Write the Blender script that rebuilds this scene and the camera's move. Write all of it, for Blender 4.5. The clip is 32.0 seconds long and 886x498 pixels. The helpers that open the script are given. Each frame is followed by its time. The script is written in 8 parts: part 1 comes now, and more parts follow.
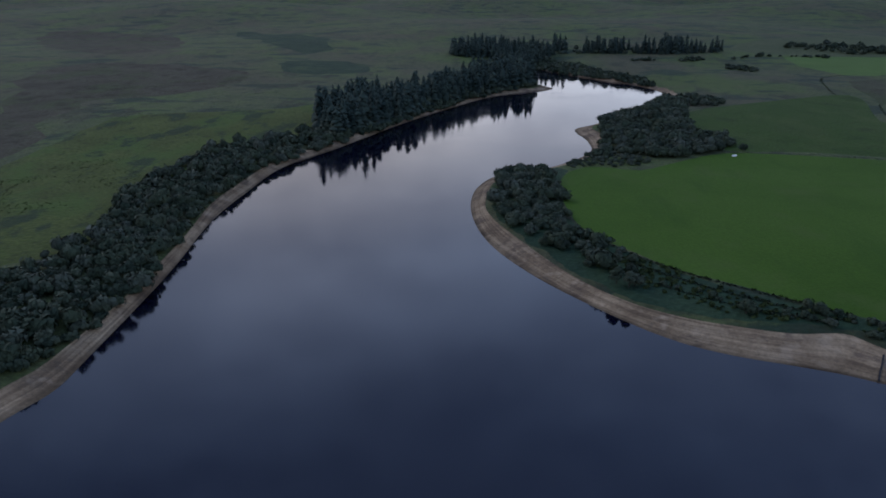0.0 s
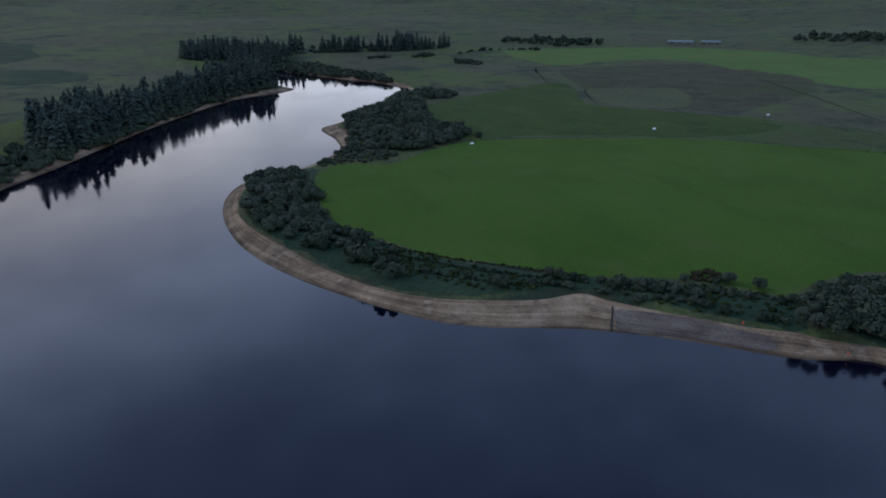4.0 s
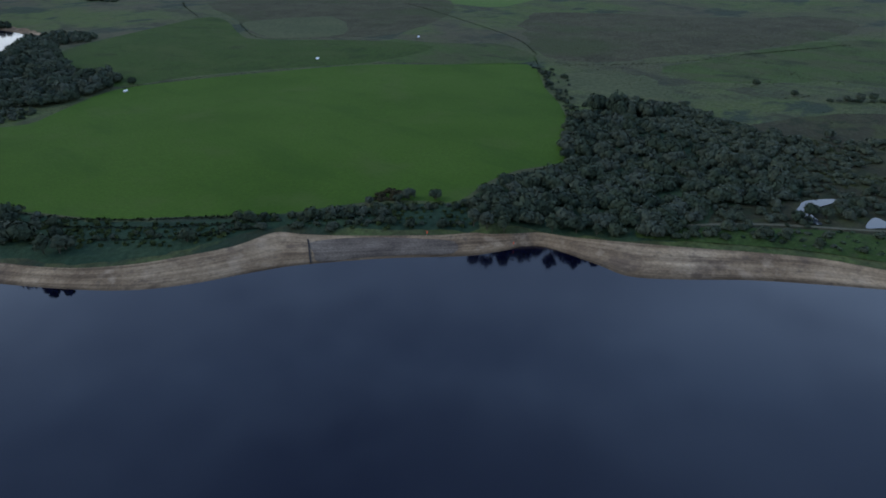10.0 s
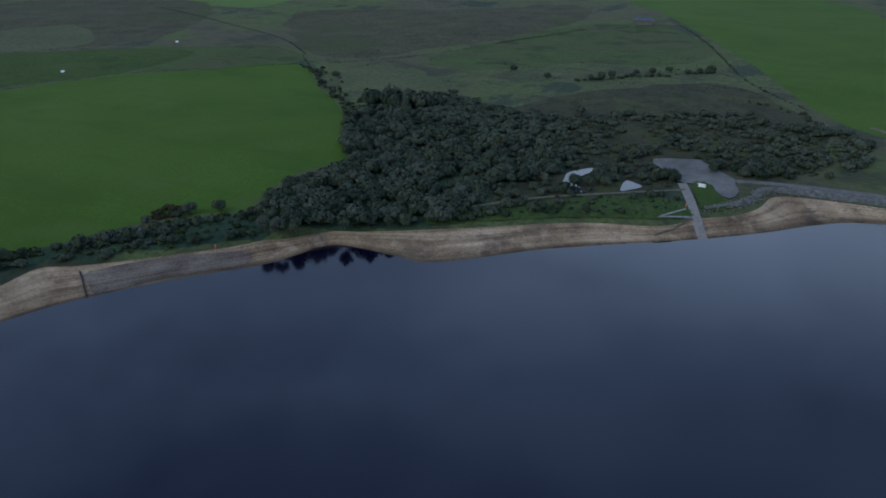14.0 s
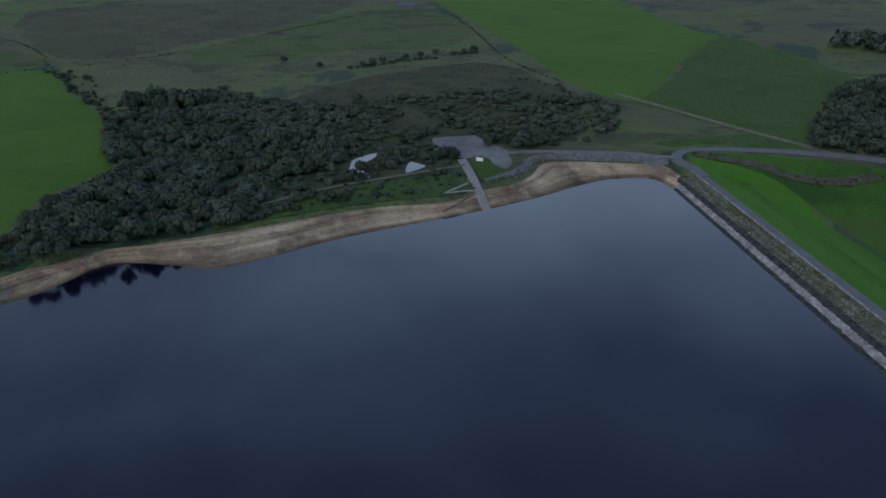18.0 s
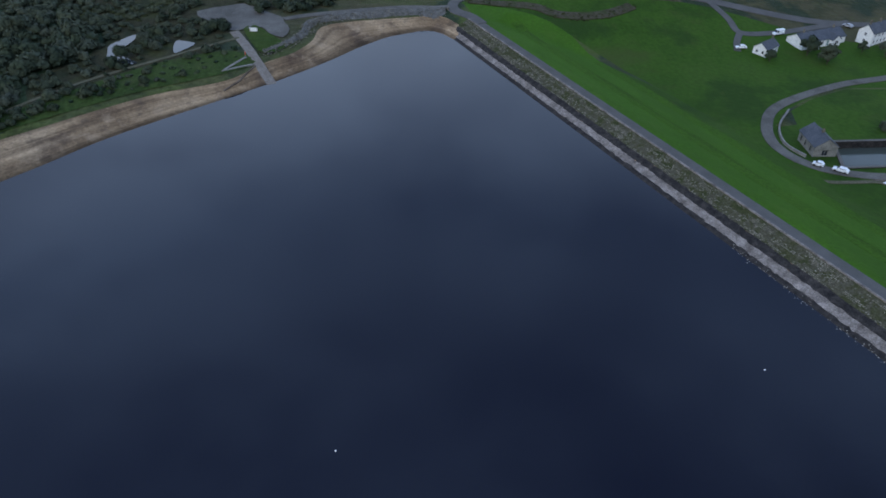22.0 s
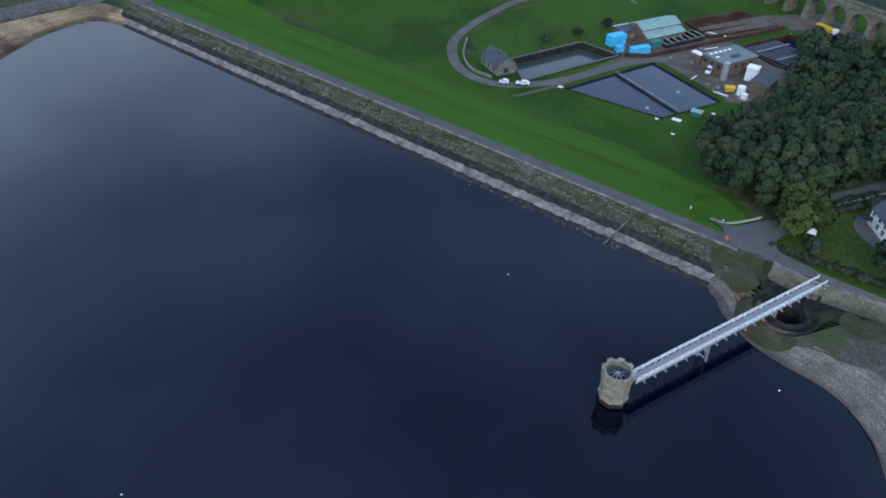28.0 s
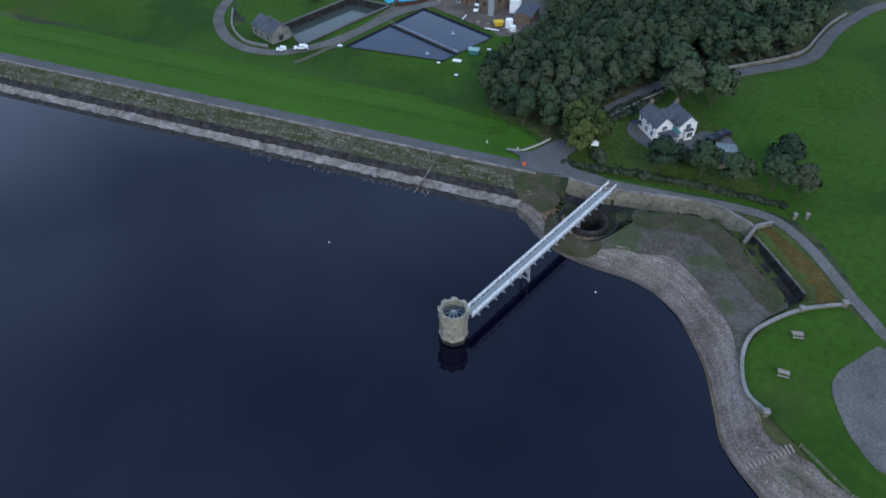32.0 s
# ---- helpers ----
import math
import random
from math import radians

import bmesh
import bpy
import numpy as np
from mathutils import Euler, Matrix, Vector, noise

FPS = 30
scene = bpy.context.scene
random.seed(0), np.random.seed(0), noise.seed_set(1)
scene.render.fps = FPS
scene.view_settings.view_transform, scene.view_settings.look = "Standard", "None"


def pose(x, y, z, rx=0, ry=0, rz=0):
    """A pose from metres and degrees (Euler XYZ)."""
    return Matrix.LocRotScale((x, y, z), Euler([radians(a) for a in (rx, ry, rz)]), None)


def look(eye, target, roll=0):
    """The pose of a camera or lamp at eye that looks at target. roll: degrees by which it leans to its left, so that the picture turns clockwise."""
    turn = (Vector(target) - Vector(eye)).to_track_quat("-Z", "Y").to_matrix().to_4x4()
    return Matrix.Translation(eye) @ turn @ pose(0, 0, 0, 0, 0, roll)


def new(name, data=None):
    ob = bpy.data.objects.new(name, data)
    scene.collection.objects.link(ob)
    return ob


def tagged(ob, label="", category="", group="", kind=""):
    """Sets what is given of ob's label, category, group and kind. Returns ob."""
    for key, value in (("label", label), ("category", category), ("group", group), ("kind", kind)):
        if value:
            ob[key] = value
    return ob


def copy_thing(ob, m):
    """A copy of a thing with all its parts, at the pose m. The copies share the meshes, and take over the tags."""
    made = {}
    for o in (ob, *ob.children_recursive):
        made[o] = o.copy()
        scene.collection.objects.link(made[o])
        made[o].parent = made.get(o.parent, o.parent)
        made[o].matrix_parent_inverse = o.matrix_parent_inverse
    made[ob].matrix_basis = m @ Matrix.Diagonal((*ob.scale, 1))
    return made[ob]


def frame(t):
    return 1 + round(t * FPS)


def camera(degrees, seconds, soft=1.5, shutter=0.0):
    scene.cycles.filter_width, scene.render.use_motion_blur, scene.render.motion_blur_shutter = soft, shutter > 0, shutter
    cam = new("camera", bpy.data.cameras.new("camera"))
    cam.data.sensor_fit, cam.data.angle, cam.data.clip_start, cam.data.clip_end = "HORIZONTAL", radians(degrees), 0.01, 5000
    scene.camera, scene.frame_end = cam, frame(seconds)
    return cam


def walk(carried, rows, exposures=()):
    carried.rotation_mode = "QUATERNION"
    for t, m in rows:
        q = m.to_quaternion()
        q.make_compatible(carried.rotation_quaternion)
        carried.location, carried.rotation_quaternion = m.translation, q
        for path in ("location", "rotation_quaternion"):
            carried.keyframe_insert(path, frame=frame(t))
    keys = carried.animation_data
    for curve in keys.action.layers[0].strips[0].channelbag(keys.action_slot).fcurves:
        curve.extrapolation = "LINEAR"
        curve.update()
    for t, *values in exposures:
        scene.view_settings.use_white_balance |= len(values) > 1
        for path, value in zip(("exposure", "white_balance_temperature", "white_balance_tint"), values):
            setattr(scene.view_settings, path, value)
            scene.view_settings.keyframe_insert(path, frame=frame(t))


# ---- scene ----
cam = camera(63.68, 32.0, soft=1.7)
# a drone that hovers over the water and turns: seconds, heading, tilt, lean
EYE = (0.0, 0.0, 100.0)
TURN = [
    (0.0, -1.42, -19.85, 0.15),
    (0.5, -3.79, -19.89, 0.12),
    (1.0, -6.38, -19.89, 0.09),
    (1.5, -8.73, -19.89, 0.06),
    (2.0, -11.30, -19.92, 0.04),
    (2.5, -13.83, -19.93, 0.02),
    (3.0, -16.62, -19.97, -0.00),
    (3.5, -19.13, -19.98, -0.03),
    (5.5, -28.11, -20.55, 0.09),
    (6.0, -29.60, -22.07, 0.10),
    (6.5, -30.98, -23.71, 0.12),
    (7.0, -32.78, -24.71, 0.12),
    (7.5, -35.09, -24.90, 0.11),
    (8.0, -38.30, -24.91, 0.07),
    (8.5, -41.30, -24.93, 0.03),
    (9.0, -43.97, -24.95, 0.01),
    (9.5, -45.94, -24.96, 0.01),
    (10.0, -47.91, -24.97, 0.02),
    (10.5, -49.91, -24.97, 0.02),
    (11.0, -52.01, -25.00, -0.01),
    (11.5, -54.11, -25.01, -0.04),
    (12.0, -56.41, -25.02, -0.07),
    (12.5, -58.70, -25.06, -0.10),
    (13.0, -61.19, -25.09, -0.12),
    (13.5, -63.49, -25.12, -0.12),
    (14.0, -65.89, -25.15, -0.11),
    (14.5, -68.10, -25.18, -0.08),
    (16.5, -77.27, -25.28, -0.07),
    (17.0, -79.52, -25.34, -0.05),
    (17.5, -81.61, -25.59, -0.04),
    (18.0, -83.87, -26.03, -0.04),
    (18.5, -85.94, -26.76, -0.04),
    (19.0, -88.19, -27.99, -0.05),
    (19.5, -90.31, -29.37, -0.04),
    (20.0, -92.70, -30.90, -0.02),
    (20.5, -94.95, -32.29, -0.00),
    (21.0, -97.42, -33.76, 0.03),
    (21.5, -99.64, -35.16, 0.04),
    (22.0, -102.03, -36.57, 0.02),
    (22.5, -104.24, -37.72, 0.01),
    (23.0, -106.54, -38.49, -0.01),
    (23.5, -108.62, -38.71, -0.03),
    (24.0, -110.76, -38.73, -0.06),
    (24.5, -112.70, -38.75, -0.08),
    (25.0, -114.80, -38.77, -0.09),
    (25.5, -116.76, -38.80, -0.08),
    (27.5, -125.42, -38.99, 0.01),
    (28.0, -127.80, -39.40, 0.05),
    (28.5, -129.93, -40.23, 0.08),
    (29.0, -132.12, -41.26, 0.11),
    (29.5, -134.18, -41.94, 0.12),
    (30.0, -136.52, -42.27, 0.12),
    (30.5, -138.88, -42.29, 0.11),
    (31.0, -141.54, -42.34, 0.10),
    (31.5, -144.09, -42.37, 0.11),
    (32.0, -146.84, -42.40, 0.11),
]


def gimbal(yaw, tilt, lean):
    m = pose(*EYE, 90 + tilt, 0, yaw)
    return m @ pose(0, 0, 0, 0, 0, lean)


EXPO = [(0.0, -0.58, 5930, 14), (3.5, -0.54, 5930, 13), (6.0, -0.28, 6040, 9), (11.0, -0.24, 6000, 6), (18.0, -0.29, 6180, 7), (22.0, -0.06, 6280, 8),
        (25.0, 0.10, 6300, 6.5), (28.0, 0.25, 6290, 5), (32.0, 0.30, 6310, 4.5)]
walk(cam, [(t, gimbal(a, b, c)) for t, a, b, c in TURN], EXPO)

# ---- sky and sun: dusk under thin broken cloud, bright towards the far end of the lake ----
world = bpy.data.worlds.new("dusk_sky")
scene.world = world
world.use_nodes = True
wn, wl = world.node_tree.nodes, world.node_tree.links
wn.clear()
sky = wn.new("ShaderNodeTexSky")
sky.sky_type, sky.sun_disc = "NISHITA", False
sky.sun_elevation, sky.sun_rotation = radians(5), radians(-12)
sky.air_density, sky.dust_density, sky.ozone_density = 1.0, 2.5, 3.0
where = wn.new("ShaderNodeTexCoord")
flat = wn.new("ShaderNodeMapping")
flat.inputs["Scale"].default_value = (1.0, 1.0, 2.5)
flat.inputs["Location"].default_value = (8.78, -7.26, 38.11)
puff = wn.new("ShaderNodeTexNoise")
puff.inputs["Scale"].default_value, puff.inputs["Detail"].default_value, puff.inputs["Roughness"].default_value = 1.3, 7.0, 0.60
veil = wn.new("ShaderNodeValToRGB")
veil.color_ramp.elements[0].position, veil.color_ramp.elements[0].color = 0.35, (0.46, 0.48, 0.54, 1)
veil.color_ramp.elements[1].position, veil.color_ramp.elements[1].color = 0.65, (1.52, 1.49, 1.46, 1)
clouded = wn.new("ShaderNodeMix")
clouded.data_type, clouded.blend_type = "RGBA", "MULTIPLY"
clouded.inputs["Factor"].default_value = 1.0
grey = wn.new("ShaderNodeMix")
grey.data_type, grey.blend_type = "RGBA", "MIX"
grey.inputs["Factor"].default_value = 0.62
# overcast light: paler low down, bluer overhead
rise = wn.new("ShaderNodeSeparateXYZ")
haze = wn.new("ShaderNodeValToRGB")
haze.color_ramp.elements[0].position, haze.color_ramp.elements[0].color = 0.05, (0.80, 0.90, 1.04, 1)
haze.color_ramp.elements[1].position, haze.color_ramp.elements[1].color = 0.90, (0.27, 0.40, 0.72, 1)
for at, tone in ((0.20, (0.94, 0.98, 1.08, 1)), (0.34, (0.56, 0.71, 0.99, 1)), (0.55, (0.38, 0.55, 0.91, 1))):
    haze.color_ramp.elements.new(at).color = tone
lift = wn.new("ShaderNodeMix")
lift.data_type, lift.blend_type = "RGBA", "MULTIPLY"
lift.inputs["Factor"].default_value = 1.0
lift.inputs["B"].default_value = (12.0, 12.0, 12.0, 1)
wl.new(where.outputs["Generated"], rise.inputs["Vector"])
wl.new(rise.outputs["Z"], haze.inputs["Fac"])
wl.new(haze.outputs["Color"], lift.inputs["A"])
# the overcast is thinner and paler to the north-east
side = wn.new("ShaderNodeMapRange")
side.inputs["From Min"].default_value, side.inputs["From Max"].default_value = -0.1, 0.75
side.inputs["To Min"].default_value, side.inputs["To Max"].default_value = 0.97, 1.12
toward = wn.new("ShaderNodeVectorMath")
toward.operation = "DOT_PRODUCT"
toward.inputs[1].default_value = (0.8, 0.6, 0.0)
wl.new(where.outputs["Generated"], toward.inputs[0])
wl.new(toward.outputs["Value"], side.inputs["Value"])
paler = wn.new("ShaderNodeMix")
paler.data_type, paler.blend_type = "RGBA", "MULTIPLY"
paler.inputs["Factor"].default_value = 1.0
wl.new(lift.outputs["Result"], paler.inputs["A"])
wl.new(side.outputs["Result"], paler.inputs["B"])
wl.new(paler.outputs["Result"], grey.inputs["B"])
glow = wn.new("ShaderNodeBackground")
glow.inputs["Strength"].default_value = 0.16
out = wn.new("ShaderNodeOutputWorld")
wl.new(where.outputs["Generated"], flat.inputs["Vector"])
wl.new(flat.outputs["Vector"], puff.inputs["Vector"])
wl.new(puff.outputs["Fac"], veil.inputs["Fac"])
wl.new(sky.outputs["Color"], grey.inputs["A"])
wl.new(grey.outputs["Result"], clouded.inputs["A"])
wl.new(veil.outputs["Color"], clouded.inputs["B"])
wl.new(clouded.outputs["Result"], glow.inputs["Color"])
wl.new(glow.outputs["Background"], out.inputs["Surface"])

sun_data = bpy.data.lights.new("sun", "SUN")
sun_data.energy, sun_data.angle, sun_data.color = 1.25, radians(20), (1.0, 0.97, 0.93)
sun = new("sun", sun_data)
sun.matrix_world = look((-153, 128, 140), (0, 0, 0))

# ---- materials ----
def material(name, colors, scale, fine=None, rough=0.9, bump=0.3, bump_scale=None, metal=0.0, stretch=(1, 1, 1), island=0.0, contrast=(0.3, 0.7), random_tint=0.0, spec=0.06, grit=(0.68, 1.3)):
    """A weathered surface: blotches of the colours at one scale, grain at a finer one. Sizes in metres."""
    m = bpy.data.materials.new(name)
    m.use_nodes = True
    nodes, links = m.node_tree.nodes, m.node_tree.links
    shader = nodes["Principled BSDF"]
    shader.inputs["Roughness"].default_value, shader.inputs["Metallic"].default_value = rough, metal
    shader.inputs["Specular IOR Level"].default_value = spec
    co = nodes.new("ShaderNodeTexCoord")
    mp = nodes.new("ShaderNodeMapping")
    mp.inputs["Scale"].default_value = stretch
    links.new(co.outputs["Object"], mp.inputs["Vector"])
    big = nodes.new("ShaderNodeTexNoise")
    big.inputs["Scale"].default_value, big.inputs["Detail"].default_value, big.inputs["Roughness"].default_value = 1 / scale, 6, 0.6
    links.new(mp.outputs["Vector"], big.inputs["Vector"])
    ramp = nodes.new("ShaderNodeValToRGB")
    el = ramp.color_ramp.elements
    while len(el) < len(colors):
        el.new(0.5)
    for i, c in enumerate(colors):
        el[i].position = contrast[0] + (contrast[1] - contrast[0]) * i / max(len(colors) - 1, 1)
        el[i].color = (*c, 1)
    links.new(big.outputs["Fac"], ramp.inputs["Fac"])
    grain = nodes.new("ShaderNodeTexNoise")
    grain.inputs["Scale"].default_value, grain.inputs["Detail"].default_value = 1 / (fine or scale / 9), 4
    links.new(mp.outputs["Vector"], grain.inputs["Vector"])
    span = nodes.new("ShaderNodeMapRange")
    span.inputs["From Min"].default_value, span.inputs["From Max"].default_value = 0.3, 0.7
    span.inputs["To Min"].default_value, span.inputs["To Max"].default_value = grit
    links.new(grain.outputs["Fac"], span.inputs["Value"])
    mix = nodes.new("ShaderNodeMix")
    mix.data_type, mix.blend_type = "RGBA", "MULTIPLY"
    mix.inputs["Factor"].default_value = 1
    links.new(ramp.outputs["Color"], mix.inputs["A"])
    links.new(span.outputs["Result"], mix.inputs["B"])
    last = mix.outputs["Result"]
    for amount in (island, random_tint):
        if not amount:
            continue
        if amount is island:
            src = nodes.new("ShaderNodeNewGeometry").outputs["Random Per Island"]
        else:
            src = nodes.new("ShaderNodeObjectInfo").outputs["Random"]
        r = nodes.new("ShaderNodeMapRange")
        r.inputs["To Min"].default_value, r.inputs["To Max"].default_value = 1 - amount, 1 + amount
        links.new(src, r.inputs["Value"])
        mix2 = nodes.new("ShaderNodeMix")
        mix2.data_type, mix2.blend_type = "RGBA", "MULTIPLY"
        mix2.inputs["Factor"].default_value = 1
        links.new(last, mix2.inputs["A"])
        links.new(r.outputs["Result"], mix2.inputs["B"])
        last = mix2.outputs["Result"]
    links.new(last, shader.inputs["Base Color"])
    if bump:
        b = nodes.new("ShaderNodeBump")
        b.inputs["Strength"].default_value, b.inputs["Distance"].default_value = bump, bump_scale or (fine or scale / 9)
        links.new(grain.outputs["Fac"], b.inputs["Height"])
        links.new(b.outputs["Normal"], shader.inputs["Normal"])
    return m


def strand(m, period, dark, light, amount):
    """Lines left by the falling water: bands by height, over the material's colour."""
    nodes, links = m.node_tree.nodes, m.node_tree.links
    shader = nodes["Principled BSDF"]
    old = shader.inputs["Base Color"].links[0].from_socket
    geo = nodes.new("ShaderNodeNewGeometry")
    sep = nodes.new("ShaderNodeSeparateXYZ")
    links.new(geo.outputs["Position"], sep.inputs["Vector"])
    co = nodes.new("ShaderNodeCombineXYZ")
    for i, k in enumerate((0.02, 0.02, 1 / period)):
        mul = nodes.new("ShaderNodeMath")
        mul.operation = "MULTIPLY"
        mul.inputs[1].default_value = k
        links.new(sep.outputs[i], mul.inputs[0])
        links.new(mul.outputs["Value"], co.inputs[i])
    line = nodes.new("ShaderNodeTexNoise")
    line.inputs["Scale"].default_value, line.inputs["Detail"].default_value = 1.0, 3
    links.new(co.outputs["Vector"], line.inputs["Vector"])
    ramp = nodes.new("ShaderNodeValToRGB")
    ramp.color_ramp.elements[0].position, ramp.color_ramp.elements[0].color = 0.36, (*dark, 1)
    ramp.color_ramp.elements[1].position, ramp.color_ramp.elements[1].color = 0.62, (*light, 1)
    links.new(line.outputs["Fac"], ramp.inputs["Fac"])
    mix = nodes.new("ShaderNodeMix")
    mix.data_type, mix.blend_type = "RGBA", "MULTIPLY"
    mix.inputs["Factor"].default_value = amount
    links.new(old, mix.inputs["A"])
    links.new(ramp.outputs["Color"], mix.inputs["B"])
    # the lowest hand's width is still wet
    wet = nodes.new("ShaderNodeMapRange")
    wet.inputs["From Min"].default_value, wet.inputs["From Max"].default_value = 0.1, 0.75
    wet.inputs["To Min"].default_value, wet.inputs["To Max"].default_value = 0.5, 1.0
    links.new(sep.outputs["Z"], wet.inputs["Value"])
    mix2 = nodes.new("ShaderNodeMix")
    mix2.data_type, mix2.blend_type = "RGBA", "MULTIPLY"
    mix2.inputs["Factor"].default_value = 1
    links.new(mix.outputs["Result"], mix2.inputs["A"])
    links.new(wet.outputs["Result"], mix2.inputs["B"])
    links.new(mix2.outputs["Result"], shader.inputs["Base Color"])
    return m


def water_material(name, body, ripple, rough=0.03):
    m = bpy.data.materials.new(name)
    m.use_nodes = True
    nodes, links = m.node_tree.nodes, m.node_tree.links
    shader = nodes["Principled BSDF"]
    shader.inputs["Base Color"].default_value = (*body, 1)
    shader.inputs["Roughness"].default_value, shader.inputs["IOR"].default_value = rough, 1.333
    co = nodes.new("ShaderNodeTexCoord")
    n1 = nodes.new("ShaderNodeTexNoise")
    n1.inputs["Scale"].default_value, n1.inputs["Detail"].default_value = 0.8, 4
    links.new(co.outputs["Object"], n1.inputs["Vector"])
    # breaths of wind roughen some stretches more than others
    n2 = nodes.new("ShaderNodeTexNoise")
    n2.inputs["Scale"].default_value, n2.inputs["Detail"].default_value = 0.012, 3
    links.new(co.outputs["Object"], n2.inputs["Vector"])
    span = nodes.new("ShaderNodeMapRange")
    span.inputs["From Min"].default_value, span.inputs["From Max"].default_value = 0.4, 0.65
    span.inputs["To Min"].default_value, span.inputs["To Max"].default_value = rough, rough + 0.10
    links.new(n2.outputs["Fac"], span.inputs["Value"])
    links.new(span.outputs["Result"], shader.inputs["Roughness"])
    b = nodes.new("ShaderNodeBump")
    b.inputs["Strength"].default_value, b.inputs["Distance"].default_value = 1.0, ripple
    links.new(n1.outputs["Fac"], b.inputs["Height"])
    links.new(b.outputs["Normal"], shader.inputs["Normal"])
    return m


def tracts(m, layers):
    """Broad uneven tracts of other growth laid over the material's colour, each as (size in metres, stretch, colour, low, high, most)."""
    nodes, links = m.node_tree.nodes, m.node_tree.links
    shader = nodes["Principled BSDF"]
    old = shader.inputs["Base Color"].links[0].from_socket
    co = nodes.new("ShaderNodeTexCoord")
    for size, stretch, color, lo, hi, most in layers:
        mp = nodes.new("ShaderNodeMapping")
        mp.inputs["Scale"].default_value = stretch
        mp.inputs["Location"].default_value = (7000 / size, 7.7, 0)
        links.new(co.outputs["Object"], mp.inputs["Vector"])
        n = nodes.new("ShaderNodeTexNoise")
        n.inputs["Scale"].default_value, n.inputs["Detail"].default_value, n.inputs["Roughness"].default_value = 1 / size, 7, 0.6
        links.new(mp.outputs["Vector"], n.inputs["Vector"])
        r = nodes.new("ShaderNodeMapRange")
        r.inputs["From Min"].default_value, r.inputs["From Max"].default_value, r.inputs["To Max"].default_value = lo, hi, most
        links.new(n.outputs["Fac"], r.inputs["Value"])
        mix = nodes.new("ShaderNodeMix")
        mix.data_type = "RGBA"
        links.new(r.outputs["Result"], mix.inputs["Factor"])
        links.new(old, mix.inputs["A"])
        mix.inputs["B"].default_value = (*color, 1)
        old = mix.outputs["Result"]
    links.new(old, shader.inputs["Base Color"])
    return m


def leaf_material(name, colors, rough=0.75, spec=0.12):
    """Foliage: each plant takes its own tone of the colours, mottled within the crown."""
    m = material(name, colors, 3.5, 0.5, bump=0, island=0.10, rough=rough, spec=spec, contrast=(0.15, 0.85), grit=(0.82, 1.18))
    nodes, links = m.node_tree.nodes, m.node_tree.links
    ramp = next(n for n in nodes if n.bl_idname == "ShaderNodeValToRGB")
    old = ramp.inputs["Fac"].links[0].from_socket
    own = nodes.new("ShaderNodeAttribute")
    own.attribute_name = "tint"
    each = nodes.new("ShaderNodeObjectInfo")
    add = nodes.new("ShaderNodeMath")
    links.new(own.outputs["Fac"], add.inputs[0])
    links.new(each.outputs["Random"], add.inputs[1])
    turn = nodes.new("ShaderNodeMath")
    turn.operation = "FRACT"
    links.new(add.outputs["Value"], turn.inputs[0])
    mix = nodes.new("ShaderNodeMix")
    mix.inputs[0].default_value = 0.62
    links.new(old, mix.inputs[2])
    links.new(turn.outputs["Value"], mix.inputs[3])
    links.new(mix.outputs[0], ramp.inputs["Fac"])
    return m


MOOR = tracts(material("moor_grass", [(0.034, 0.044, 0.018), (0.050, 0.060, 0.023), (0.060, 0.072, 0.024), (0.054, 0.076, 0.020)], 26, 2.0, bump=0.5, contrast=(0.3, 0.7), grit=(0.6, 1.4), spec=0.12),
              ((230, (1, 0.8, 1), (0.058, 0.052, 0.028), 0.47, 0.57, 0.85), (110, (1, 0.6, 1), (0.056, 0.080, 0.018), 0.50, 0.60, 0.85), (62, (0.8, 1.3, 1), (0.019, 0.032, 0.018), 0.56, 0.60, 0.9), (30, (1, 0.5, 1), (0.030, 0.032, 0.017), 0.55, 0.62, 0.75), (14, (1, 0.7, 1), (0.070, 0.072, 0.030), 0.55, 0.66, 0.5), (8, (1, 0.5, 1), (0.022, 0.030, 0.012), 0.55, 0.65, 0.6), (4, (1, 0.7, 1), (0.068, 0.076, 0.026), 0.58, 0.68, 0.4)))
HEATH = tracts(material("brown_heath", [(0.038, 0.038, 0.020), (0.052, 0.050, 0.027), (0.060, 0.060, 0.031)], 26, 2.0, bump=0.5, grit=(0.65, 1.35)), ((70, (1, 0.7, 1), (0.040, 0.052, 0.018), 0.5, 0.62, 0.7),))
HEATHER = tracts(material("heather", [(0.040, 0.036, 0.022), (0.054, 0.048, 0.030), (0.062, 0.058, 0.034)], 34, 2.0, bump=0.5, grit=(0.7, 1.3)), ((60, (1, 0.6, 1), (0.046, 0.054, 0.022), 0.50, 0.60, 0.8), (16, (1, 0.7, 1), (0.028, 0.026, 0.016), 0.54, 0.64, 0.7), (6, (1, 1, 1), (0.062, 0.064, 0.030), 0.58, 0.66, 0.5)))
MOSS = tracts(material("olive_moss_grass", [(0.044, 0.054, 0.014), (0.058, 0.070, 0.018), (0.068, 0.084, 0.020)], 30, 1.8, bump=0.5, grit=(0.7, 1.3)), ((42, (1, 0.6, 1), (0.054, 0.084, 0.018), 0.50, 0.60, 0.8), (24, (1.2, 0.6, 1), (0.022, 0.036, 0.018), 0.55, 0.61, 0.85), (6, (1, 1, 1), (0.030, 0.036, 0.014), 0.56, 0.66, 0.6)))
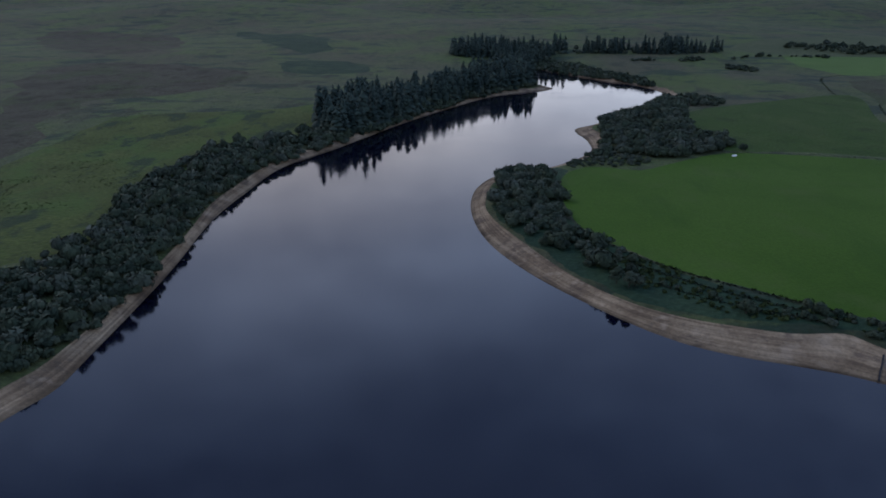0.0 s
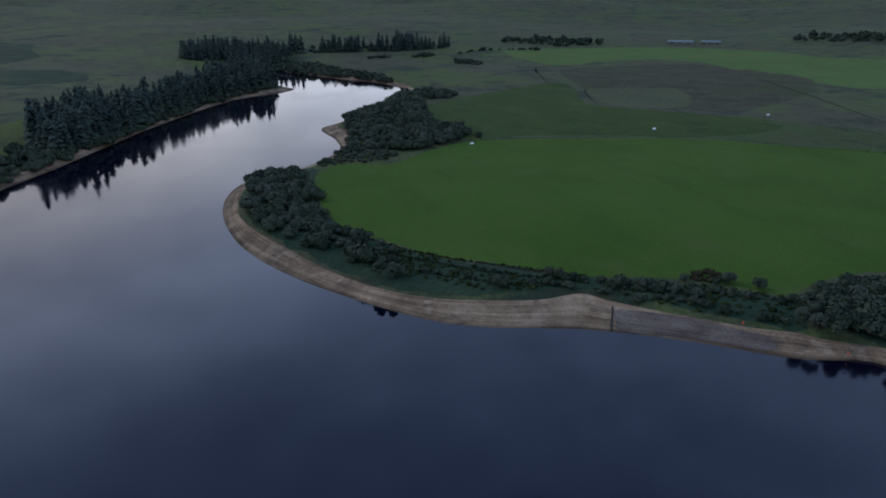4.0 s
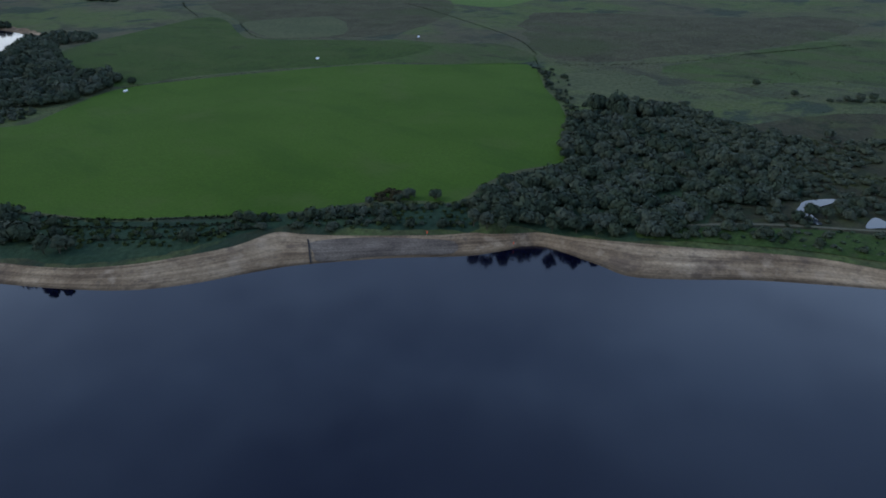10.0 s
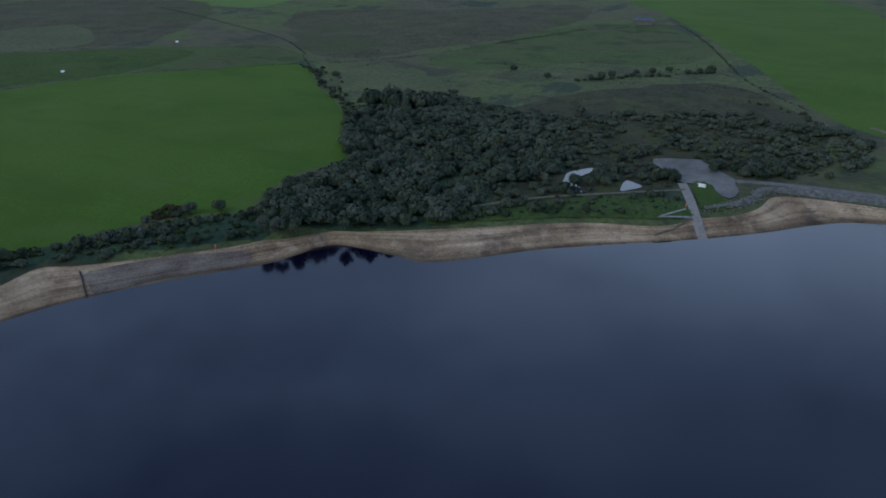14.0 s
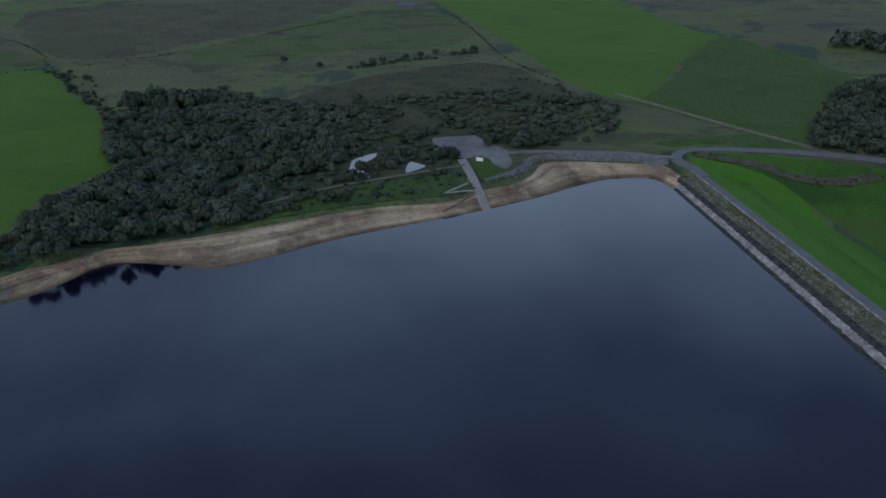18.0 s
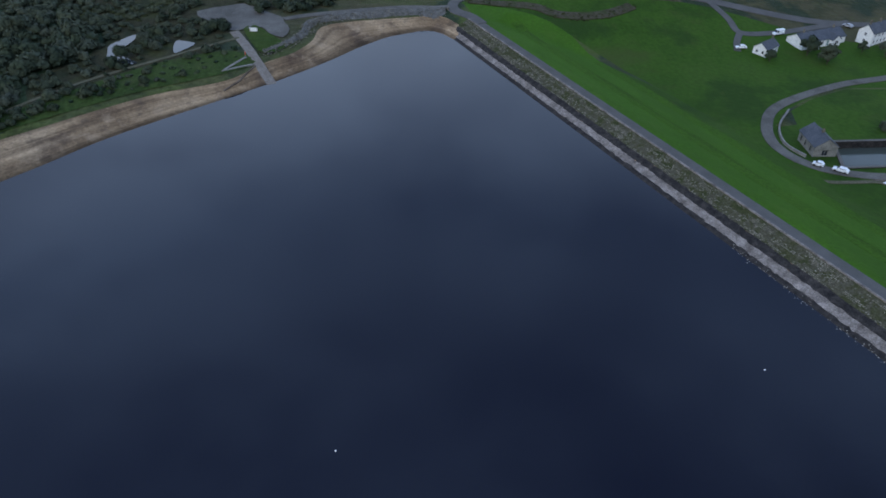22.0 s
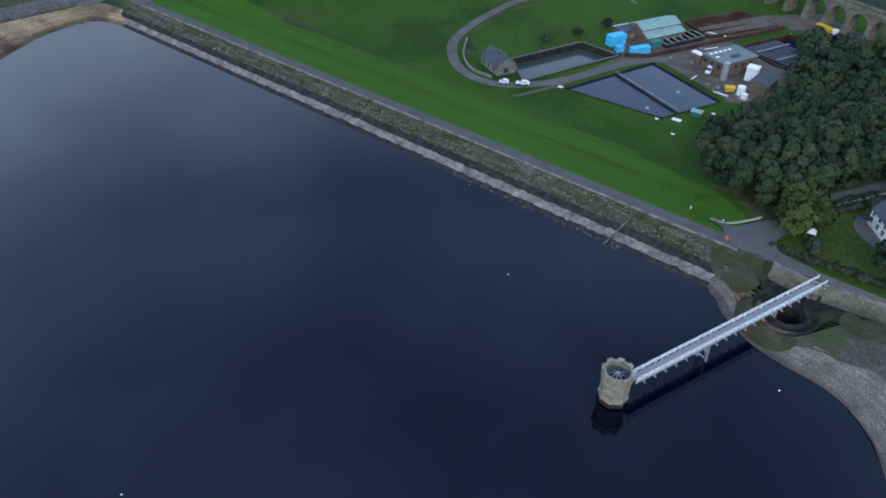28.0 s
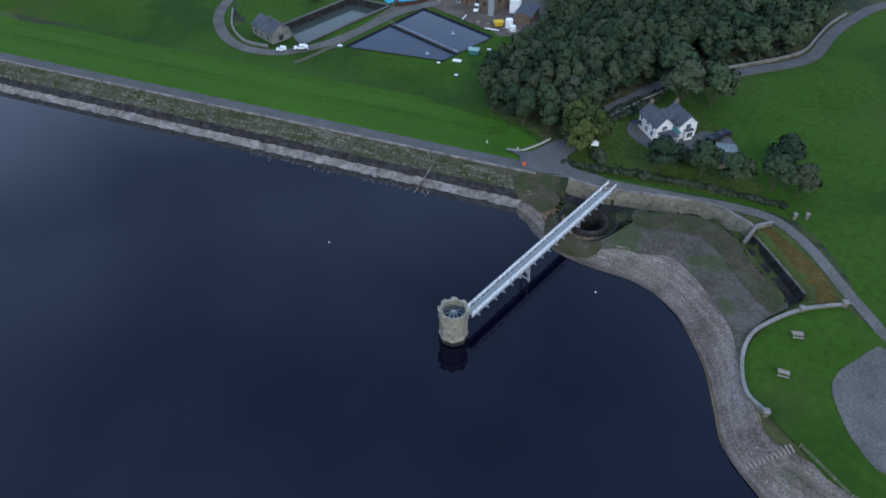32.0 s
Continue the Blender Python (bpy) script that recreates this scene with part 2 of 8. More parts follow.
RUSHY = tracts(material("rush_bed", [(0.016, 0.030, 0.018), (0.024, 0.042, 0.022), (0.032, 0.050, 0.024)], 26, 2.0, bump=0.4, grit=(0.75, 1.25)), ((40, (1, 0.6, 1), (0.046, 0.062, 0.024), 0.54, 0.64, 0.6),))
GREEN_MOOR = tracts(material("green_moor_grass", [(0.036, 0.050, 0.017), (0.044, 0.066, 0.018), (0.050, 0.076, 0.020)], 24, 1.6, bump=0.4, grit=(0.75, 1.25)), ((34, (1, 0.6, 1), (0.054, 0.060, 0.025), 0.48, 0.58, 0.85), (15, (1, 0.5, 1), (0.026, 0.036, 0.016), 0.54, 0.62, 0.75), (7, (1, 0.8, 1), (0.056, 0.076, 0.024), 0.57, 0.67, 0.6)))
BOG = tracts(material("boggy_heath", [(0.026, 0.028, 0.015), (0.038, 0.036, 0.020), (0.046, 0.048, 0.022)], 14, 1.4, bump=0.5, grit=(0.7, 1.3)), ((26, (1, 1, 1), (0.050, 0.058, 0.020), 0.52, 0.62, 0.7), (9, (1, 1, 1), (0.020, 0.026, 0.013), 0.53, 0.62, 0.8), (4, (1, 1, 1), (0.056, 0.056, 0.028), 0.58, 0.66, 0.5)))
# fresh-cut grass, its paler tone partly distance haze put into the colour
FAR_MEADOW = material("hazed_far_meadow_grass", [(0.060, 0.098, 0.022), (0.074, 0.116, 0.028)], 50, 3, bump=0.15, grit=(0.9, 1.1))
PALE_MOOR = material("pale_bent_grass", [(0.052, 0.062, 0.028), (0.070, 0.078, 0.036)], 40, 3, bump=0.3, grit=(0.75, 1.25))
MEADOW = tracts(material("meadow_grass", [(0.035, 0.069, 0.007), (0.044, 0.082, 0.009), (0.050, 0.088, 0.012)], 60, 1.2, bump=0.15, grit=(0.86, 1.14)), ((34, (1, 1, 1), (0.058, 0.084, 0.018), 0.54, 0.68, 0.6), (22, (1, 0.3, 1), (0.028, 0.060, 0.007), 0.54, 0.66, 0.5)))
PASTURE = tracts(material("rough_pasture", [(0.026, 0.046, 0.010), (0.034, 0.058, 0.011), (0.038, 0.056, 0.014)], 40, 2, bump=0.3, grit=(0.78, 1.22)), ((26, (1, 0.6, 1), (0.048, 0.066, 0.016), 0.52, 0.66, 0.7), (18, (1, 1, 1), (0.022, 0.036, 0.010), 0.56, 0.66, 0.6)))
FIELD = tracts(material("valley_field_grass", [(0.026, 0.060, 0.007), (0.034, 0.074, 0.009), (0.040, 0.078, 0.012)], 26, 1.6, bump=0.2, grit=(0.82, 1.18)), ((24, (1, 0.6, 1), (0.046, 0.062, 0.016), 0.55, 0.66, 0.7), (40, (1, 1, 1), (0.019, 0.042, 0.008), 0.50, 0.62, 0.75), (5, (1, 1, 1), (0.042, 0.064, 0.014), 0.58, 0.68, 0.5)))
LAWN = tracts(material("embankment_grass", [(0.037, 0.090, 0.008), (0.047, 0.110, 0.010)], 16, 1.0, bump=0.2, grit=(0.85, 1.15)), ((30, (0.3, 1, 1), (0.036, 0.082, 0.009), 0.52, 0.64, 0.6), (9, (1, 1, 1), (0.058, 0.108, 0.015), 0.57, 0.68, 0.5)))
SAND = strand(tracts(material("shore_sand", [(0.095, 0.064, 0.042), (0.176, 0.124, 0.076), (0.262, 0.190, 0.118), (0.325, 0.245, 0.160)], 24, 0.9, bump=0.4, contrast=(0.3, 0.7), grit=(0.80, 1.2)), ((12, (1, 1, 1), (0.098, 0.070, 0.050), 0.53, 0.63, 0.75), (8, (1, 1, 1), (0.325, 0.245, 0.165), 0.56, 0.66, 0.65), (3, (1, 1, 1), (0.11, 0.085, 0.062), 0.58, 0.66, 0.5))), 0.34, (0.55, 0.52, 0.50), (1.18, 1.15, 1.10), 0.8)
WATER = water_material("lake_water", (0.0015, 0.0017, 0.0074), 0.008)
LEAF_DARK = leaf_material("leaf_dark", [(0.019, 0.029, 0.018), (0.031, 0.043, 0.025), (0.041, 0.054, 0.030), (0.050, 0.061, 0.038), (0.058, 0.068, 0.049)])
LEAF = leaf_material("leaf_green", [(0.017, 0.033, 0.018), (0.029, 0.050, 0.025), (0.041, 0.065, 0.030), (0.049, 0.066, 0.034), (0.058, 0.068, 0.042)])
NEEDLE = leaf_material("needle_dark", [(0.019, 0.030, 0.024), (0.029, 0.043, 0.033), (0.040, 0.055, 0.040)], 0.8, 0.08)
RUSH = material("rush_grass", [(0.022, 0.033, 0.012), (0.040, 0.052, 0.017)], 5, 0.6, bump=0, island=0.3)
SEDGE_GRASS = material("sedge_grass", [(0.030, 0.040, 0.020), (0.042, 0.052, 0.024), (0.050, 0.058, 0.028)], 9, 0.6, bump=0, island=0.2)
LEAF_GREY = leaf_material("leaf_grey_green", [(0.036, 0.048, 0.030), (0.048, 0.060, 0.037), (0.060, 0.073, 0.044), (0.070, 0.082, 0.056)])
BARK = material("bark", [(0.05, 0.04, 0.03), (0.10, 0.085, 0.065)], 0.8, 0.1)
STONE = material("masonry_stone", [(0.085, 0.078, 0.060), (0.15, 0.137, 0.106), (0.20, 0.185, 0.15)], 1.6, 0.25, bump=0.5, random_tint=0.12)
TARMAC = material("tarmac", [(0.078, 0.076, 0.072), (0.106, 0.103, 0.098)], 5, 0.2, bump=0.1, grit=(0.88, 1.12))
STEEL = material("galvanised_steel", [(0.30, 0.32, 0.34), (0.40, 0.42, 0.44)], 1.5, 0.2, rough=0.45, metal=0.3, bump=0.1, spec=0.4)

# ---- building helpers ----
def solid(name, verts, faces, mat, parent=None, label="", smooth_shade=False):
    me = bpy.data.meshes.new(name)
    me.from_pydata([tuple(map(float, v)) for v in verts], [], [tuple(map(int, f)) for f in faces])
    me.materials.append(mat)
    if smooth_shade:
        me.shade_smooth()
    me.update()
    ob = new(name, me)
    if parent:
        ob.parent = parent
    if label:
        ob["label"] = label
    return ob


def part(name, bm, mat, parent=None, label=""):
    me = bpy.data.meshes.new(name)
    bm.to_mesh(me)
    bm.free()
    me.materials.append(mat)
    ob = new(name, me)
    if parent:
        ob.parent = parent
    if label:
        ob["label"] = label
    return ob


def thing(name, label, category, m=None, group=""):
    ob = new(name)
    ob.empty_display_size = 0.3
    if m is not None:
        ob.matrix_basis = m
    return tagged(ob, label, category, group)


def fast_mesh(name, v, tri, mat, normals=None, tint=None):
    """A mesh of triangles from arrays; leaves may carry the crown's own normals and a tone for each plant."""
    me = bpy.data.meshes.new(name)
    me.vertices.add(len(v))
    me.vertices.foreach_set("co", np.asarray(v, np.float32).ravel())
    me.loops.add(len(tri) * 3)
    me.loops.foreach_set("vertex_index", np.asarray(tri, np.int32).ravel())
    me.polygons.add(len(tri))
    me.polygons.foreach_set("loop_start", np.arange(0, len(tri) * 3, 3, dtype=np.int32))
    me.materials.append(mat)
    me.update(calc_edges=True)
    if normals is not None:
        me.shade_smooth()
        me.attributes.new("custom_normal", "FLOAT_VECTOR", "POINT").data.foreach_set("vector", np.asarray(normals, np.float32).ravel())
    if tint is not None:
        me.attributes.new("tint", "FLOAT", "POINT").data.foreach_set("value", np.asarray(tint, np.float32))
    return me


def box(bm, x0, x1, y0, y1, z0, z1, bevel=0.0):
    vs = [bm.verts.new(p) for p in ((x0, y0, z0), (x1, y0, z0), (x1, y1, z0), (x0, y1, z0), (x0, y0, z1), (x1, y0, z1), (x1, y1, z1), (x0, y1, z1))]
    fs = [bm.faces.new([vs[i] for i in f]) for f in ((3, 2, 1, 0), (4, 5, 6, 7), (0, 1, 5, 4), (1, 2, 6, 5), (2, 3, 7, 6), (3, 0, 4, 7))]
    if bevel:
        es = list({e for f in fs for e in f.edges})
        bmesh.ops.bevel(bm, geom=es, offset=bevel, segments=1, affect="EDGES")
    return bm


def block(name, x0, x1, y0, y1, z0, z1, mat, parent=None, label="", bevel=0.02):
    return part(name, box(bmesh.new(), x0, x1, y0, y1, z0, z1, bevel), mat, parent, label)


def prism(bm, ring, z0, z1):
    lo = [bm.verts.new((x, y, z0)) for x, y in ring]
    hi = [bm.verts.new((x, y, z1)) for x, y in ring]
    n = len(ring)
    bm.faces.new(lo[::-1])
    bm.faces.new(hi)
    for i in range(n):
        bm.faces.new((lo[i], lo[(i + 1) % n], hi[(i + 1) % n], hi[i]))
    return bm


def beam(bm, a, b, w, h=None):
    """A bar from a to b."""
    a, b = Vector(a), Vector(b)
    d = (b - a).normalized()
    up = Vector((0, 0, 1)) if abs(d.z) < 0.95 else Vector((1, 0, 0))
    s = d.cross(up).normalized() * w / 2
    t = s.cross(d).normalized() * (h or w) / 2
    vs = [bm.verts.new(p + i * s + j * t) for p in (a, b) for i, j in ((-1, -1), (1, -1), (1, 1), (-1, 1))]
    for f in ((3, 2, 1, 0), (4, 5, 6, 7), (0, 1, 5, 4), (1, 2, 6, 5), (2, 3, 7, 6), (3, 0, 4, 7)):
        bm.faces.new([vs[i] for i in f])
    return bm


def ribbon(name, line, left, right, lift, mat, kind="structure", label="", category="", thick=0.35):
    """A strip of road or path laid over the ground along a line."""
    p = np.asarray(line)
    d = np.gradient(p, axis=0)
    d /= np.linalg.norm(d, axis=1)[:, None]
    n = np.stack([-d[:, 1], d[:, 0]], 1)
    a, b = p + n * left, p - n * right
    za, zb, zc = height(a) + lift, height(b) + lift, height(p) + lift
    zc = np.maximum(zc, (za + zb) / 2)
    v, f = [], []
    for i in range(len(p)):
        v += [(*a[i], za[i] - thick), (*a[i], za[i]), (*p[i], zc[i]), (*b[i], zb[i]), (*b[i], zb[i] - thick)]
        if i:
            o = 5 * i
            f += [(o - 5 + k, o - 4 + k, o + 1 + k, o + k) for k in range(4)]
    e = 5 * len(p) - 5
    f += [(0, 4, 3, 2, 1), (e, e + 1, e + 2, e + 3, e + 4)]
    return tagged(solid(name, v, f, mat), label, category, "", kind)


def dense(line, step):
    p = np.asarray(line)
    out = [p[0]]
    for a, b in zip(p[:-1], p[1:]):
        k = max(1, int(np.hypot(*(b - a)) / step))
        out += [a + (b - a) * (i + 1) / k for i in range(k)]
    return np.array(out)


def dam(u, s):
    """The place in plan of a point u metres along the dam and s metres from its water's edge."""
    return (DAM_O[0] + DAM_E[0] * u + DAM_N[0] * s, DAM_O[1] + DAM_E[1] * u + DAM_N[1] * s)

# ---- the plan: metres, the water's level is zero ----
SHORE_N = [(-105, 153), (-99, 168), (-98, 187), (-97, 228), (-97, 263), (-99, 316), (-95, 362), (-86, 423), (-59, 480), (-6, 599), (67, 727),
           (137, 785), (127, 829), (124, 929), (143, 1014), (198, 885), (244, 803), (246, 726), (226, 687), (143, 578), (115, 546), (115, 500),
           (107, 460), (72, 418), (44, 404), (29, 378), (22.5, 345), (22.5, 310), (28, 278), (41, 245), (60, 213), (75, 194)]
SHORE_S = [(89, 184), (105, 177), (120, 169.5), (142, 152.5), (160, 135), (171, 128.5), (179, 125), (183.5, 118), (183.5, 100), (183, 88),
           (192, 75), (205, 60), (216.5, 43), (237, 10.3), (252, -10), (266, -26), (274.5, -41), (271.5, -58), (217.3, -72.1), (140, -90.1),
           (86, -102.6), (62, -108.2), (51, -110.6), (44.4, -106.2), (38.6, -104.3), (32.3, -104), (24.4, -105), (19, -104.2), (14.2, -101.4), (10, -97.5), (4.6, -91),
           (0.6, -83.6), (-3, -77), (-8.5, -72.8), (-13, -70.6), (-30, -66), (-75, -60), (-125, -30), (-140, 40), (-120, 110)]
BANK_N = [(-110.5, 163.6), (-106, 175.3), (-104, 192), (-101.5, 225), (-101.5, 285), (-104, 336), (-99, 382), (-91, 430), (-64, 487), (-12, 606),
          (60, 735), (124, 788), (119, 830), (114, 930), (142, 1030), (206, 893), (253, 806), (256, 722), (233, 681), (151, 571), (127, 541),
          (127, 505), (112, 452), (78, 410), (50, 397), (36, 372), (29, 335), (29.5, 315), (35.5, 290), (51, 244), (65.5, 218), (80, 204.5)]
BANK_S = [(95, 197), (111, 191.5), (126, 191), (132, 182), (141.5, 170), (161, 149), (171, 141), (174, 136), (180, 130), (186.5, 124),
          (191, 113), (199.5, 97.5), (209, 81), (219.5, 64), (229, 46), (235.5, 24), (248, 12), (256, 1), (267, -6.5), (280, -10.5),
          (284.5, -20), (284.8, -47), (280, -62), (218.8, -78.2), (141.5, -96.2), (87.5, -108.7), (62, -114.5), (55, -116), (40, -112),
          (26, -109), (16, -108), (4, -101), (-3, -92), (-6, -84), (-11, -79), (-30, -75), (-80, -70), (-136, -38), (-152, 40), (-131, 112)]
# the dam: a line along its water's edge, and its way downstream
DAM_O, DAM_E, DAM_N, DAM_L = (51.4, -110.7), (0.974, 0.2268), (0.2268, -0.974), 226.0
CREST = 4.5


# the spillway: a trough below the road's wall, and the bell mouth
TROUGH = [(46.0, -118.9), (39.0, -119.7), (33.0, -121.7), (27.2, -123.8), (22.0, -125.9), (17.0, -127.2), (12.6, -126.6), (8.2, -124.9), (3.9, -121.2), (-0.5, -117.1), (-4.4, -113.4)]
BELL, BELL_R = (37.4, -113.4), 3.6


def spline(pts, closed=True, n=5):
    """A smooth line through the corners."""
    p = np.array(pts, float)
    k = len(p)
    out = []
    for i in range(k if closed else k - 1):
        if closed:
            a, b, c, d = p[i - 1], p[i], p[(i + 1) % k], p[(i + 2) % k]
        else:
            a, b, c, d = p[max(i - 1, 0)], p[i], p[i + 1], p[min(i + 2, k - 1)]
        for j in range(n):
            s = j / n
            out.append(0.5 * (2 * b + (c - a) * s + (2 * a - 5 * b + 4 * c - d) * s * s + (3 * b - a - 3 * c + d) * s ** 3))
    if not closed:
        out.append(p[-1])
    return np.array(out)


def inside(q, poly):
    """Which of the points q lie within the closed line."""
    x, y = q[:, 0], q[:, 1]
    hit = np.zeros(len(q), bool)
    a, b = poly, np.roll(poly, -1, 0)
    for (x0, y0), (x1, y1) in zip(a, b):
        if y0 != y1:
            hit ^= ((y0 > y) != (y1 > y)) & (x < (x1 - x0) * (y - y0) / (y1 - y0) + x0)
    return hit


def apart(q, poly, closed=True):
    """The distance of the points q from the line."""
    best = np.full(len(q), 1e18)
    a = poly
    b = np.roll(poly, -1, 0)
    for i in range(len(a) if closed else len(a) - 1):
        d = b[i] - a[i]
        s = np.clip(((q - a[i]) @ d) / max(d @ d, 1e-9), 0, 1)
        w = q - a[i] - s[:, None] * d
        best = np.minimum(best, (w * w).sum(1))
    return np.sqrt(best)


SHORE = spline(SHORE_N + SHORE_S)
BANK = spline(BANK_N + BANK_S)


def smooth(x):
    x = np.clip(x, 0, 1)
    return x * x * (3 - 2 * x)


def dam_frame(q):
    d = q - np.array(DAM_O)
    return d @ np.array(DAM_E), d @ np.array(DAM_N)


def slope(d):
    """The drop of the dam's grass slope: three banks with a narrow berm between them."""
    return 0.37 * (np.clip(d, 0, 14) + np.clip(d - 17, 0, 14) + np.clip(d - 34, 0, 40)) + 0.05 * (np.clip(d - 14, 0, 3) + np.clip(d - 31, 0, 3))


def height(q):
    """The ground's height at the points q."""
    q = np.asarray(q, float).reshape(-1, 2)
    ds, db = apart(q, SHORE), apart(q, BANK)
    wet, low = inside(q, SHORE), inside(q, BANK)
    r = np.hypot(q[:, 0], q[:, 1])
    far = 69 * (np.clip(r - 250, 0, None) / 3750) ** 1.3 * smooth(db / 90)
    roll = 1.2 * np.sin(q[:, 0] / 61 + 1.3) * np.sin(q[:, 1] / 53) * smooth(db / 60) * smooth((r - 150) / 300)
    roll += 0.012 * r * np.sin(q[:, 0] / 310 + 0.6) * np.sin(q[:, 1] / 270 + 2.1) * smooth((r - 600) / 900)
    land = 3 + 2 * (1 - np.exp(-db / 6)) + far + roll
    z = np.where(wet, -np.minimum(ds * 0.22, 5), np.where(low, 3 * ds / np.maximum(ds + db, 1e-6), land))
    u, s = dam_frame(q)
    bend = u + 0.5 * np.clip(s - 55, 0, 200)
    valley = 5 - 15 * smooth((bend + 5) / 50) + 15 * smooth((u - 165) / 90) + 0.04 * np.clip(s - 150, 0, 300) + far * 0.8
    down = np.maximum(valley, CREST - slope(s - 14.8))
    face = np.where(s < 9.3, CREST * s / 9.3, down)
    on = (u > 0) & (u < DAM_L) & (s > 0.3)
    z = np.where(on, face, z)
    side = (~on) & (s > 14.8)
    z = np.where(side, z + (down - z) * smooth((s - 14.8) / 25), z)
    cut = apart(q, np.array(TROUGH), False)
    z = np.where(cut < 5, np.minimum(z, 1.6 + np.clip(cut - 1.9, 0, None) * 4.5), z)
    pit = np.hypot(q[:, 0] - BELL[0], q[:, 1] - BELL[1])
    return np.where(pit < 9, np.minimum(z, 2.0 + np.clip(pit - 5.2, 0, None) * 0.9), z)

# ---- the ground: one sheet to the horizon, cut along the shore and the field edges ----
from mathutils.geometry import delaunay_2d_cdt

MEADOW_1 = [(69.5, 359), (80.7, 389), (97.5, 400.7), (120.5, 390.5), (143.5, 407), (185, 434), (231, 426), (282, 405), (335.5, 374), (372, 337), (416, 296.5),
            (367, 248), (332, 212.6), (287.7, 177.6), (257, 155.7), (230, 165.3), (209, 165.5), (186.4, 161), (177.3, 171), (166.6, 182.7), (148.5, 192.4),
            (134, 200), (120, 212.6), (104, 228), (91, 240), (80, 260), (68, 282), (65.5, 314.4)]
MEADOW_2 = [(211.6, 578), (291, 625), (384, 669.5), (394, 640), (354.6, 556), (349, 520), (399, 447), (416, 385), (345, 377.5), (286.8, 412), (237.5, 435), (191.6, 440), (191.5, 469), (189, 495)]
MEADOW_3 = [(507, 1033), (665, 1014), (760, 973), (811, 909), (836, 737), (671, 687), (655, 700), (676, 766), (662, 821), (621, 844), (555, 844), (485, 830)]
MEADOW_4 = [(850, 150), (771, 109), (663, 58), (534, 9), (423, -26.7), (384, -51), (388, -68.6), (486, -106), (569.5, -149), (606, -133), (759, -99), (900, -75), (1000, 40)]
LAWN_1 = [dam(2, 13.0), dam(14, 13.0), dam(22, 13.0), dam(30, 13.0), dam(226, 13.0), dam(240, 22), dam(240, 44), dam(215, 48), dam(140, 47), dam(85, 48), dam(45, 48), dam(24, 42), dam(4, 24)]
PASTURE_1 = [(292, -70), (297, -85), (297, -116), (292, -152), (285, -180), (262, -215), (235, -245), (205, -235), (212, -196), (200, -166), (190, -155), (196, -140), (230, -128), (262, -112), (282, -98)]
PASTURE_2 = [(45, -128), (20, -132), (0, -134), (-12, -122), (-22, -112), (-60, -130), (-90, -260), (-20, -300), (8, -250), (15, -212), (30, -192), (44, -168)]
WORKS_GRASS = [dam(3, 15), dam(30, 30), dam(120, 40), dam(200, 40), (189, -156), (199, -167), (211, -197), (204, -236), (234, -247), (250, -300), (190, -340), (120, -310), (70, -235), (93, -200), (93, -180), (86, -152), (66, -138), (57.5, -133)]
HILL_LINE = [(303, -66), (306, -80), (306, -118), (318, -128), (378, -155), (424, -188), (470, -190), (570, -152), (486, -108), (388, -70), (380, -54), (362, -72), (326, -104), (310, -60)]
BROWN = [(455, 775), (560, 790), (660, 765), (664, 660), (654, 579), (560, 500), (440, 452), (405, 470), (366, 524), (366, 556), (406, 640)]
def ragged(poly, amp):
    """An uneven natural edge along a closed line."""
    p = dense(np.vstack([spline(poly, n=3), [spline(poly, n=3)[0]]]), amp * 1.2)[:-1]
    k = 2.6 * amp
    return np.array([(x + amp * noise.noise(Vector((x / k, y / k, 2.2))), y + amp * noise.noise(Vector((x / k, y / k, 8.8)))) for x, y in p])


OLIVE = [(402, 620), (481, 585), (430, 502), (396, 487), (364, 525), (375, 569)]
MEADOW_5 = [(668, 682), (832, 731), (880, 650), (863, 542), (763, 523), (658, 501), (634, 539), (652, 620)]
MEADOW_6 = [(992, 707), (1044, 597), (943, 536), (923, 590)]
SHEEP_WALK = ragged([(405, 440), (440, 384), (466, 354), (437, 304), (412, 304), (378, 338), (350, 376)], 7)
BELT_GREEN = ragged([(-175, 255), (-237, 396), (-242, 470), (-236, 545), (-189, 575), (-120, 590), (-92, 640), (-70, 590), (-78, 515), (-100, 470), (-130, 400), (-120, 300), (-125, 270)], 14)
HEATHER_1 = ragged([(-339, 581), (-429, 812), (-395, 940), (-240, 887), (-192, 796), (-234, 668), (-296, 635), (-262, 480), (-260, 408)], 22)
HEATHER_2 = ragged([(-850, 1700), (-575, 1650), (-385, 1166), (-450, 1036), (-620, 1200)], 40)
RUSHES_1 = ragged([(-433, 1700), (-222, 1450), (-154, 1205), (-184, 1087), (-278, 1300)], 30)
RUSHES_2 = ragged([(-187, 968), (-98, 968), (-71, 860), (-151, 842)], 12)
GREEN_RISE = ragged([(466, 217), (546, 198), (662, 155), (678, 91), (635, 58), (568, 37), (509, 61), (486, 129), (444, 174)], 9)
WOOD_FLOOR = ragged([(182, 138), (186, 154), (215, 164), (244, 156), (272, 172), (300, 190), (330, 198), (356, 178), (360, 130), (350, 100), (312, 84), (285, 66), (258, 74), (246, 86), (228, 82), (212, 84), (200, 97), (190, 116)], 4)
POND_1 = [(257.5, 64.6), (264, 65.4), (272, 65.6), (281, 58.4), (276, 57.6), (269, 60), (262.5, 61), (258, 58.6), (252.6, 54), (251.2, 56.4), (255, 61)]
POND_2 = [(258.5, 42), (264, 43), (271, 42.4), (269.5, 38.6), (267, 35.6), (263.4, 37.2), (261, 39.4)]
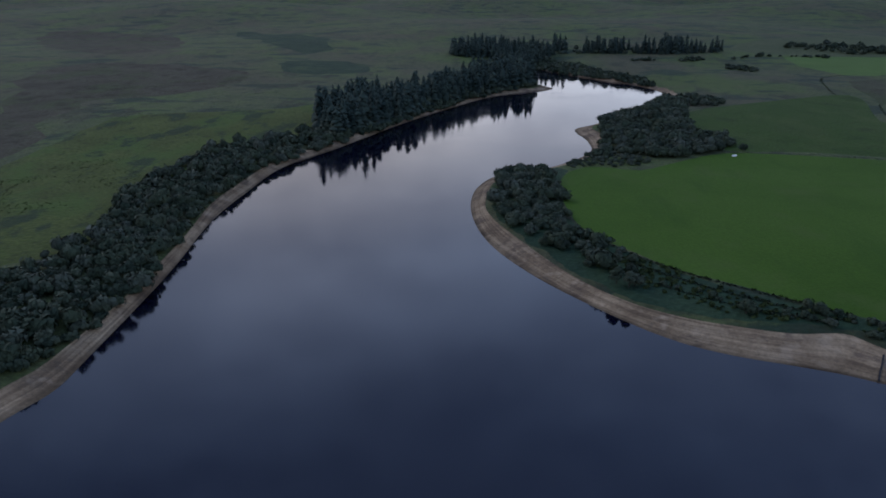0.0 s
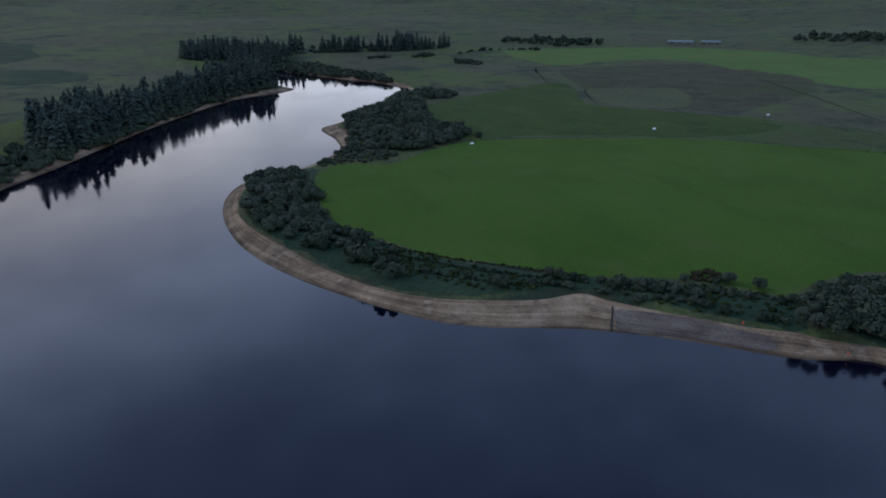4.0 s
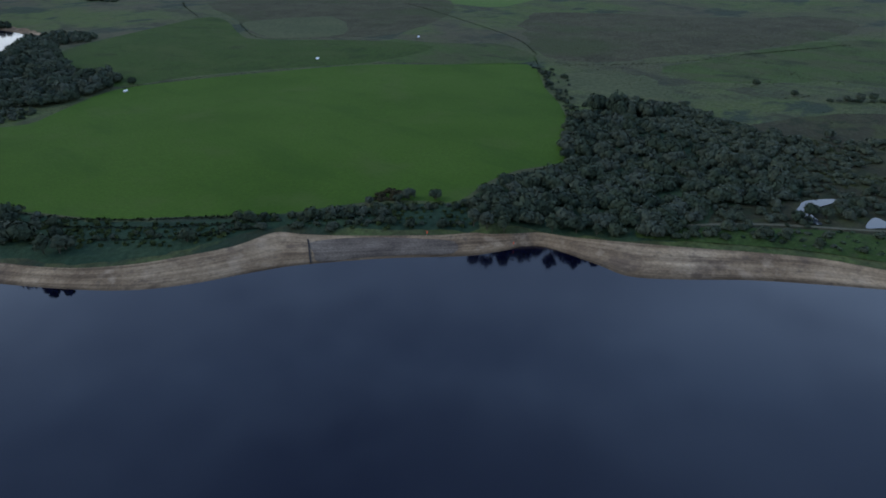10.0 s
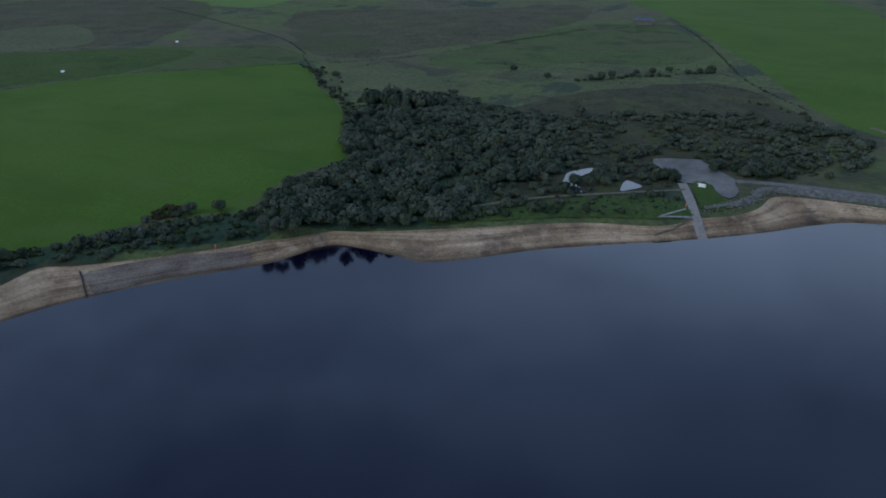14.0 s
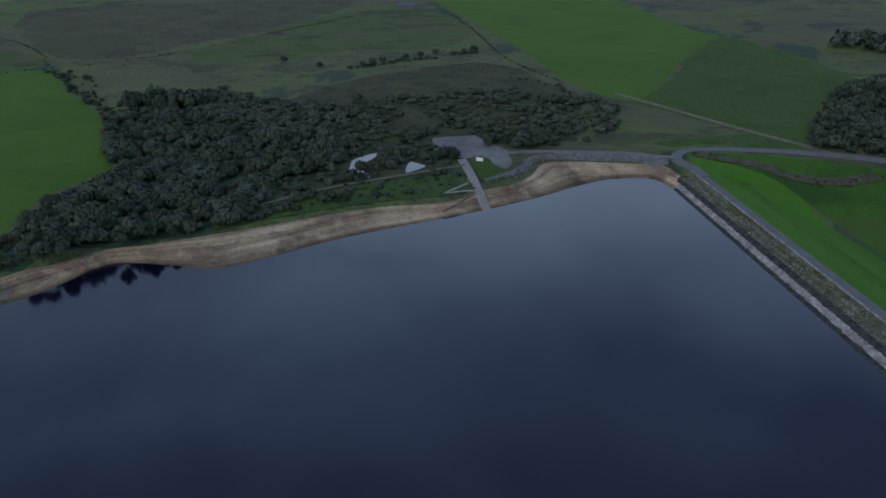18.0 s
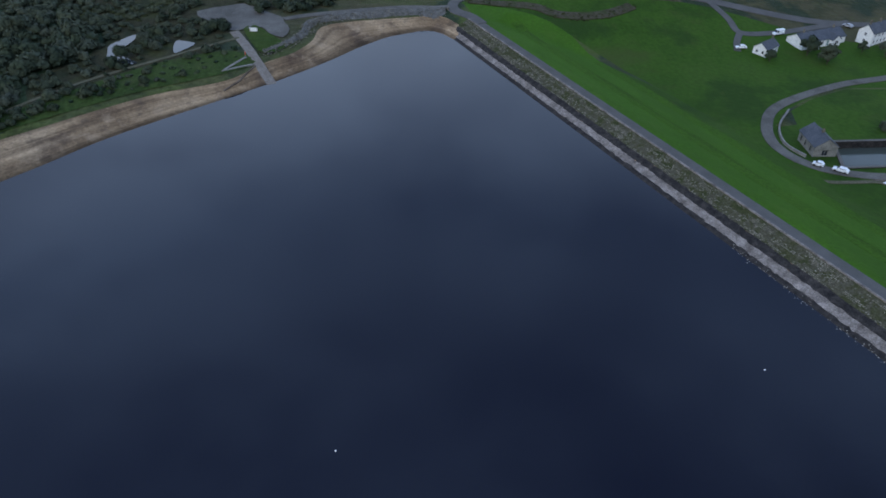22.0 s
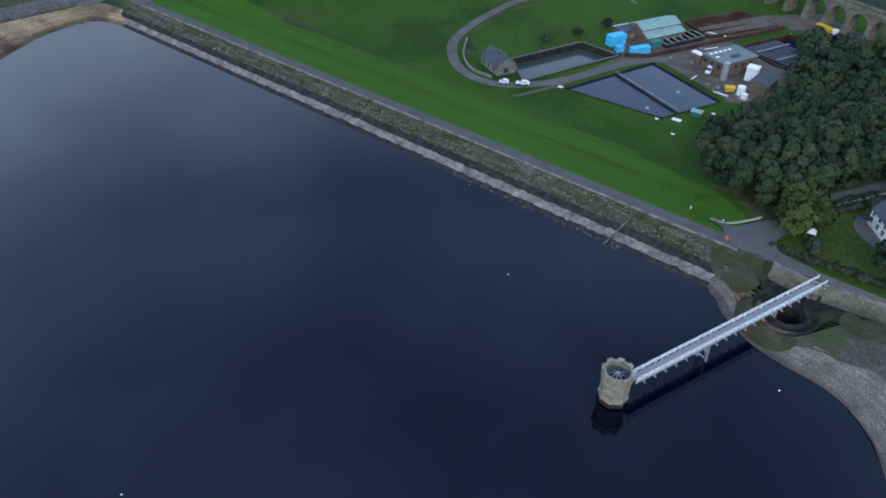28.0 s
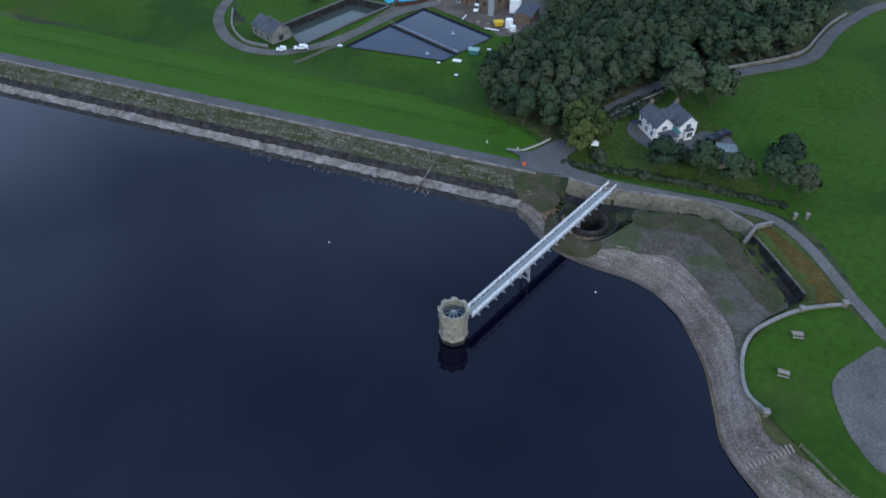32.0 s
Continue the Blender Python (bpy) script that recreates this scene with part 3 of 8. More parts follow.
POND_LAND = [(204, 97), (215, 84), (229, 67), (242, 50), (253, 36), (263, 26), (276, 26), (292, 37), (312, 40), (326, 60), (312, 86), (285, 68), (258, 76), (246, 88), (228, 84)]
POND_FLOOR = ragged(POND_LAND, 3)
SHORE_STRIP = ragged([(97, 199), (126, 194), (135, 184), (162, 152), (174, 141), (184, 152), (178, 166), (166, 178), (148, 188), (134, 198), (118, 210), (100, 227), (88, 241), (78, 260), (66, 284), (63, 314), (67, 352), (80, 392), (66, 410), (52, 402), (38, 376), (31, 335), (32, 312), (38, 288), (53, 245), (67, 219), (82, 206)], 2.5)
STRAW = ragged([(409, 261), (436, 219), (401, 178), (376, 194), (375, 234)], 7)
SCRUB_FLOOR = ragged([(353, 121), (436, 68), (456, 10), (398, -24), (352, -30), (306, -10), (300, 53), (310, 84)], 8)
MOOR_BROWN = ragged([(641, 449), (708, 312), (800, 205), (701, 158), (510, 225), (440, 285), (476, 336)], 14)
PALE = [(460, 1119), (611, 1274), (1000, 1450), (751, 1049), (649, 1028), (560, 1050)]
REGIONS = [("heath", "brown heather on the moor beyond the bank", HEATHER_1, HEATHER, 0), ("heath", "distant brown heather on the moor", HEATHER_2, HEATHER, 0),
           ("rough_grass", "olive grass and moss behind the bank's trees", BELT_GREEN, MOSS, 0), ("rush_bed", "dark green bed of rushes on the moor", RUSHES_1, RUSHY, 0), ("rush_bed", "dark green rushes beyond the bank", RUSHES_2, RUSHY, 0),
           ("heath", "dark brown rough moor with ditches", MOOR_BROWN, HEATH, 0), ("rough_grass", "green rise of grazed moor", GREEN_RISE, GREEN_MOOR, 0), ("rough_grass", "pale straw-coloured grass beside the field", STRAW, PALE_MOOR, 0),
           ("rush_bed", "dark rushes and rank grass between the field and the shore", SHORE_STRIP, RUSHY, 0), ("rush_bed", "dark rank growth below the willows", WOOD_FLOOR, RUSHY, 0), ("rush_bed", "dark boggy ground round the ponds", POND_FLOOR, BOG, 0), ("heath", "brown boggy floor of the scrub", SCRUB_FLOOR, BOG, 0), ("rough_grass", "rough grazed slope beside the field", SHEEP_WALK, GREEN_MOOR, 0),
           ("meadow", "far green field beside the farm", MEADOW_5, FAR_MEADOW, 1), ("meadow", "farthest green field on the moor", MEADOW_6, FAR_MEADOW, 1),
           ("heath", "brown heath between the far fields", BROWN, HEATH, 1), ("rough_grass", "pale olive strip of grass on the heath", OLIVE, PALE_MOOR, 1), ("rough_grass", "pale bent grass on the distant moor", PALE, PALE_MOOR, 1),
           ("meadow", "smooth bright green hay meadow beside the reservoir", MEADOW_1, MEADOW, 2), ("meadow", "green grazed field behind the hedge line", MEADOW_2, PASTURE, 2),
           ("meadow", "far bright green field on the moor", MEADOW_3, FAR_MEADOW, 1), ("meadow", "bright green field above the rough scrub", MEADOW_4, MEADOW, 2),
           ("meadow", "green grass round the waterworks tanks", WORKS_GRASS, FIELD, 1),
           ("embankment_grass", "mown bright green grass on the dam's downstream slope", LAWN_1, LAWN, 1), ("meadow", "rolling green field below the hillside road", PASTURE_1, FIELD, 2),
           ("meadow", "green sheep field behind the white house", PASTURE_2, FIELD, 2),
           ("rough_grass", "olive rough grass on the hillside above the road", ragged(HILL_LINE, 6), PASTURE, 0)]


# basins sunk into the ground
POOL = [(175.2, -166.9), (170.2, -197.5), (154.5, -199.7), (160.3, -159.6)]
TANKS = [(147.6, -166.1), (142.6, -205.1), (110.0, -199.3), (115.0, -175.6)]
BEDS = [(157.5, -243.5), (150.0, -270.0), (133.5, -268.0), (143.8, -238.4)]
LAUNDERS = [(131.0, -241.5), (126, -265.5), (97, -264), (101, -240), (114.3, -237.2)]
BELL_RING = [(BELL[0] + BELL_R * math.cos(k * math.pi / 14), BELL[1] + BELL_R * math.sin(k * math.pi / 14)) for k in range(28)]
HOLES = [POOL, TANKS, BEDS, LAUNDERS, BELL_RING]


def build_ground():
    pts, edges = [], []
    rng = np.random.default_rng(4)
    r = 46.0
    while r < 4750:
        for a in np.arange(-178.8, 178.8, 1.25):
            seen = -45 <= a <= 200 or a <= -160
            if not seen and int(round((a + 178.8) / 1.25)) % 5:
                continue
            b = radians(90 - a)
            rr = r * (1 + 0.012 * rng.uniform(-1, 1))
            pts.append((rr * math.cos(b), rr * math.sin(b)))
        r *= 1.027
    for x in range(-45, 46, 15):
        for y in range(-45, 46, 15):
            pts.append((x, y))
    loops = [SHORE, BANK] + [spline(p, n=k + 1) if k else np.asarray(p) for _, _, p, _, k in REGIONS] + [np.array(h, float) for h in HOLES]
    side_lines = []
    t = spline(TROUGH, False, 4)
    dd = np.gradient(t, axis=0)
    dd /= np.linalg.norm(dd, axis=1)[:, None]
    nn = np.stack([-dd[:, 1], dd[:, 0]], 1)
    for k in (-2.7, -1.9, 1.9, 2.7):
        side_lines += [tuple(a) for a in t + nn * k]
    for u in np.arange(0, 236, 3.0):
        side_lines += [dam(u, s) for s in (14.8, 28.8, 31.8, 45.8, 48.8)]
    for k in range(40):
        for rr in (5.2, 6.4):
            side_lines.append((BELL[0] + rr * math.cos(k * 0.157), BELL[1] + rr * math.sin(k * 0.157)))
    pts = np.array(pts + side_lines)
    keep = np.ones(len(pts), bool)
    for l in loops:
        keep &= apart(pts, l) > 0.8
    pts = [Vector(p) for p in pts[keep]]
    for l in loops:
        l = dense(np.vstack([l, l[:1]]), 8)[:-1]
        k = len(pts)
        pts += [Vector(p) for p in l]
        edges += [(k + i, k + (i + 1) % len(l)) for i in range(len(l))]
    v, _, f, *_ = delaunay_2d_cdt(pts, edges, [], 0, 0.001)
    v, f = np.array([tuple(p) for p in v]), np.array([t for t in f if len(t) == 3])
    z = height(v)
    mid = v[f].mean(1)
    wet, low = inside(mid, SHORE), inside(mid, BANK)
    label = np.zeros(len(f), int)
    label[low & ~wet] = 1
    for i, l in enumerate(loops[2:2 + len(REGIONS)]):
        label[inside(mid, l) & ~low] = 2 + i
    for l in loops[2 + len(REGIONS):]:
        label[inside(mid, l)] = -1
    names = [("ground", "rough moorland of brown heather, rushes and pale grass", MOOR), ("shore", "bare drawn-down shore of tan sand and gravel", SAND)] + [(a, b, d) for a, b, _, d, _ in REGIONS]
    v3 = np.column_stack([v, z])
    for i, (name, text, mat) in enumerate(names):
        t = f[label == i]
        used, inv = np.unique(t, return_inverse=True)
        me = fast_mesh(name, v3[used], inv.reshape(-1, 3), mat)
        me.shade_smooth()
        tagged(new(name, me), text, "shore" if i == 1 else "moor" if i == 0 else "field", "", "structure")


build_ground()

# the lake: a level sheet that runs a little into its banks
out_line = SHORE.copy()
d = np.roll(SHORE, -1, 0) - np.roll(SHORE, 1, 0)
d /= np.linalg.norm(d, axis=1)[:, None]
side = 1 if inside(np.array([SHORE[20] + 0.5 * np.array([-d[20, 1], d[20, 0]])]), SHORE)[0] else -1
out_line -= 0.4 * side * np.stack([-d[:, 1], d[:, 0]], 1)
bm = bmesh.new()
bm.faces.new([bm.verts.new((x, y, 0)) for x, y in out_line])
bmesh.ops.triangulate(bm, faces=bm.faces)
bmesh.ops.recalc_face_normals(bm, faces=bm.faces)
if sum(f.normal.z for f in bm.faces) < 0:
    bmesh.ops.reverse_faces(bm, faces=bm.faces)
tagged(part("water", bm, WATER), "dark still reservoir water mirroring a cloudy sky", "water", "", "structure")

# ---- trees and bushes ----
def ball(sub):
    bm = bmesh.new()
    bmesh.ops.create_icosphere(bm, subdivisions=sub, radius=1)
    v = np.array([p.co[:] for p in bm.verts])
    f = np.array([[p.index for p in q.verts] for q in bm.faces])
    bm.free()
    return v, f


BALL = {k: ball(k) for k in (1, 2)}


def crown(seed, lumps, sub, sprays, size=0.16, flat=0.8, spread=0.55, r0=0.34, r1=0.5, peak=0.0):
    """A leafy crown about one metre in radius, standing on the origin: uneven domes wrapped in small sprays of leaves. Gives places, triangles and normals."""
    rng = np.random.default_rng(seed)
    bv, bf = BALL[sub]
    vs, fs, ns, n = [], [], [], 0
    heart = np.array([0, 0, flat * 0.35])
    for i in range(lumps):
        a = rng.uniform(0, 2 * math.pi)
        d = spread * math.sqrt(rng.uniform(0.02, 1)) if i else 0
        c = np.array([d * math.cos(a), d * math.sin(a), flat * (0.42 + rng.uniform(-0.1, 0.55) * (1 - 0.6 * d) + peak * (spread - d))])
        rad = rng.uniform(r0, r1)
        squash = np.array([rng.uniform(0.85, 1.2), rng.uniform(0.85, 1.2), rng.uniform(0.65, 0.95)])
        w = bv * rad * 0.84 * (1 + 0.16 * rng.uniform(-1, 1, (len(bv), 1))) * squash
        vs.append(w + c)
        ns.append(bv * 0.7 + 0.5 * (w + c - heart))
        fs.append(bf + n)
        n += len(bv)
        k = sprays
        dirs = rng.normal(size=(k, 3))
        dirs[:, 2] = np.abs(dirs[:, 2]) * 1.2 - 0.4
        dirs /= np.linalg.norm(dirs, axis=1)[:, None]
        root = c + dirs * rad * (0.80 + 0.44 * rng.uniform(size=(k, 1)) ** 1.4) * squash
        t1 = rng.normal(size=(k, 3))
        t1 -= 0.7 * dirs * (t1 * dirs).sum(1)[:, None]
        t2 = np.cross(dirs, t1) + 0.45 * rng.normal(size=(k, 3))
        tri = np.stack([root - (t1 + t2) * size * 0.3, root + t1 * size * 0.6, root + t2 * size * 0.6], 1)
        back = (np.cross(tri[:, 1] - tri[:, 0], tri[:, 2] - tri[:, 0]) * dirs).sum(1) < 0
        tri[back] = tri[back][:, ::-1]
        vs.append(tri.reshape(-1, 3))
        ns.append(np.repeat(dirs * 0.7 + 0.5 * (root - heart) + rng.normal(0, 0.3, (k, 3)), 3, 0))
        fs.append(np.arange(3 * k).reshape(-1, 3) + n)
        n += 3 * k
    v, nn = np.vstack(vs), np.vstack(ns)
    v[:, 2] = np.maximum(v[:, 2], 0.03)
    return v, np.vstack(fs), nn / np.linalg.norm(nn, axis=1)[:, None]


def fir(seed, tiers, arms):
    """A conifer of unit height: tiers of drooping, ragged boughs round a stem, some of them broken short."""
    rng = np.random.default_rng(seed)
    vs, fs, n = [], [], 0
    blunt = rng.uniform(0.6, 0.85)
    for i in range(tiers):
        h = 0.10 + 0.86 * i / tiers
        rad = (1 - h) ** blunt * 0.26 + 0.025
        for j in range(arms):
            a = 2 * math.pi * (j + rng.uniform(0, 0.9)) / arms + i
            l = rad * rng.uniform(0.5, 1.3)
            c, s = math.cos(a), math.sin(a)
            w = l * rng.uniform(0.35, 0.6)
            up = rng.uniform(-0.03, 0.04)
            tip = np.array([c * l, s * l, h + up - l * rng.uniform(0.1, 0.5)])
            top = np.array([0, 0, h + 0.08 + up])
            vs.append(np.array([top, tip, [c * l * 0.6 - s * w, s * l * 0.6 + c * w, h + up - l * 0.25], [c * l * 0.6 + s * w, s * l * 0.6 - c * w, h + up - l * 0.25]]))
            fs.append(np.array([[0, 1, 2], [0, 3, 1]]) + n)
            n += 4
    vs.append(np.array([[0.02, 0, 0], [-0.012, 0.016, 0], [-0.012, -0.016, 0], [0, 0, 1.0]]))
    fs.append(np.array([[0, 1, 3], [1, 2, 3], [2, 0, 3]]) + n)
    v = np.vstack(vs)
    nn = v * (1, 1, 0) + (0, 0, 0.14) + rng.normal(0, 0.03, v.shape)
    return v, np.vstack(fs), nn / np.linalg.norm(nn, axis=1)[:, None]


def sedge(seed, blades):
    """A tussock of rush or sedge: leaning blades from one root."""
    rng = np.random.default_rng(seed)
    a = rng.uniform(0, 6.28, blades)
    out = np.stack([np.cos(a), np.sin(a), np.zeros(blades)], 1)
    side = np.stack([-np.sin(a), np.cos(a), np.zeros(blades)], 1)
    foot = out * rng.uniform(0.0, 0.5, (blades, 1))
    tip = foot + out * rng.uniform(0.3, 0.7, (blades, 1)) + np.stack([np.zeros(blades)] * 2 + [rng.uniform(0.5, 1.0, blades)], 1)
    v = np.stack([foot - side * 0.22, foot + side * 0.22, tip], 1).reshape(-1, 3)
    nn = np.repeat(out * 0.5 + (0, 0, 0.8), 3, 0)
    return v, np.arange(3 * blades).reshape(-1, 3), nn / np.linalg.norm(nn, axis=1)[:, None]


BUSH = [crown(10 + i, 7, 1, 88, 0.14, 0.8, 0.60, 0.30, 0.50) for i in range(7)]
BUSH_MID = [crown(20 + i, 6, 1, 60, 0.18, 0.8, 0.60, 0.32, 0.50) for i in range(6)]
BUSH_FAR = [crown(30 + i, 6, 1, 30, 0.24, 0.8, 0.60, 0.32, 0.50) for i in range(5)]
OAK = [crown(50 + i, 17, 1, 118, 0.14, 2.0, 0.66, 0.28, 0.46, 0.3) for i in range(6)]
OAK_FAR = [crown(60 + i, 16, 1, 44, 0.21, 1.9, 0.68, 0.28, 0.44, 0.28) for i in range(5)]
FIR = [fir(70 + i, 9, 7) for i in range(6)]
TUFT = [crown(90 + i, 2, 1, 18, 0.4, 0.5, 0.5) for i in range(3)]
SEDGE = [sedge(100 + i, 12) for i in range(4)]


def scatter(poly, gap, seed, smooth_line=True):
    """Places within a closed line, about gap metres apart."""
    rng = np.random.default_rng(seed)
    p = spline(poly, n=4) if smooth_line else np.asarray(poly, float)
    lo, hi = p.min(0), p.max(0)
    n = int(2.2 * (hi[0] - lo[0]) * (hi[1] - lo[1]) / gap ** 2)
    q = rng.uniform(lo, hi, (n, 2))
    q = q[inside(q, p)]
    keep, cells = [], {}
    for a in q:
        k = (int(a[0] // gap), int(a[1] // gap))
        if all(np.hypot(*(a - b)) > gap * 0.8 for i in (-1, 0, 1) for j in (-1, 0, 1) for b in cells.get((k[0] + i, k[1] + j), ())):
            cells.setdefault(k, []).append(a)
            keep.append(a)
    return np.array(keep)


def mass(name, label, category, places, forms, lo, hi, mat, seed, tall=1.0):
    """Many plants as one mesh."""
    rng = np.random.default_rng(seed)
    z = height(places)
    vs, fs, ns, ts, n = [], [], [], [], 0
    for p, h in zip(places, z):
        v, f, nn = forms[rng.integers(len(forms))]
        a, k = rng.uniform(0, 6.28), lo + (hi - lo) * rng.uniform() ** 1.6
        k *= 1 + 0.32 * noise.noise(Vector((p[0] / 21, p[1] / 21, seed)))
        turn = np.array([[math.cos(a), math.sin(a), 0], [-math.sin(a), math.cos(a), 0], [0, 0, 1]])
        vs.append((v @ turn) * (k, k, k * tall * rng.uniform(0.85, 1.2)) + (p[0], p[1], h - 0.15))
        ns.append(nn @ turn)
        ts.append(np.full(len(v), rng.uniform()))
        fs.append(f + n)
        n += len(v)
    return tagged(new(name, fast_mesh(name, np.vstack(vs), np.vstack(fs), mat, np.vstack(ns), np.concatenate(ts))), label, category, "", "stuff")


def tree_kind(name, label, forms, height_m, radius, stem, mat, seed):
    """One tree as a thing: a tapered trunk with limbs, and a crown."""
    made = []
    for i, (v, f, nn) in enumerate(forms):
        t = thing(name, label, "tree" if stem > 0.5 else "bush")
        bm = bmesh.new()
        rt = max(0.05, radius * 0.055)
        top = stem + (height_m - stem) * 0.5
        ring = []
        for h, w in ((-0.6, rt * 1.5), (0.3, rt), (stem, rt * 0.75), (top, rt * 0.3)):
            ring.append([bm.verts.new((w * math.cos(k * 1.0472), w * math.sin(k * 1.0472), h)) for k in range(6)])
        for a, b in zip(ring[:-1], ring[1:]):
            for k in range(6):
                bm.faces.new((a[k], a[(k + 1) % 6], b[(k + 1) % 6], b[k]))
        for k in range(4):
            a = k * 1.6 + i
            beam(bm, (0, 0, stem * 0.9), (radius * 0.55 * math.cos(a), radius * 0.55 * math.sin(a), stem + (height_m - stem) * 0.4), rt * 0.6)
        part("trunk", bm, BARK, t)
        w = v * (radius, radius, (height_m - stem) / max(v[:, 2].max(), 0.1))
        w[:, 2] += stem
        c = new("crown", fast_mesh("crown", w, f, mat, nn))
        c.parent = t
        made.append(t)
    return made


def plant(kinds, places, seed, lo=0.8, hi=1.25, group="", sink=0.1):
    rng = np.random.default_rng(seed)
    z = height(places)
    first = set()
    for i, (p, h) in enumerate(zip(places, z)):
        k = kinds[i] if i < len(kinds) else kinds[rng.integers(len(kinds))]
        s = rng.uniform(lo, hi)
        m = Matrix.LocRotScale((p[0], p[1], h - sink), Euler((0, 0, rng.uniform(0, 6.28))), (s, s, s * rng.uniform(0.9, 1.12)))
        if k.name not in first:
            first.add(k.name)
            k.matrix_basis = m
            o = k
        else:
            o = copy_thing(k, Matrix.Identity(4))
            o.matrix_basis = m
        if group:
            o["group"] = group


LEAF_BRIGHT = leaf_material("leaf_yellow_green", [(0.034, 0.050, 0.014), (0.052, 0.072, 0.020), (0.072, 0.088, 0.026)])
UNDERGROWTH = material("undergrowth", [(0.026, 0.034, 0.015), (0.044, 0.052, 0.021), (0.054, 0.056, 0.028)], 9, 0.6, bump=0, island=0.3)
BRAMBLE = material("bramble_brown", [(0.034, 0.032, 0.016), (0.050, 0.044, 0.022)], 5, 0.6, bump=0, island=0.3)
BELT_W = [(-110, 167), (-105, 184), (-100, 212), (-100, 240), (-102, 288), (-104, 338), (-97, 396), (-82, 440), (-62, 486), (-78, 510), (-104, 480), (-126, 458), (-142, 413), (-146, 350), (-140, 298), (-143, 265), (-148, 231), (-156, 190), (-140, 160)]
PINE_1 = [(-60, 500), (-26, 572), (-3, 612), (-4, 650), (-34, 652), (-68, 606), (-84, 556), (-76, 520)]
PINE_1B = [(2, 640), (32, 690), (62, 735), (112, 785), (122, 860), (112, 930), (92, 870), (56, 800), (24, 735), (2, 678)]
PINE_2 = [(46, 1044), (40, 1100), (95, 1158), (146, 1142), (196, 1102), (172, 1062), (140, 1000), (126, 955), (112, 990), (95, 1050)]
PINE_3 = [(200, 1100), (251, 1096), (312, 1078), (368, 1070), (431, 1088), (445, 1122), (329, 1130), (211, 1154)]
WOOD_B = [(90, 424), (114, 438), (118, 431), (148, 423), (177, 438), (196, 448), (202, 469), (190, 494), (200, 540), (214, 590), (230, 675), (184, 618), (152, 588), (131, 533), (115, 456)]
STRIP_E = [(38, 375), (48, 402), (62, 412), (67, 388), (68, 359), (63, 314), (65, 282), (78, 254), (70, 240), (55, 255), (39, 293), (33, 332)]
WOOD_A = [(182, 138), (186, 152), (215, 160), (240, 152), (268, 168), (296, 186), (318, 192), (330, 178), (318, 150), (304, 118), (290, 92), (276, 72), (258, 78), (246, 92), (228, 88), (212, 88), (201, 99), (193, 118)]
SCRUB = [(344, 200), (381, 176), (352, 105), (373, 50), (391, 9), (386, -31), (364, -49), (325, -42), (307, -30), (310, -5), (318, 20), (312, 48), (285, 70), (302, 103)]
WOOD_D = [(318, -129), (378, -156), (424, -188), (430, -230), (340, -230), (299, -182), (304, -154), (308, -131)]
WOOD_E = [(86, -152), (95, -170), (98, -186), (97, -205), (95, -236), (80, -250), (58, -236), (38, -212), (38.5, -191), (45.5, -178.5), (49.5, -168.5), (52, -158), (54, -147.5), (57.5, -137.5), (68, -136.5), (80, -146)]



def patchy(q, size, most):
    """Keeps the places that fall into uneven patches."""
    return q[[noise.noise(Vector((a / size, b / size, 0.7))) > most for a, b in q]]


def in_line(line, gap, seed, off=0.6):
    rng = np.random.default_rng(seed)
    p = dense(spline(line, False, 4), gap)
    return p + rng.normal(0, off, p.shape)


mass("woodland", "dark belt of bushy alder and willow along the far bank", "woodland", scatter(BELT_W, 4.9, 1), BUSH_MID, 2.8, 5.2, LEAF_DARK, 1, 1.15)
mass("woodland", "taller grey-green willows among the bank's bushes", "woodland", scatter(BELT_W, 13, 11), BUSH, 4.0, 6.2, LEAF_DARK, 11, 1.3)
mass("conifer_wood", "dark spruce plantation at the water's edge", "woodland", np.vstack([scatter(PINE_1, 5.2, 2), scatter(PINE_1B, 5.6, 58)]), FIR, 17, 26, NEEDLE, 2)
mass("conifer_wood", "tall ragged spruces standing along the bank", "woodland", in_line([(-62, 520), (-44, 556), (-20, 600), (8, 652), (40, 706), (72, 752), (104, 790)], 8.5, 57, 3.0), FIR, 16, 23, NEEDLE, 57)
mass("woodland", "dark ragged broadleaf trees among the spruces", "woodland", np.vstack([scatter(PINE_1, 12, 52), scatter(PINE_1B, 11, 59)]), BUSH_FAR, 4.0, 6.5, LEAF_DARK, 52, 1.5)
mass("woodland", "broadleaf fringe below the spruces", "woodland", np.vstack([in_line([(-64, 486), (-37, 540), (-9, 604), (29, 675), (62, 732), (116, 788)], 3.6, 12, 2.2), in_line([(-70, 500), (-46, 545), (-18, 608), (20, 682), (54, 740)], 5.2, 60, 3.0)]), BUSH_FAR, 3.4, 6.2, LEAF_DARK, 12, 1.1)
mass("conifer_wood", "distant dark spruce plantation on the moor", "woodland", np.vstack([scatter(PINE_2, 7, 3), patchy(scatter(PINE_3, 7, 13), 28, -0.12)]), FIR, 15, 24, NEEDLE, 3)
mass("woodland", "dark broadleaf trees along the far bank", "woodland", np.vstack([scatter([(143, 1022), (162, 960), (186, 914), (212, 868), (238, 824), (252, 790), (252, 830), (236, 880), (218, 942), (200, 1003), (170, 1056)], 6.5, 53), scatter(PINE_3, 15, 14)]), BUSH_FAR, 3.6, 6.4, LEAF_DARK, 53, 1.1)
mass("woodland", "clump of dark broadleaf trees behind the gravel point", "woodland", scatter(WOOD_B, 6.4, 4), BUSH, 4.4, 7.4, LEAF_DARK, 4, 1.0)
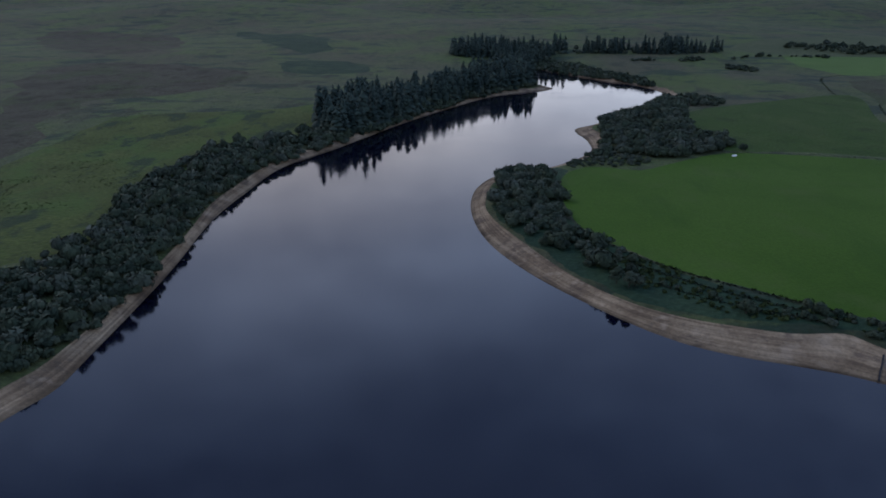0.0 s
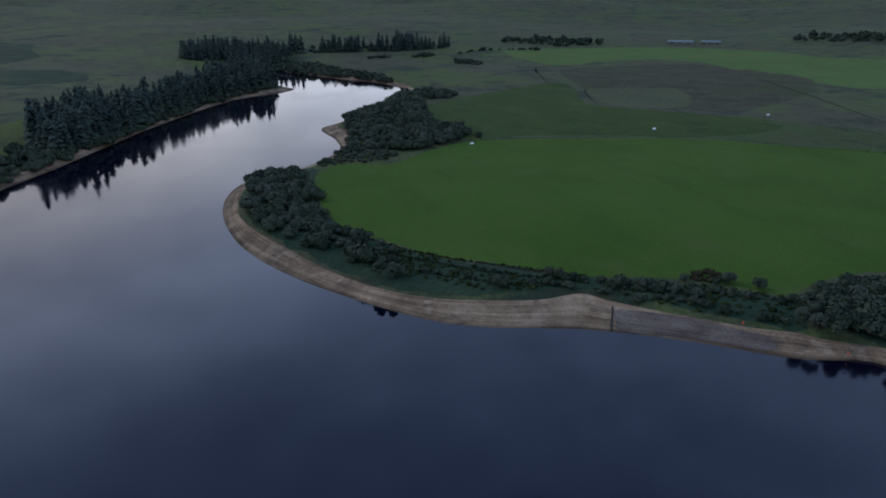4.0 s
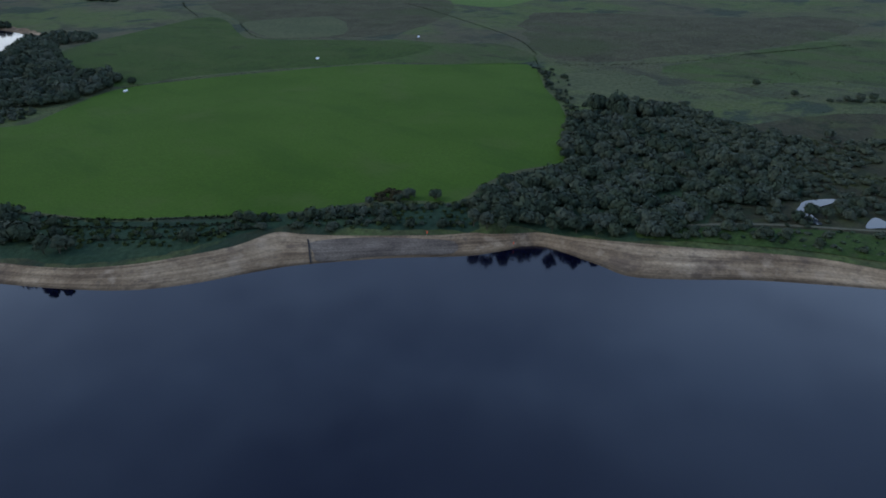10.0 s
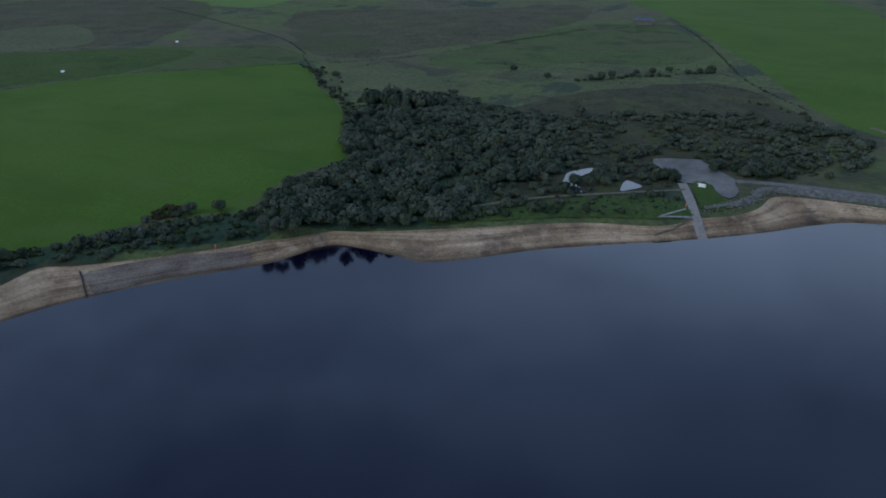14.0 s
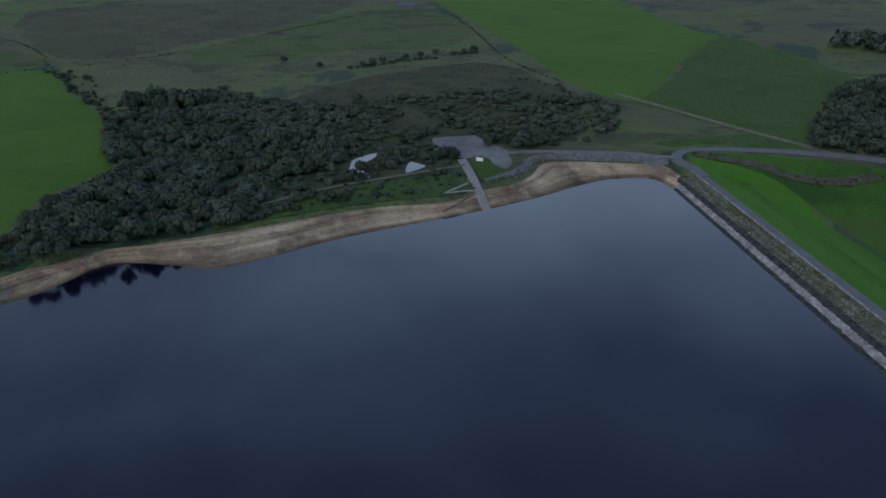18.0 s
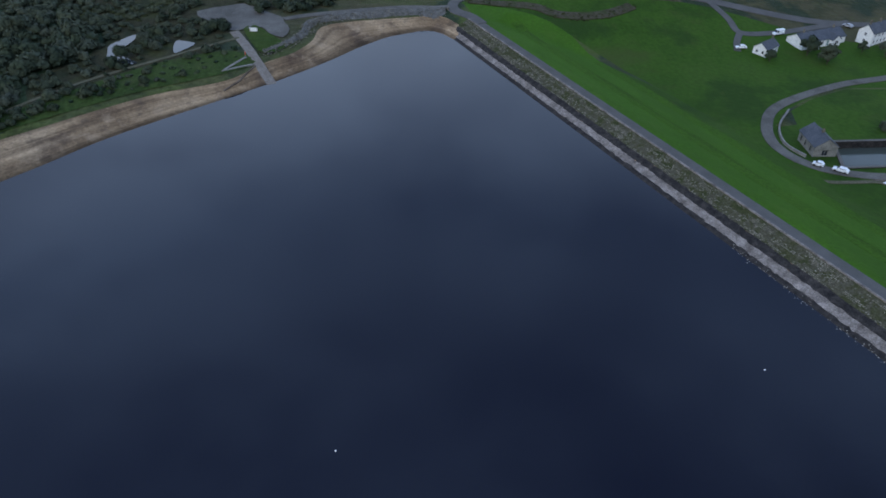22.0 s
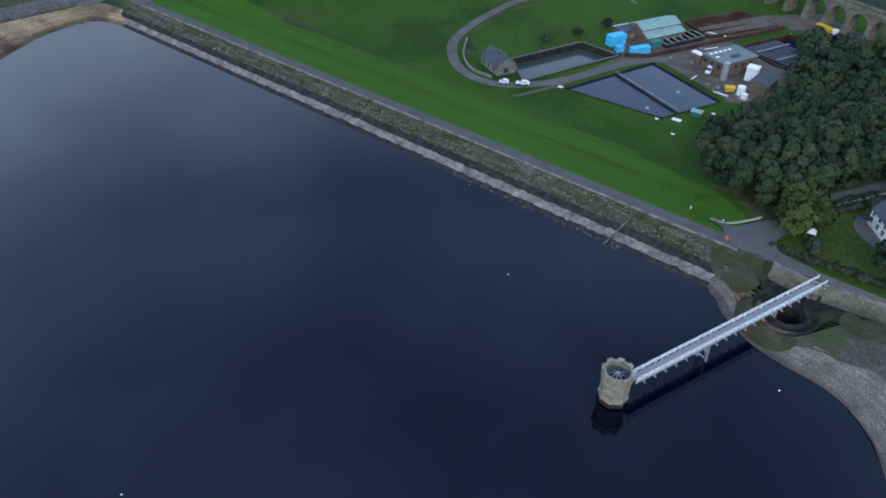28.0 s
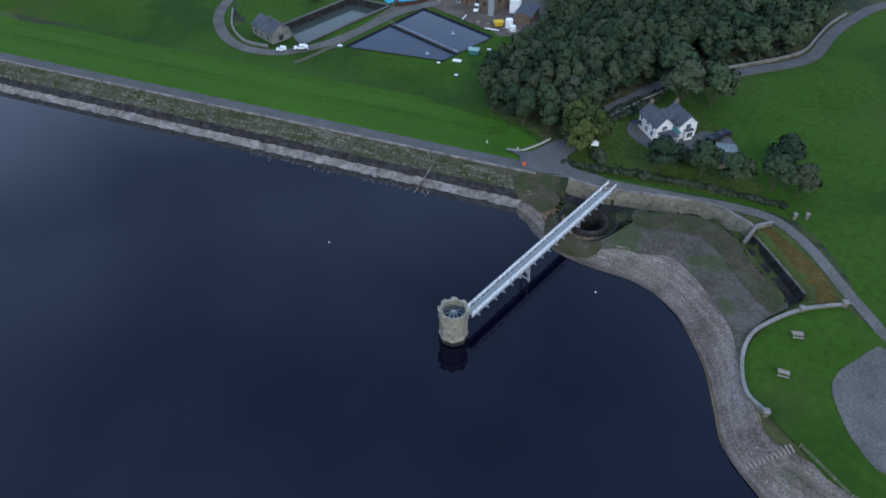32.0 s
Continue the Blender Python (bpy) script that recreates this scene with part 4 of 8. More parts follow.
mass("woodland", "dark bushes beyond the gravel point", "woodland", np.vstack([scatter([(222, 640), (250, 612), (268, 650), (256, 700), (236, 690)], 5.5, 54), scatter([(284, 996), (312, 998), (310, 1012), (286, 1010)], 6, 55), scatter([(350, 985), (386, 1010), (378, 1030), (350, 1000)], 6, 69), scatter([(376, 926), (412, 926), (406, 884), (398, 876), (384, 905)], 6.5, 70), in_line([(430, 1010), (470, 1040), (510, 1047), (560, 1020)], 7, 56, 3)]), BUSH_FAR, 3.0, 5.8, LEAF_DARK, 54)
mass("woodland", "dense rounded willows between the field and the ponds", "woodland", scatter(WOOD_A, 5.2, 5), BUSH, 3.2, 6.6, LEAF_DARK, 5, 0.92)
mass("woodland", "tall dark clump of trees at the scrub's far side", "woodland", scatter([(330, 190), (340, 193), (352, 178), (356, 160), (342, 160), (330, 175)], 5.5, 17), BUSH, 5.0, 7.0, LEAF_DARK, 17, 1.35)
mass("woodland", "paler rounded willows in the wet scrub", "woodland", np.vstack([scatter(WOOD_A, 16, 15), scatter([(275, 74), (288, 74), (312, 92), (345, 100), (352, 130), (345, 155), (325, 150), (308, 118), (292, 92)], 4.6, 16)]), BUSH, 1.9, 4.2, LEAF_GREY, 15, 0.9)
mass("scrub", "patchy dark gorse and willow scrub on rough ground", "scrub", patchy(scatter(SCRUB, 4.4, 6), 20, -0.33), BUSH_MID, 1.4, 4.2, LEAF_GREY, 6, 0.8)
mass("scrub", "dark willow thicket round the gravel car park", "scrub", np.vstack([scatter([(266, 50), (272, 45), (280, 50), (276, 57), (268, 55)], 3.2, 62), in_line([(276, 33), (280, 30), (284, 27)], 2.2, 63), in_line([(296, 46), (302, 45), (308, 42), (312, 36)], 3, 64), in_line([(309, 12), (303, 10), (312, 20)], 3, 65)]), BUSH, 1.8, 3.2, LEAF_DARK, 61)
q = scatter(POND_LAND, 3.7, 81)
path_line = np.array([(212, 96), (227, 82.5), (241.6, 66), (253.6, 47.3), (264.9, 29), (270, 20)], float)
q = q[(apart(q, path_line, False) > 3.2) & (apart(q, np.array(POND_1)) > 2.6) & (apart(q, np.array(POND_2)) > 2.6) & ~inside(q, np.array(POND_1)) & ~inside(q, np.array(POND_2))]
q = patchy(q, 11, -0.22)
mass("scrub", "low grey-green willows crowding round the ponds", "scrub", q, BUSH, 1.3, 2.9, LEAF_GREY, 81, 0.9)
mass("scrub", "tall dark willow thicket beside the gravel lane", "scrub", scatter([(296, 4), (296, -6), (299, -16), (306, -20), (316, -14), (316, -2), (306, 3)], 4.2, 61), BUSH, 2.6, 4.0, LEAF_DARK, 62)
mass("woodland", "dark mixed wood beside the hillside road", "woodland", scatter(WOOD_D, 4.8, 7), BUSH_MID, 2.8, 5.2, LEAF_DARK, 7, 1.05)
mass("hedge_scrub", "dark overgrown trees and bushes behind the shore", "scrub", np.vstack([scatter(STRIP_E, 5.6, 8), scatter([(40, 366), (36, 330), (44, 300), (52, 276), (58, 290), (58, 330), (60, 370), (60, 396), (50, 392)], 7.5, 78)]), BUSH, 3.0, 6.4, LEAF_DARK, 8)
mass("hedge_scrub", "low rushes and brambles between the field and the shore", "scrub", scatter([(96, 203), (116, 196), (128, 195), (134, 186), (143, 174), (162, 153), (172, 145), (180, 140), (190, 152), (178, 166), (166, 178), (148, 188), (134, 196), (118, 208), (98, 226), (84, 246), (70, 262), (60, 255), (72, 228)], 3.0, 18), TUFT, 1.0, 2.2, RUSH, 18, 0.8)
mass("scrub", "low green clumps of rush and gorse above the shore", "scrub", scatter([(204, 98), (214, 84), (232, 52), (240, 30), (252, 16), (260, 26), (252, 48), (240, 66), (226, 82), (212, 98)], 4.2, 19), TUFT, 0.8, 2.0, LEAF, 19, 0.8)
mass("scrub", "brown tussocks and low scrub on the spillway's bank", "scrub", np.vstack([scatter([(28, -120.6), (22, -122.8), (16.5, -124), (11.5, -122.6), (6.5, -118), (1, -113), (-3.5, -109), (-2.5, -106.5), (2.5, -110), (8, -115), (13, -118.6), (18, -119), (23, -117.6), (28, -116)], 1.1, 20), np.array([(37.4 + r * math.cos(a), -113.4 + r * math.sin(a)) for r in (6.9, 7.6, 8.3) for a in np.arange(-0.3, 3.6, 0.14)])]), SEDGE, 0.5, 1.1, RUSH, 20, 0.6)
mass("rush_beds", "dark beds of rush and sedge on the rough pasture", "scrub", np.vstack([patchy(scatter([(425, 300), (392, 205), (380, 120), (395, 60), (430, -10), (520, 20), (650, 75), (740, 130), (680, 380), (520, 400)], 3.4, 22), 22, 0.16), patchy(scatter([(-250, 300), (-205, 300), (-160, 330), (-150, 372), (-160, 430), (-200, 420), (-240, 360)], 2.2, 72), 24, 0.0), patchy(scatter([(-330, 420), (-180, 440), (-120, 500), (-110, 640), (-200, 800), (-330, 700)], 3.6, 79), 26, 0.14)]), SEDGE, 0.5, 1.2, SEDGE_GRASS, 22, 0.5)
mass("hedge", "dark straggling hedge along the field's far side", "hedge", np.vstack([in_line([(414, 292), (396, 268), (368, 244), (333, 209), (289, 174)], 3.6, 25, 1.6), in_line([(408, 272), (388, 250), (350, 214), (310, 182)], 5.5, 24, 3.0)]), BUSH_MID, 1.1, 3.0, LEAF_DARK, 23)
mass("hedge", "dark field boundary of gorse across the moor", "hedge", np.vstack([in_line([(420, 4), (412, -16), (397, -26), (380, -36), (355, -44)], 5, 68, 1.5)]), BUSH_FAR, 1.2, 2.6, LEAF_DARK, 26, 0.8)
mass("hedge_scrub", "continuous dark bushes along the field's lower edge", "scrub", np.vstack([in_line([(126, 201), (136, 194), (147, 186), (157, 178), (166, 170), (176, 160), (186, 154)], 2.1, 35, 1.2), in_line([(84, 226), (98, 212), (114, 202), (126, 196)], 6.0, 36, 2.0), in_line([(131, 189), (146, 174), (163, 156), (172, 147)], 3.5, 37, 0.8), scatter([(139, 190), (152, 184), (160, 172), (156, 166), (146, 174), (138, 184)], 3.0, 39)]), BUSH, 1.3, 3.2, LEAF_DARK, 35, 0.9)
mass("hedge", "row of dark thorn bushes across the rough pasture", "hedge", np.vstack([in_line([(434, 104), (448, 86), (459, 76), (471, 56)], 3.2, 67, 1.0), in_line([(484, 44), (495, 30)], 3.2, 68, 1.0)]), BUSH, 1.8, 3.0, LEAF_DARK, 67, 0.95)
mass("field_bank", "dark grassy banks and ditches across the moor", "hedge", np.vstack([in_line(l, 1.3, 110 + k, 0.7) for k, l in enumerate(([(185, 436), (232, 428), (283, 408), (340, 376), (372, 340), (416, 298)], [(395, 617), (354, 530), (375, 494), (411, 465)], [(537, 200), (571, 182), (611, 161), (640, 149)], [(384, 672), (440, 800), (500, 838)], [(600, 600), (553, 480), (507, 386), (462, 325), (422, 293), (405, 268)], [(430, 279), (459, 245), (495, 217), (518, 204), (640, 152)], [(697, 80), (637, 54), (558, 31), (486, 12), (443, -8), (416, -26)]))]), SEDGE, 0.6, 1.3, SEDGE_GRASS, 110, 0.6)
mass("scrub", "rounded brown bramble mound at the field's corner", "scrub", scatter([(168, 188), (176, 186), (180, 180), (173, 178), (166, 182)], 2.4, 66), BUSH, 1.4, 2.2, BRAMBLE, 66, 0.8)
mass("scrub", "brown weedy bank across the valley field", "scrub", np.vstack([in_line([(294, -74), (290.8, -82.2), (289.9, -91.7), (287.6, -100.9), (281.4, -108.6), (279.6, -120.1), (281.4, -132.9), (286.5, -144.5)], 0.8, 38 + k, 1.5) for k in range(3)]), TUFT, 0.7, 1.5, UNDERGROWTH, 38, 0.5)
mass("hedge_scrub", "dark bushes between the gravel point and the field", "scrub", np.vstack([scatter([(84, 414), (108, 446), (118, 430), (140, 416), (116, 398), (98, 405), (84, 396)], 4.2, 76), in_line([(172, 584), (185, 600), (200, 612), (222, 624)], 4, 77, 2)]), BUSH_MID, 1.6, 3.6, LEAF_DARK, 76)
mass("hedge_scrub", "dark lines of uncut grass and brambles along old banks", "scrub", np.vstack([in_line(l, 0.8, 80 + k, 0.35) for k, l in enumerate(([(74, 266), (84, 248), (100, 229), (120, 211), (134, 200)], [(68, 262), (80, 242), (97, 222), (116, 206), (130, 197)], [(60, 258), (74, 234), (92, 214), (110, 202), (124, 196)]))]), SEDGE, 0.8, 1.5, LEAF_DARK, 80, 0.8)
mass("scrub", "scattered low bushes on the verge above the shore", "scrub", patchy(scatter([(204, 98), (214, 82), (228, 62), (238, 40), (244, 26), (256, 28), (262, 44), (252, 62), (238, 80), (222, 98)], 3.6, 73), 9, 0.05), BUSH, 1.0, 2.4, LEAF_DARK, 73)
mass("scrub", "low dark undergrowth across the rough ground", "scrub", patchy(scatter(SCRUB, 3.4, 74), 12, -0.08), TUFT, 0.8, 2.2, UNDERGROWTH, 74, 0.6)
mass("hedge_scrub", "dark bushes leaning over the hill road wall", "scrub", in_line([(56.5, -139), (55, -148), (52, -160), (48.5, -171), (42, -182), (36, -190), (29, -199), (22, -209), (18.6, -224), (17, -240)], 1.5, 75, 0.5), BUSH, 1.1, 2.2, LEAF_DARK, 75)
mass("hedge", "clipped dark hedge round the white house's garden", "hedge", np.vstack([in_line([(49.8, -126.9), (42.7, -128.3), (37.0, -129.9), (28.0, -132.6), (21.0, -134.4), (12.3, -136.3), (4.0, -137.6)], 0.7, 30, 0.15), in_line([(49.4, -144), (47.6, -149), (44.6, -157), (42.0, -164.5)], 0.7, 31, 0.15), in_line([(50.4, -146), (48.4, -153), (45.6, -161), (42.6, -169)], 0.9, 32, 0.2)]), BUSH_MID, 1.1, 1.45, LEAF_DARK, 30, 1.15)
mass("woodland", "far shelter belt of dark trees on the moor", "woodland", np.vstack([scatter([(560, 1150), (620, 1180), (720, 1080), (660, 1040)], 14, 32), scatter([(960, 900), (1060, 930), (1150, 820), (1060, 790)], 14, 33), scatter([(505, -232), (532, -214), (548, -236), (522, -262)], 9, 34)]), BUSH_FAR, 4.5, 8.0, LEAF_DARK, 32, 1.25)

oaks = tree_kind("broadleaf_tree", "full green broadleaf tree in dense summer leaf", OAK, 9.5, 3.2, 0.7, LEAF, 1)
plant(oaks, scatter(WOOD_E, 3.5, 9), 9, 0.60, 1.1, "trees of the wood below the dam")
mass("woodland", "dark broadleaf wood on the slope above the hill road", "woodland", scatter([(100, -222), (80, -228), (60, -210), (50, -196), (43, -191), (37, -191), (22, -208.5), (18.5, -224), (17, -250), (28, -275), (76, -285), (115, -262), (108, -240)], 4.4, 71), OAK_FAR, 2.6, 3.9, LEAF, 71, 1.0)
garden_oaks = tree_kind("garden_tree", "rounded dark green tree in the house garden", OAK, 8.0, 3.3, 1.0, LEAF, 2)
plant(garden_oaks, np.array([(30.8, -135.0), (22.4, -138.8), (15.4, -138.8), (7.8, -141.4), (2.6, -143.4), (8.0, -151.5)]), 41, 0.95, 1.3, "garden trees")
plant([copy_thing(garden_oaks[0], Matrix.Identity(4)), copy_thing(garden_oaks[2], Matrix.Identity(4)), copy_thing(garden_oaks[3], Matrix.Identity(4))], np.array([(36.4, -165.0), (29.8, -168.6), (41.0, -172.0)]), 46, 1.55, 1.75, "garden trees")
junction = tree_kind("road_tree", "yellow-green broadleaf tree beside the junction", OAK, 8.0, 3.1, 0.6, LEAF_BRIGHT, 3)
plant(junction, np.array([(51.2, -134.4), (48.4, -132.2), (50.0, -140.6), (53.4, -139.0), (47.6, -138.4), (54.6, -146.0)]), 42, 0.85, 1.25, "roadside trees")
bushes = tree_kind("bush", "dense rounded dark bush in full leaf", BUSH[:3], 3.2, 2.2, 0.2, LEAF_DARK, 4)
plant(bushes, np.array([(43.3, -131.6), (27.8, -141.5), (73.7, 236), (72, 226), (60.2, 245), (101, 203), (122, 206), (140, 188), (146, 184), (152, 180), (158, 171), (171, 177), (173, 164), (154, 168), (159, 158), (166, 150), (176, 176), (182, 168), (162.5, 183), (434, 123), (440, 97), (446, 92), (452, 87), (470, 75), (476, 66), (486, 57), (497, 32), (347, 175), (340, 185), (360, 83), (452, 151), (280, 29.4), (277, 33), (263, 49), (266, 52), (260, 55), (310, 41), (302, 45), (296, 49), (300, -5), (297, -1), (304, -8), (296, 12), (308, 3), (312, -14), (277, 25), (200, 440), (306, -30), (314, -24), (179, -188), (176.5, -202), (174, -216), (235, 50), (228, 66), (220, 78), (258, 60), (250, 62)]), 43, 0.8, 1.5, "single bushes")
terrace_trees = tree_kind("terrace_tree", "dark rounded tree in the terrace gardens", OAK, 7.5, 3.6, 1.0, LEAF_DARK, 5)
plant(terrace_trees, np.array([(240.5, -184.5), (233, -205), (236, -208), (234, -232), (243, -203), (240, -226), (231, -236), (243, -246)]), 44, 0.65, 1.1, "trees by the white terrace")
shore_trees = tree_kind("shore_tree", "dark alder leaning over the drawn-down shore", OAK, 7.5, 3.0, 0.8, LEAF_DARK, 6)
plant(shore_trees, np.array([(69.5, 224.5), (66, 228), (178, 133), (175, 138), (189, 121), (193, 114), (196, 108), (174, 143)]), 45, 0.65, 0.95, "trees at the shore")

# ---- more materials ----
PALE_STONE = material("bleached_stone", [(0.085, 0.074, 0.066), (0.180, 0.160, 0.144), (0.285, 0.255, 0.230)], 2.2, 0.3, bump=0.6, grit=(0.6, 1.4))
DARK_STONE = material("wet_and_shaded_stone", [(0.014, 0.014, 0.015), (0.032, 0.030, 0.029), (0.055, 0.050, 0.046)], 1.5, 0.3, bump=0.6)
PITCHING = material("mossy_stone_pitching", [(0.028, 0.036, 0.013), (0.046, 0.050, 0.023), (0.072, 0.068, 0.048), (0.036, 0.042, 0.016)], 3.2, 0.4, bump=0.6)
RUBBLE = material("rubble_stone", [(0.16, 0.15, 0.13), (0.32, 0.30, 0.27)], 0.7, 0.15, island=0.4)
COURSED = material("lichened_course_stone", [(0.075, 0.072, 0.052), (0.13, 0.122, 0.098), (0.17, 0.16, 0.135)], 2.5, 0.2, island=0.35)
CONCRETE = material("weathered_concrete", [(0.16, 0.155, 0.14), (0.24, 0.23, 0.21)], 2.5, 0.3, bump=0.3)
GRATING = material("pale_deck_grating", [(0.22, 0.23, 0.225), (0.30, 0.31, 0.30)], 0.8, 0.1, rough=0.6)
GRAVEL = material("pale_gravel", [(0.078, 0.074, 0.066), (0.112, 0.106, 0.094), (0.145, 0.138, 0.124)], 9, 0.35, bump=0.3)
TRACK = material("worn_grass_track", [(0.07, 0.07, 0.042), (0.115, 0.105, 0.072)], 4, 0.5)
SLATE = material("grey_slate", [(0.055, 0.062, 0.076), (0.09, 0.098, 0.112)], 2.2, 0.25, rough=0.6, bump=0.3)
RENDERED = material("white_rendered_wall", [(0.62, 0.63, 0.63), (0.78, 0.78, 0.76)], 3, 0.3, bump=0.1)
BRICKWORK = material("brown_brickwork", [(0.115, 0.082, 0.062), (0.185, 0.138, 0.108)], 1.4, 0.2)
RED_BED = material("brown_filter_bed", [(0.040, 0.020, 0.017), (0.070, 0.036, 0.029), (0.095, 0.060, 0.048)], 5, 0.6)
YARD = material("muddy_yard", [(0.085, 0.066, 0.052), (0.135, 0.115, 0.096)], 6, 0.5)
GLASS = material("dark_window_glass", [(0.018, 0.022, 0.028), (0.03, 0.035, 0.045)], 1, 0.3, rough=0.08, bump=0, spec=0.6)
BLUE = material("bright_blue_sheeting", [(0.06, 0.40, 0.66), (0.10, 0.50, 0.78)], 2, 0.3, rough=0.5, bump=0.1)
GREEN_TIN = material("pale_green_roof_sheet", [(0.19, 0.30, 0.275), (0.26, 0.385, 0.35)], 3, 0.3, rough=0.5, bump=0.1)
TEAL = material("dark_teal_paint", [(0.04, 0.14, 0.14), (0.07, 0.19, 0.18)], 1, 0.2, rough=0.5)
FELT = material("grey_green_felt_roof", [(0.13, 0.165, 0.165), (0.19, 0.225, 0.22)], 3, 0.4)
WHITE = material("white_paint", [(0.70, 0.71, 0.72), (0.82, 0.82, 0.82)], 1.5, 0.2, rough=0.4, bump=0.05)
YELLOW = material("yellow_paint", [(0.55, 0.33, 0.03), (0.68, 0.44, 0.05)], 1, 0.2, rough=0.5)
ORANGE = material("orange_plastic", [(0.60, 0.09, 0.04), (0.72, 0.13, 0.06)], 0.5, 0.1, rough=0.5)
BLACK = material("black_rubber", [(0.015, 0.015, 0.016), (0.03, 0.03, 0.03)], 0.5, 0.1, rough=0.7)
CAR_DARK = material("dark_car_paint", [(0.02, 0.022, 0.028), (0.03, 0.033, 0.04)], 1, 0.3, rough=0.25, bump=0)
CAR_WHITE = material("white_car_paint", [(0.70, 0.72, 0.74), (0.76, 0.77, 0.78)], 1, 0.3, rough=0.25, bump=0)
CAR_GREY = material("silver_car_paint", [(0.30, 0.32, 0.34), (0.36, 0.37, 0.39)], 1, 0.3, rough=0.25, bump=0)
TIMBER = material("weathered_timber", [(0.19, 0.16, 0.13), (0.30, 0.26, 0.215)], 0.8, 0.08)
POOL_WATER = water_material("pool_water", (0.050, 0.060, 0.052), 0.006, 0.06)
BASIN_WATER = water_material("tank_water", (0.013, 0.023, 0.044), 0.006, 0.05)
VERGE = tracts(material("rough_verge_grass", [(0.024, 0.040, 0.012), (0.034, 0.056, 0.014), (0.044, 0.064, 0.018)], 9, 1.2, bump=0.4, grit=(0.7, 1.3)), ((5, (1, 1, 1), (0.050, 0.056, 0.024), 0.55, 0.65, 0.6),))
SLIP = material("worn_slipway_concrete", [(0.15, 0.13, 0.11), (0.21, 0.19, 0.165)], 2.5, 0.3, bump=0.3)
POND = water_material("pond_water", (0.030, 0.034, 0.036), 0.003, 0.02)
BRACKEN = material("brown_bracken_grass", [(0.062, 0.044, 0.014), (0.10, 0.070, 0.022)], 3, 0.4)
GARDEN = material("garden_lawn", [(0.034, 0.058, 0.010), (0.046, 0.068, 0.015)], 9, 0.8)
SHINGLE_STONE = material("shingle_stone", [(0.075, 0.068, 0.062), (0.15, 0.138, 0.128), (0.22, 0.205, 0.19)], 1.2, 0.2, bump=0.3, island=0.35)
SCREE = strand(tracts(material("grey_shingle", [(0.090, 0.075, 0.064), (0.145, 0.122, 0.106), (0.200, 0.172, 0.152)], 5, 0.35, bump=0.5, grit=(0.6, 1.4)), ((9, (1, 1, 1), (0.058, 0.064, 0.034), 0.58, 0.68, 0.6),)), 0.30, (0.70, 0.68, 0.66), (1.20, 1.18, 1.16), 0.8)
SILT = strand(tracts(material("shore_silt", [(0.070, 0.055, 0.044), (0.115, 0.092, 0.072), (0.165, 0.135, 0.104)], 9, 0.6, bump=0.4, grit=(0.75, 1.25)), ((6, (1, 1, 1), (0.20, 0.165, 0.13), 0.58, 0.68, 0.5),)), 0.34, (0.62, 0.60, 0.58), (1.15, 1.13, 1.10), 0.8)
MUD = tracts(material("mossy_lake_mud", [(0.056, 0.048, 0.040), (0.078, 0.068, 0.057), (0.106, 0.093, 0.081)], 6, 0.6, bump=0.4), ((7, (1, 1, 1), (0.044, 0.060, 0.024), 0.46, 0.57, 0.85), (14, (1, 1, 1), (0.112, 0.096, 0.083), 0.55, 0.65, 0.7)))


def sheet(name, poly, lift, mat, label, category, kind="structure", grid=4.0, n=3, level=None):
    """A thin layer draped over the ground within a closed line."""
    loop = spline(poly, n=n) if n > 1 else np.asarray(poly, float)
    loop = dense(np.vstack([loop, loop[:1]]), grid)[:-1]
    lo, hi = loop.min(0), loop.max(0)
    g = np.array([(x, y) for x in np.arange(lo[0], hi[0], grid) for y in np.arange(lo[1], hi[1], grid)])
    if len(g):
        g = g[inside(g, loop)]
    if len(g):
        g = g[apart(g, loop) > grid * 0.4]
    p = [Vector(q) for q in loop] + [Vector(q) for q in g]
    k = len(loop)
    v, _, f, *_ = delaunay_2d_cdt(p, [(i, (i + 1) % k) for i in range(k)], [], 1, 0.001)
    v = np.array([tuple(q) for q in v])
    z = height(v) + lift if level is None else np.full(len(v), level)
    f = np.array([t for t in f if len(t) == 3])
    me = fast_mesh(name, np.column_stack([v, z]), f, mat)
    me.shade_smooth()
    return tagged(new(name, me), label, category, "", kind)


def level_of(*pts):
    return float(height(np.array(pts, float)).mean())


# ---- the dam: stone bands on the water face, the kerb and the road along the crest ----
def dam_band(name, s0, s1, lift, mat, label, wobble, seed, parent=None, u0=0.0, u1=DAM_L):
    rng = np.random.default_rng(seed)
    us = np.arange(u0, u1 + 0.1, 1.0)
    e0, e1 = rng.normal(0, wobble, len(us)), rng.normal(0, wobble, len(us))
    v, f = [], []
    for i, u in enumerate(us):
        for s in (s0 + e0[i], (s0 + s1) / 2, s1 + e1[i]):
            x, y = dam(u, s)
            v.append((x, y, CREST * min(s, 9.3) / 9.3 + lift))
        if i:
            a = 3 * i
            f += [(a - 3, a - 2, a + 1, a), (a - 2, a - 1, a + 2, a + 1)]
    ob = solid(name, v, f, mat, parent, label)
    if ob.data.polygons[0].normal.z < 0:
        ob.data.flip_normals()
    return ob


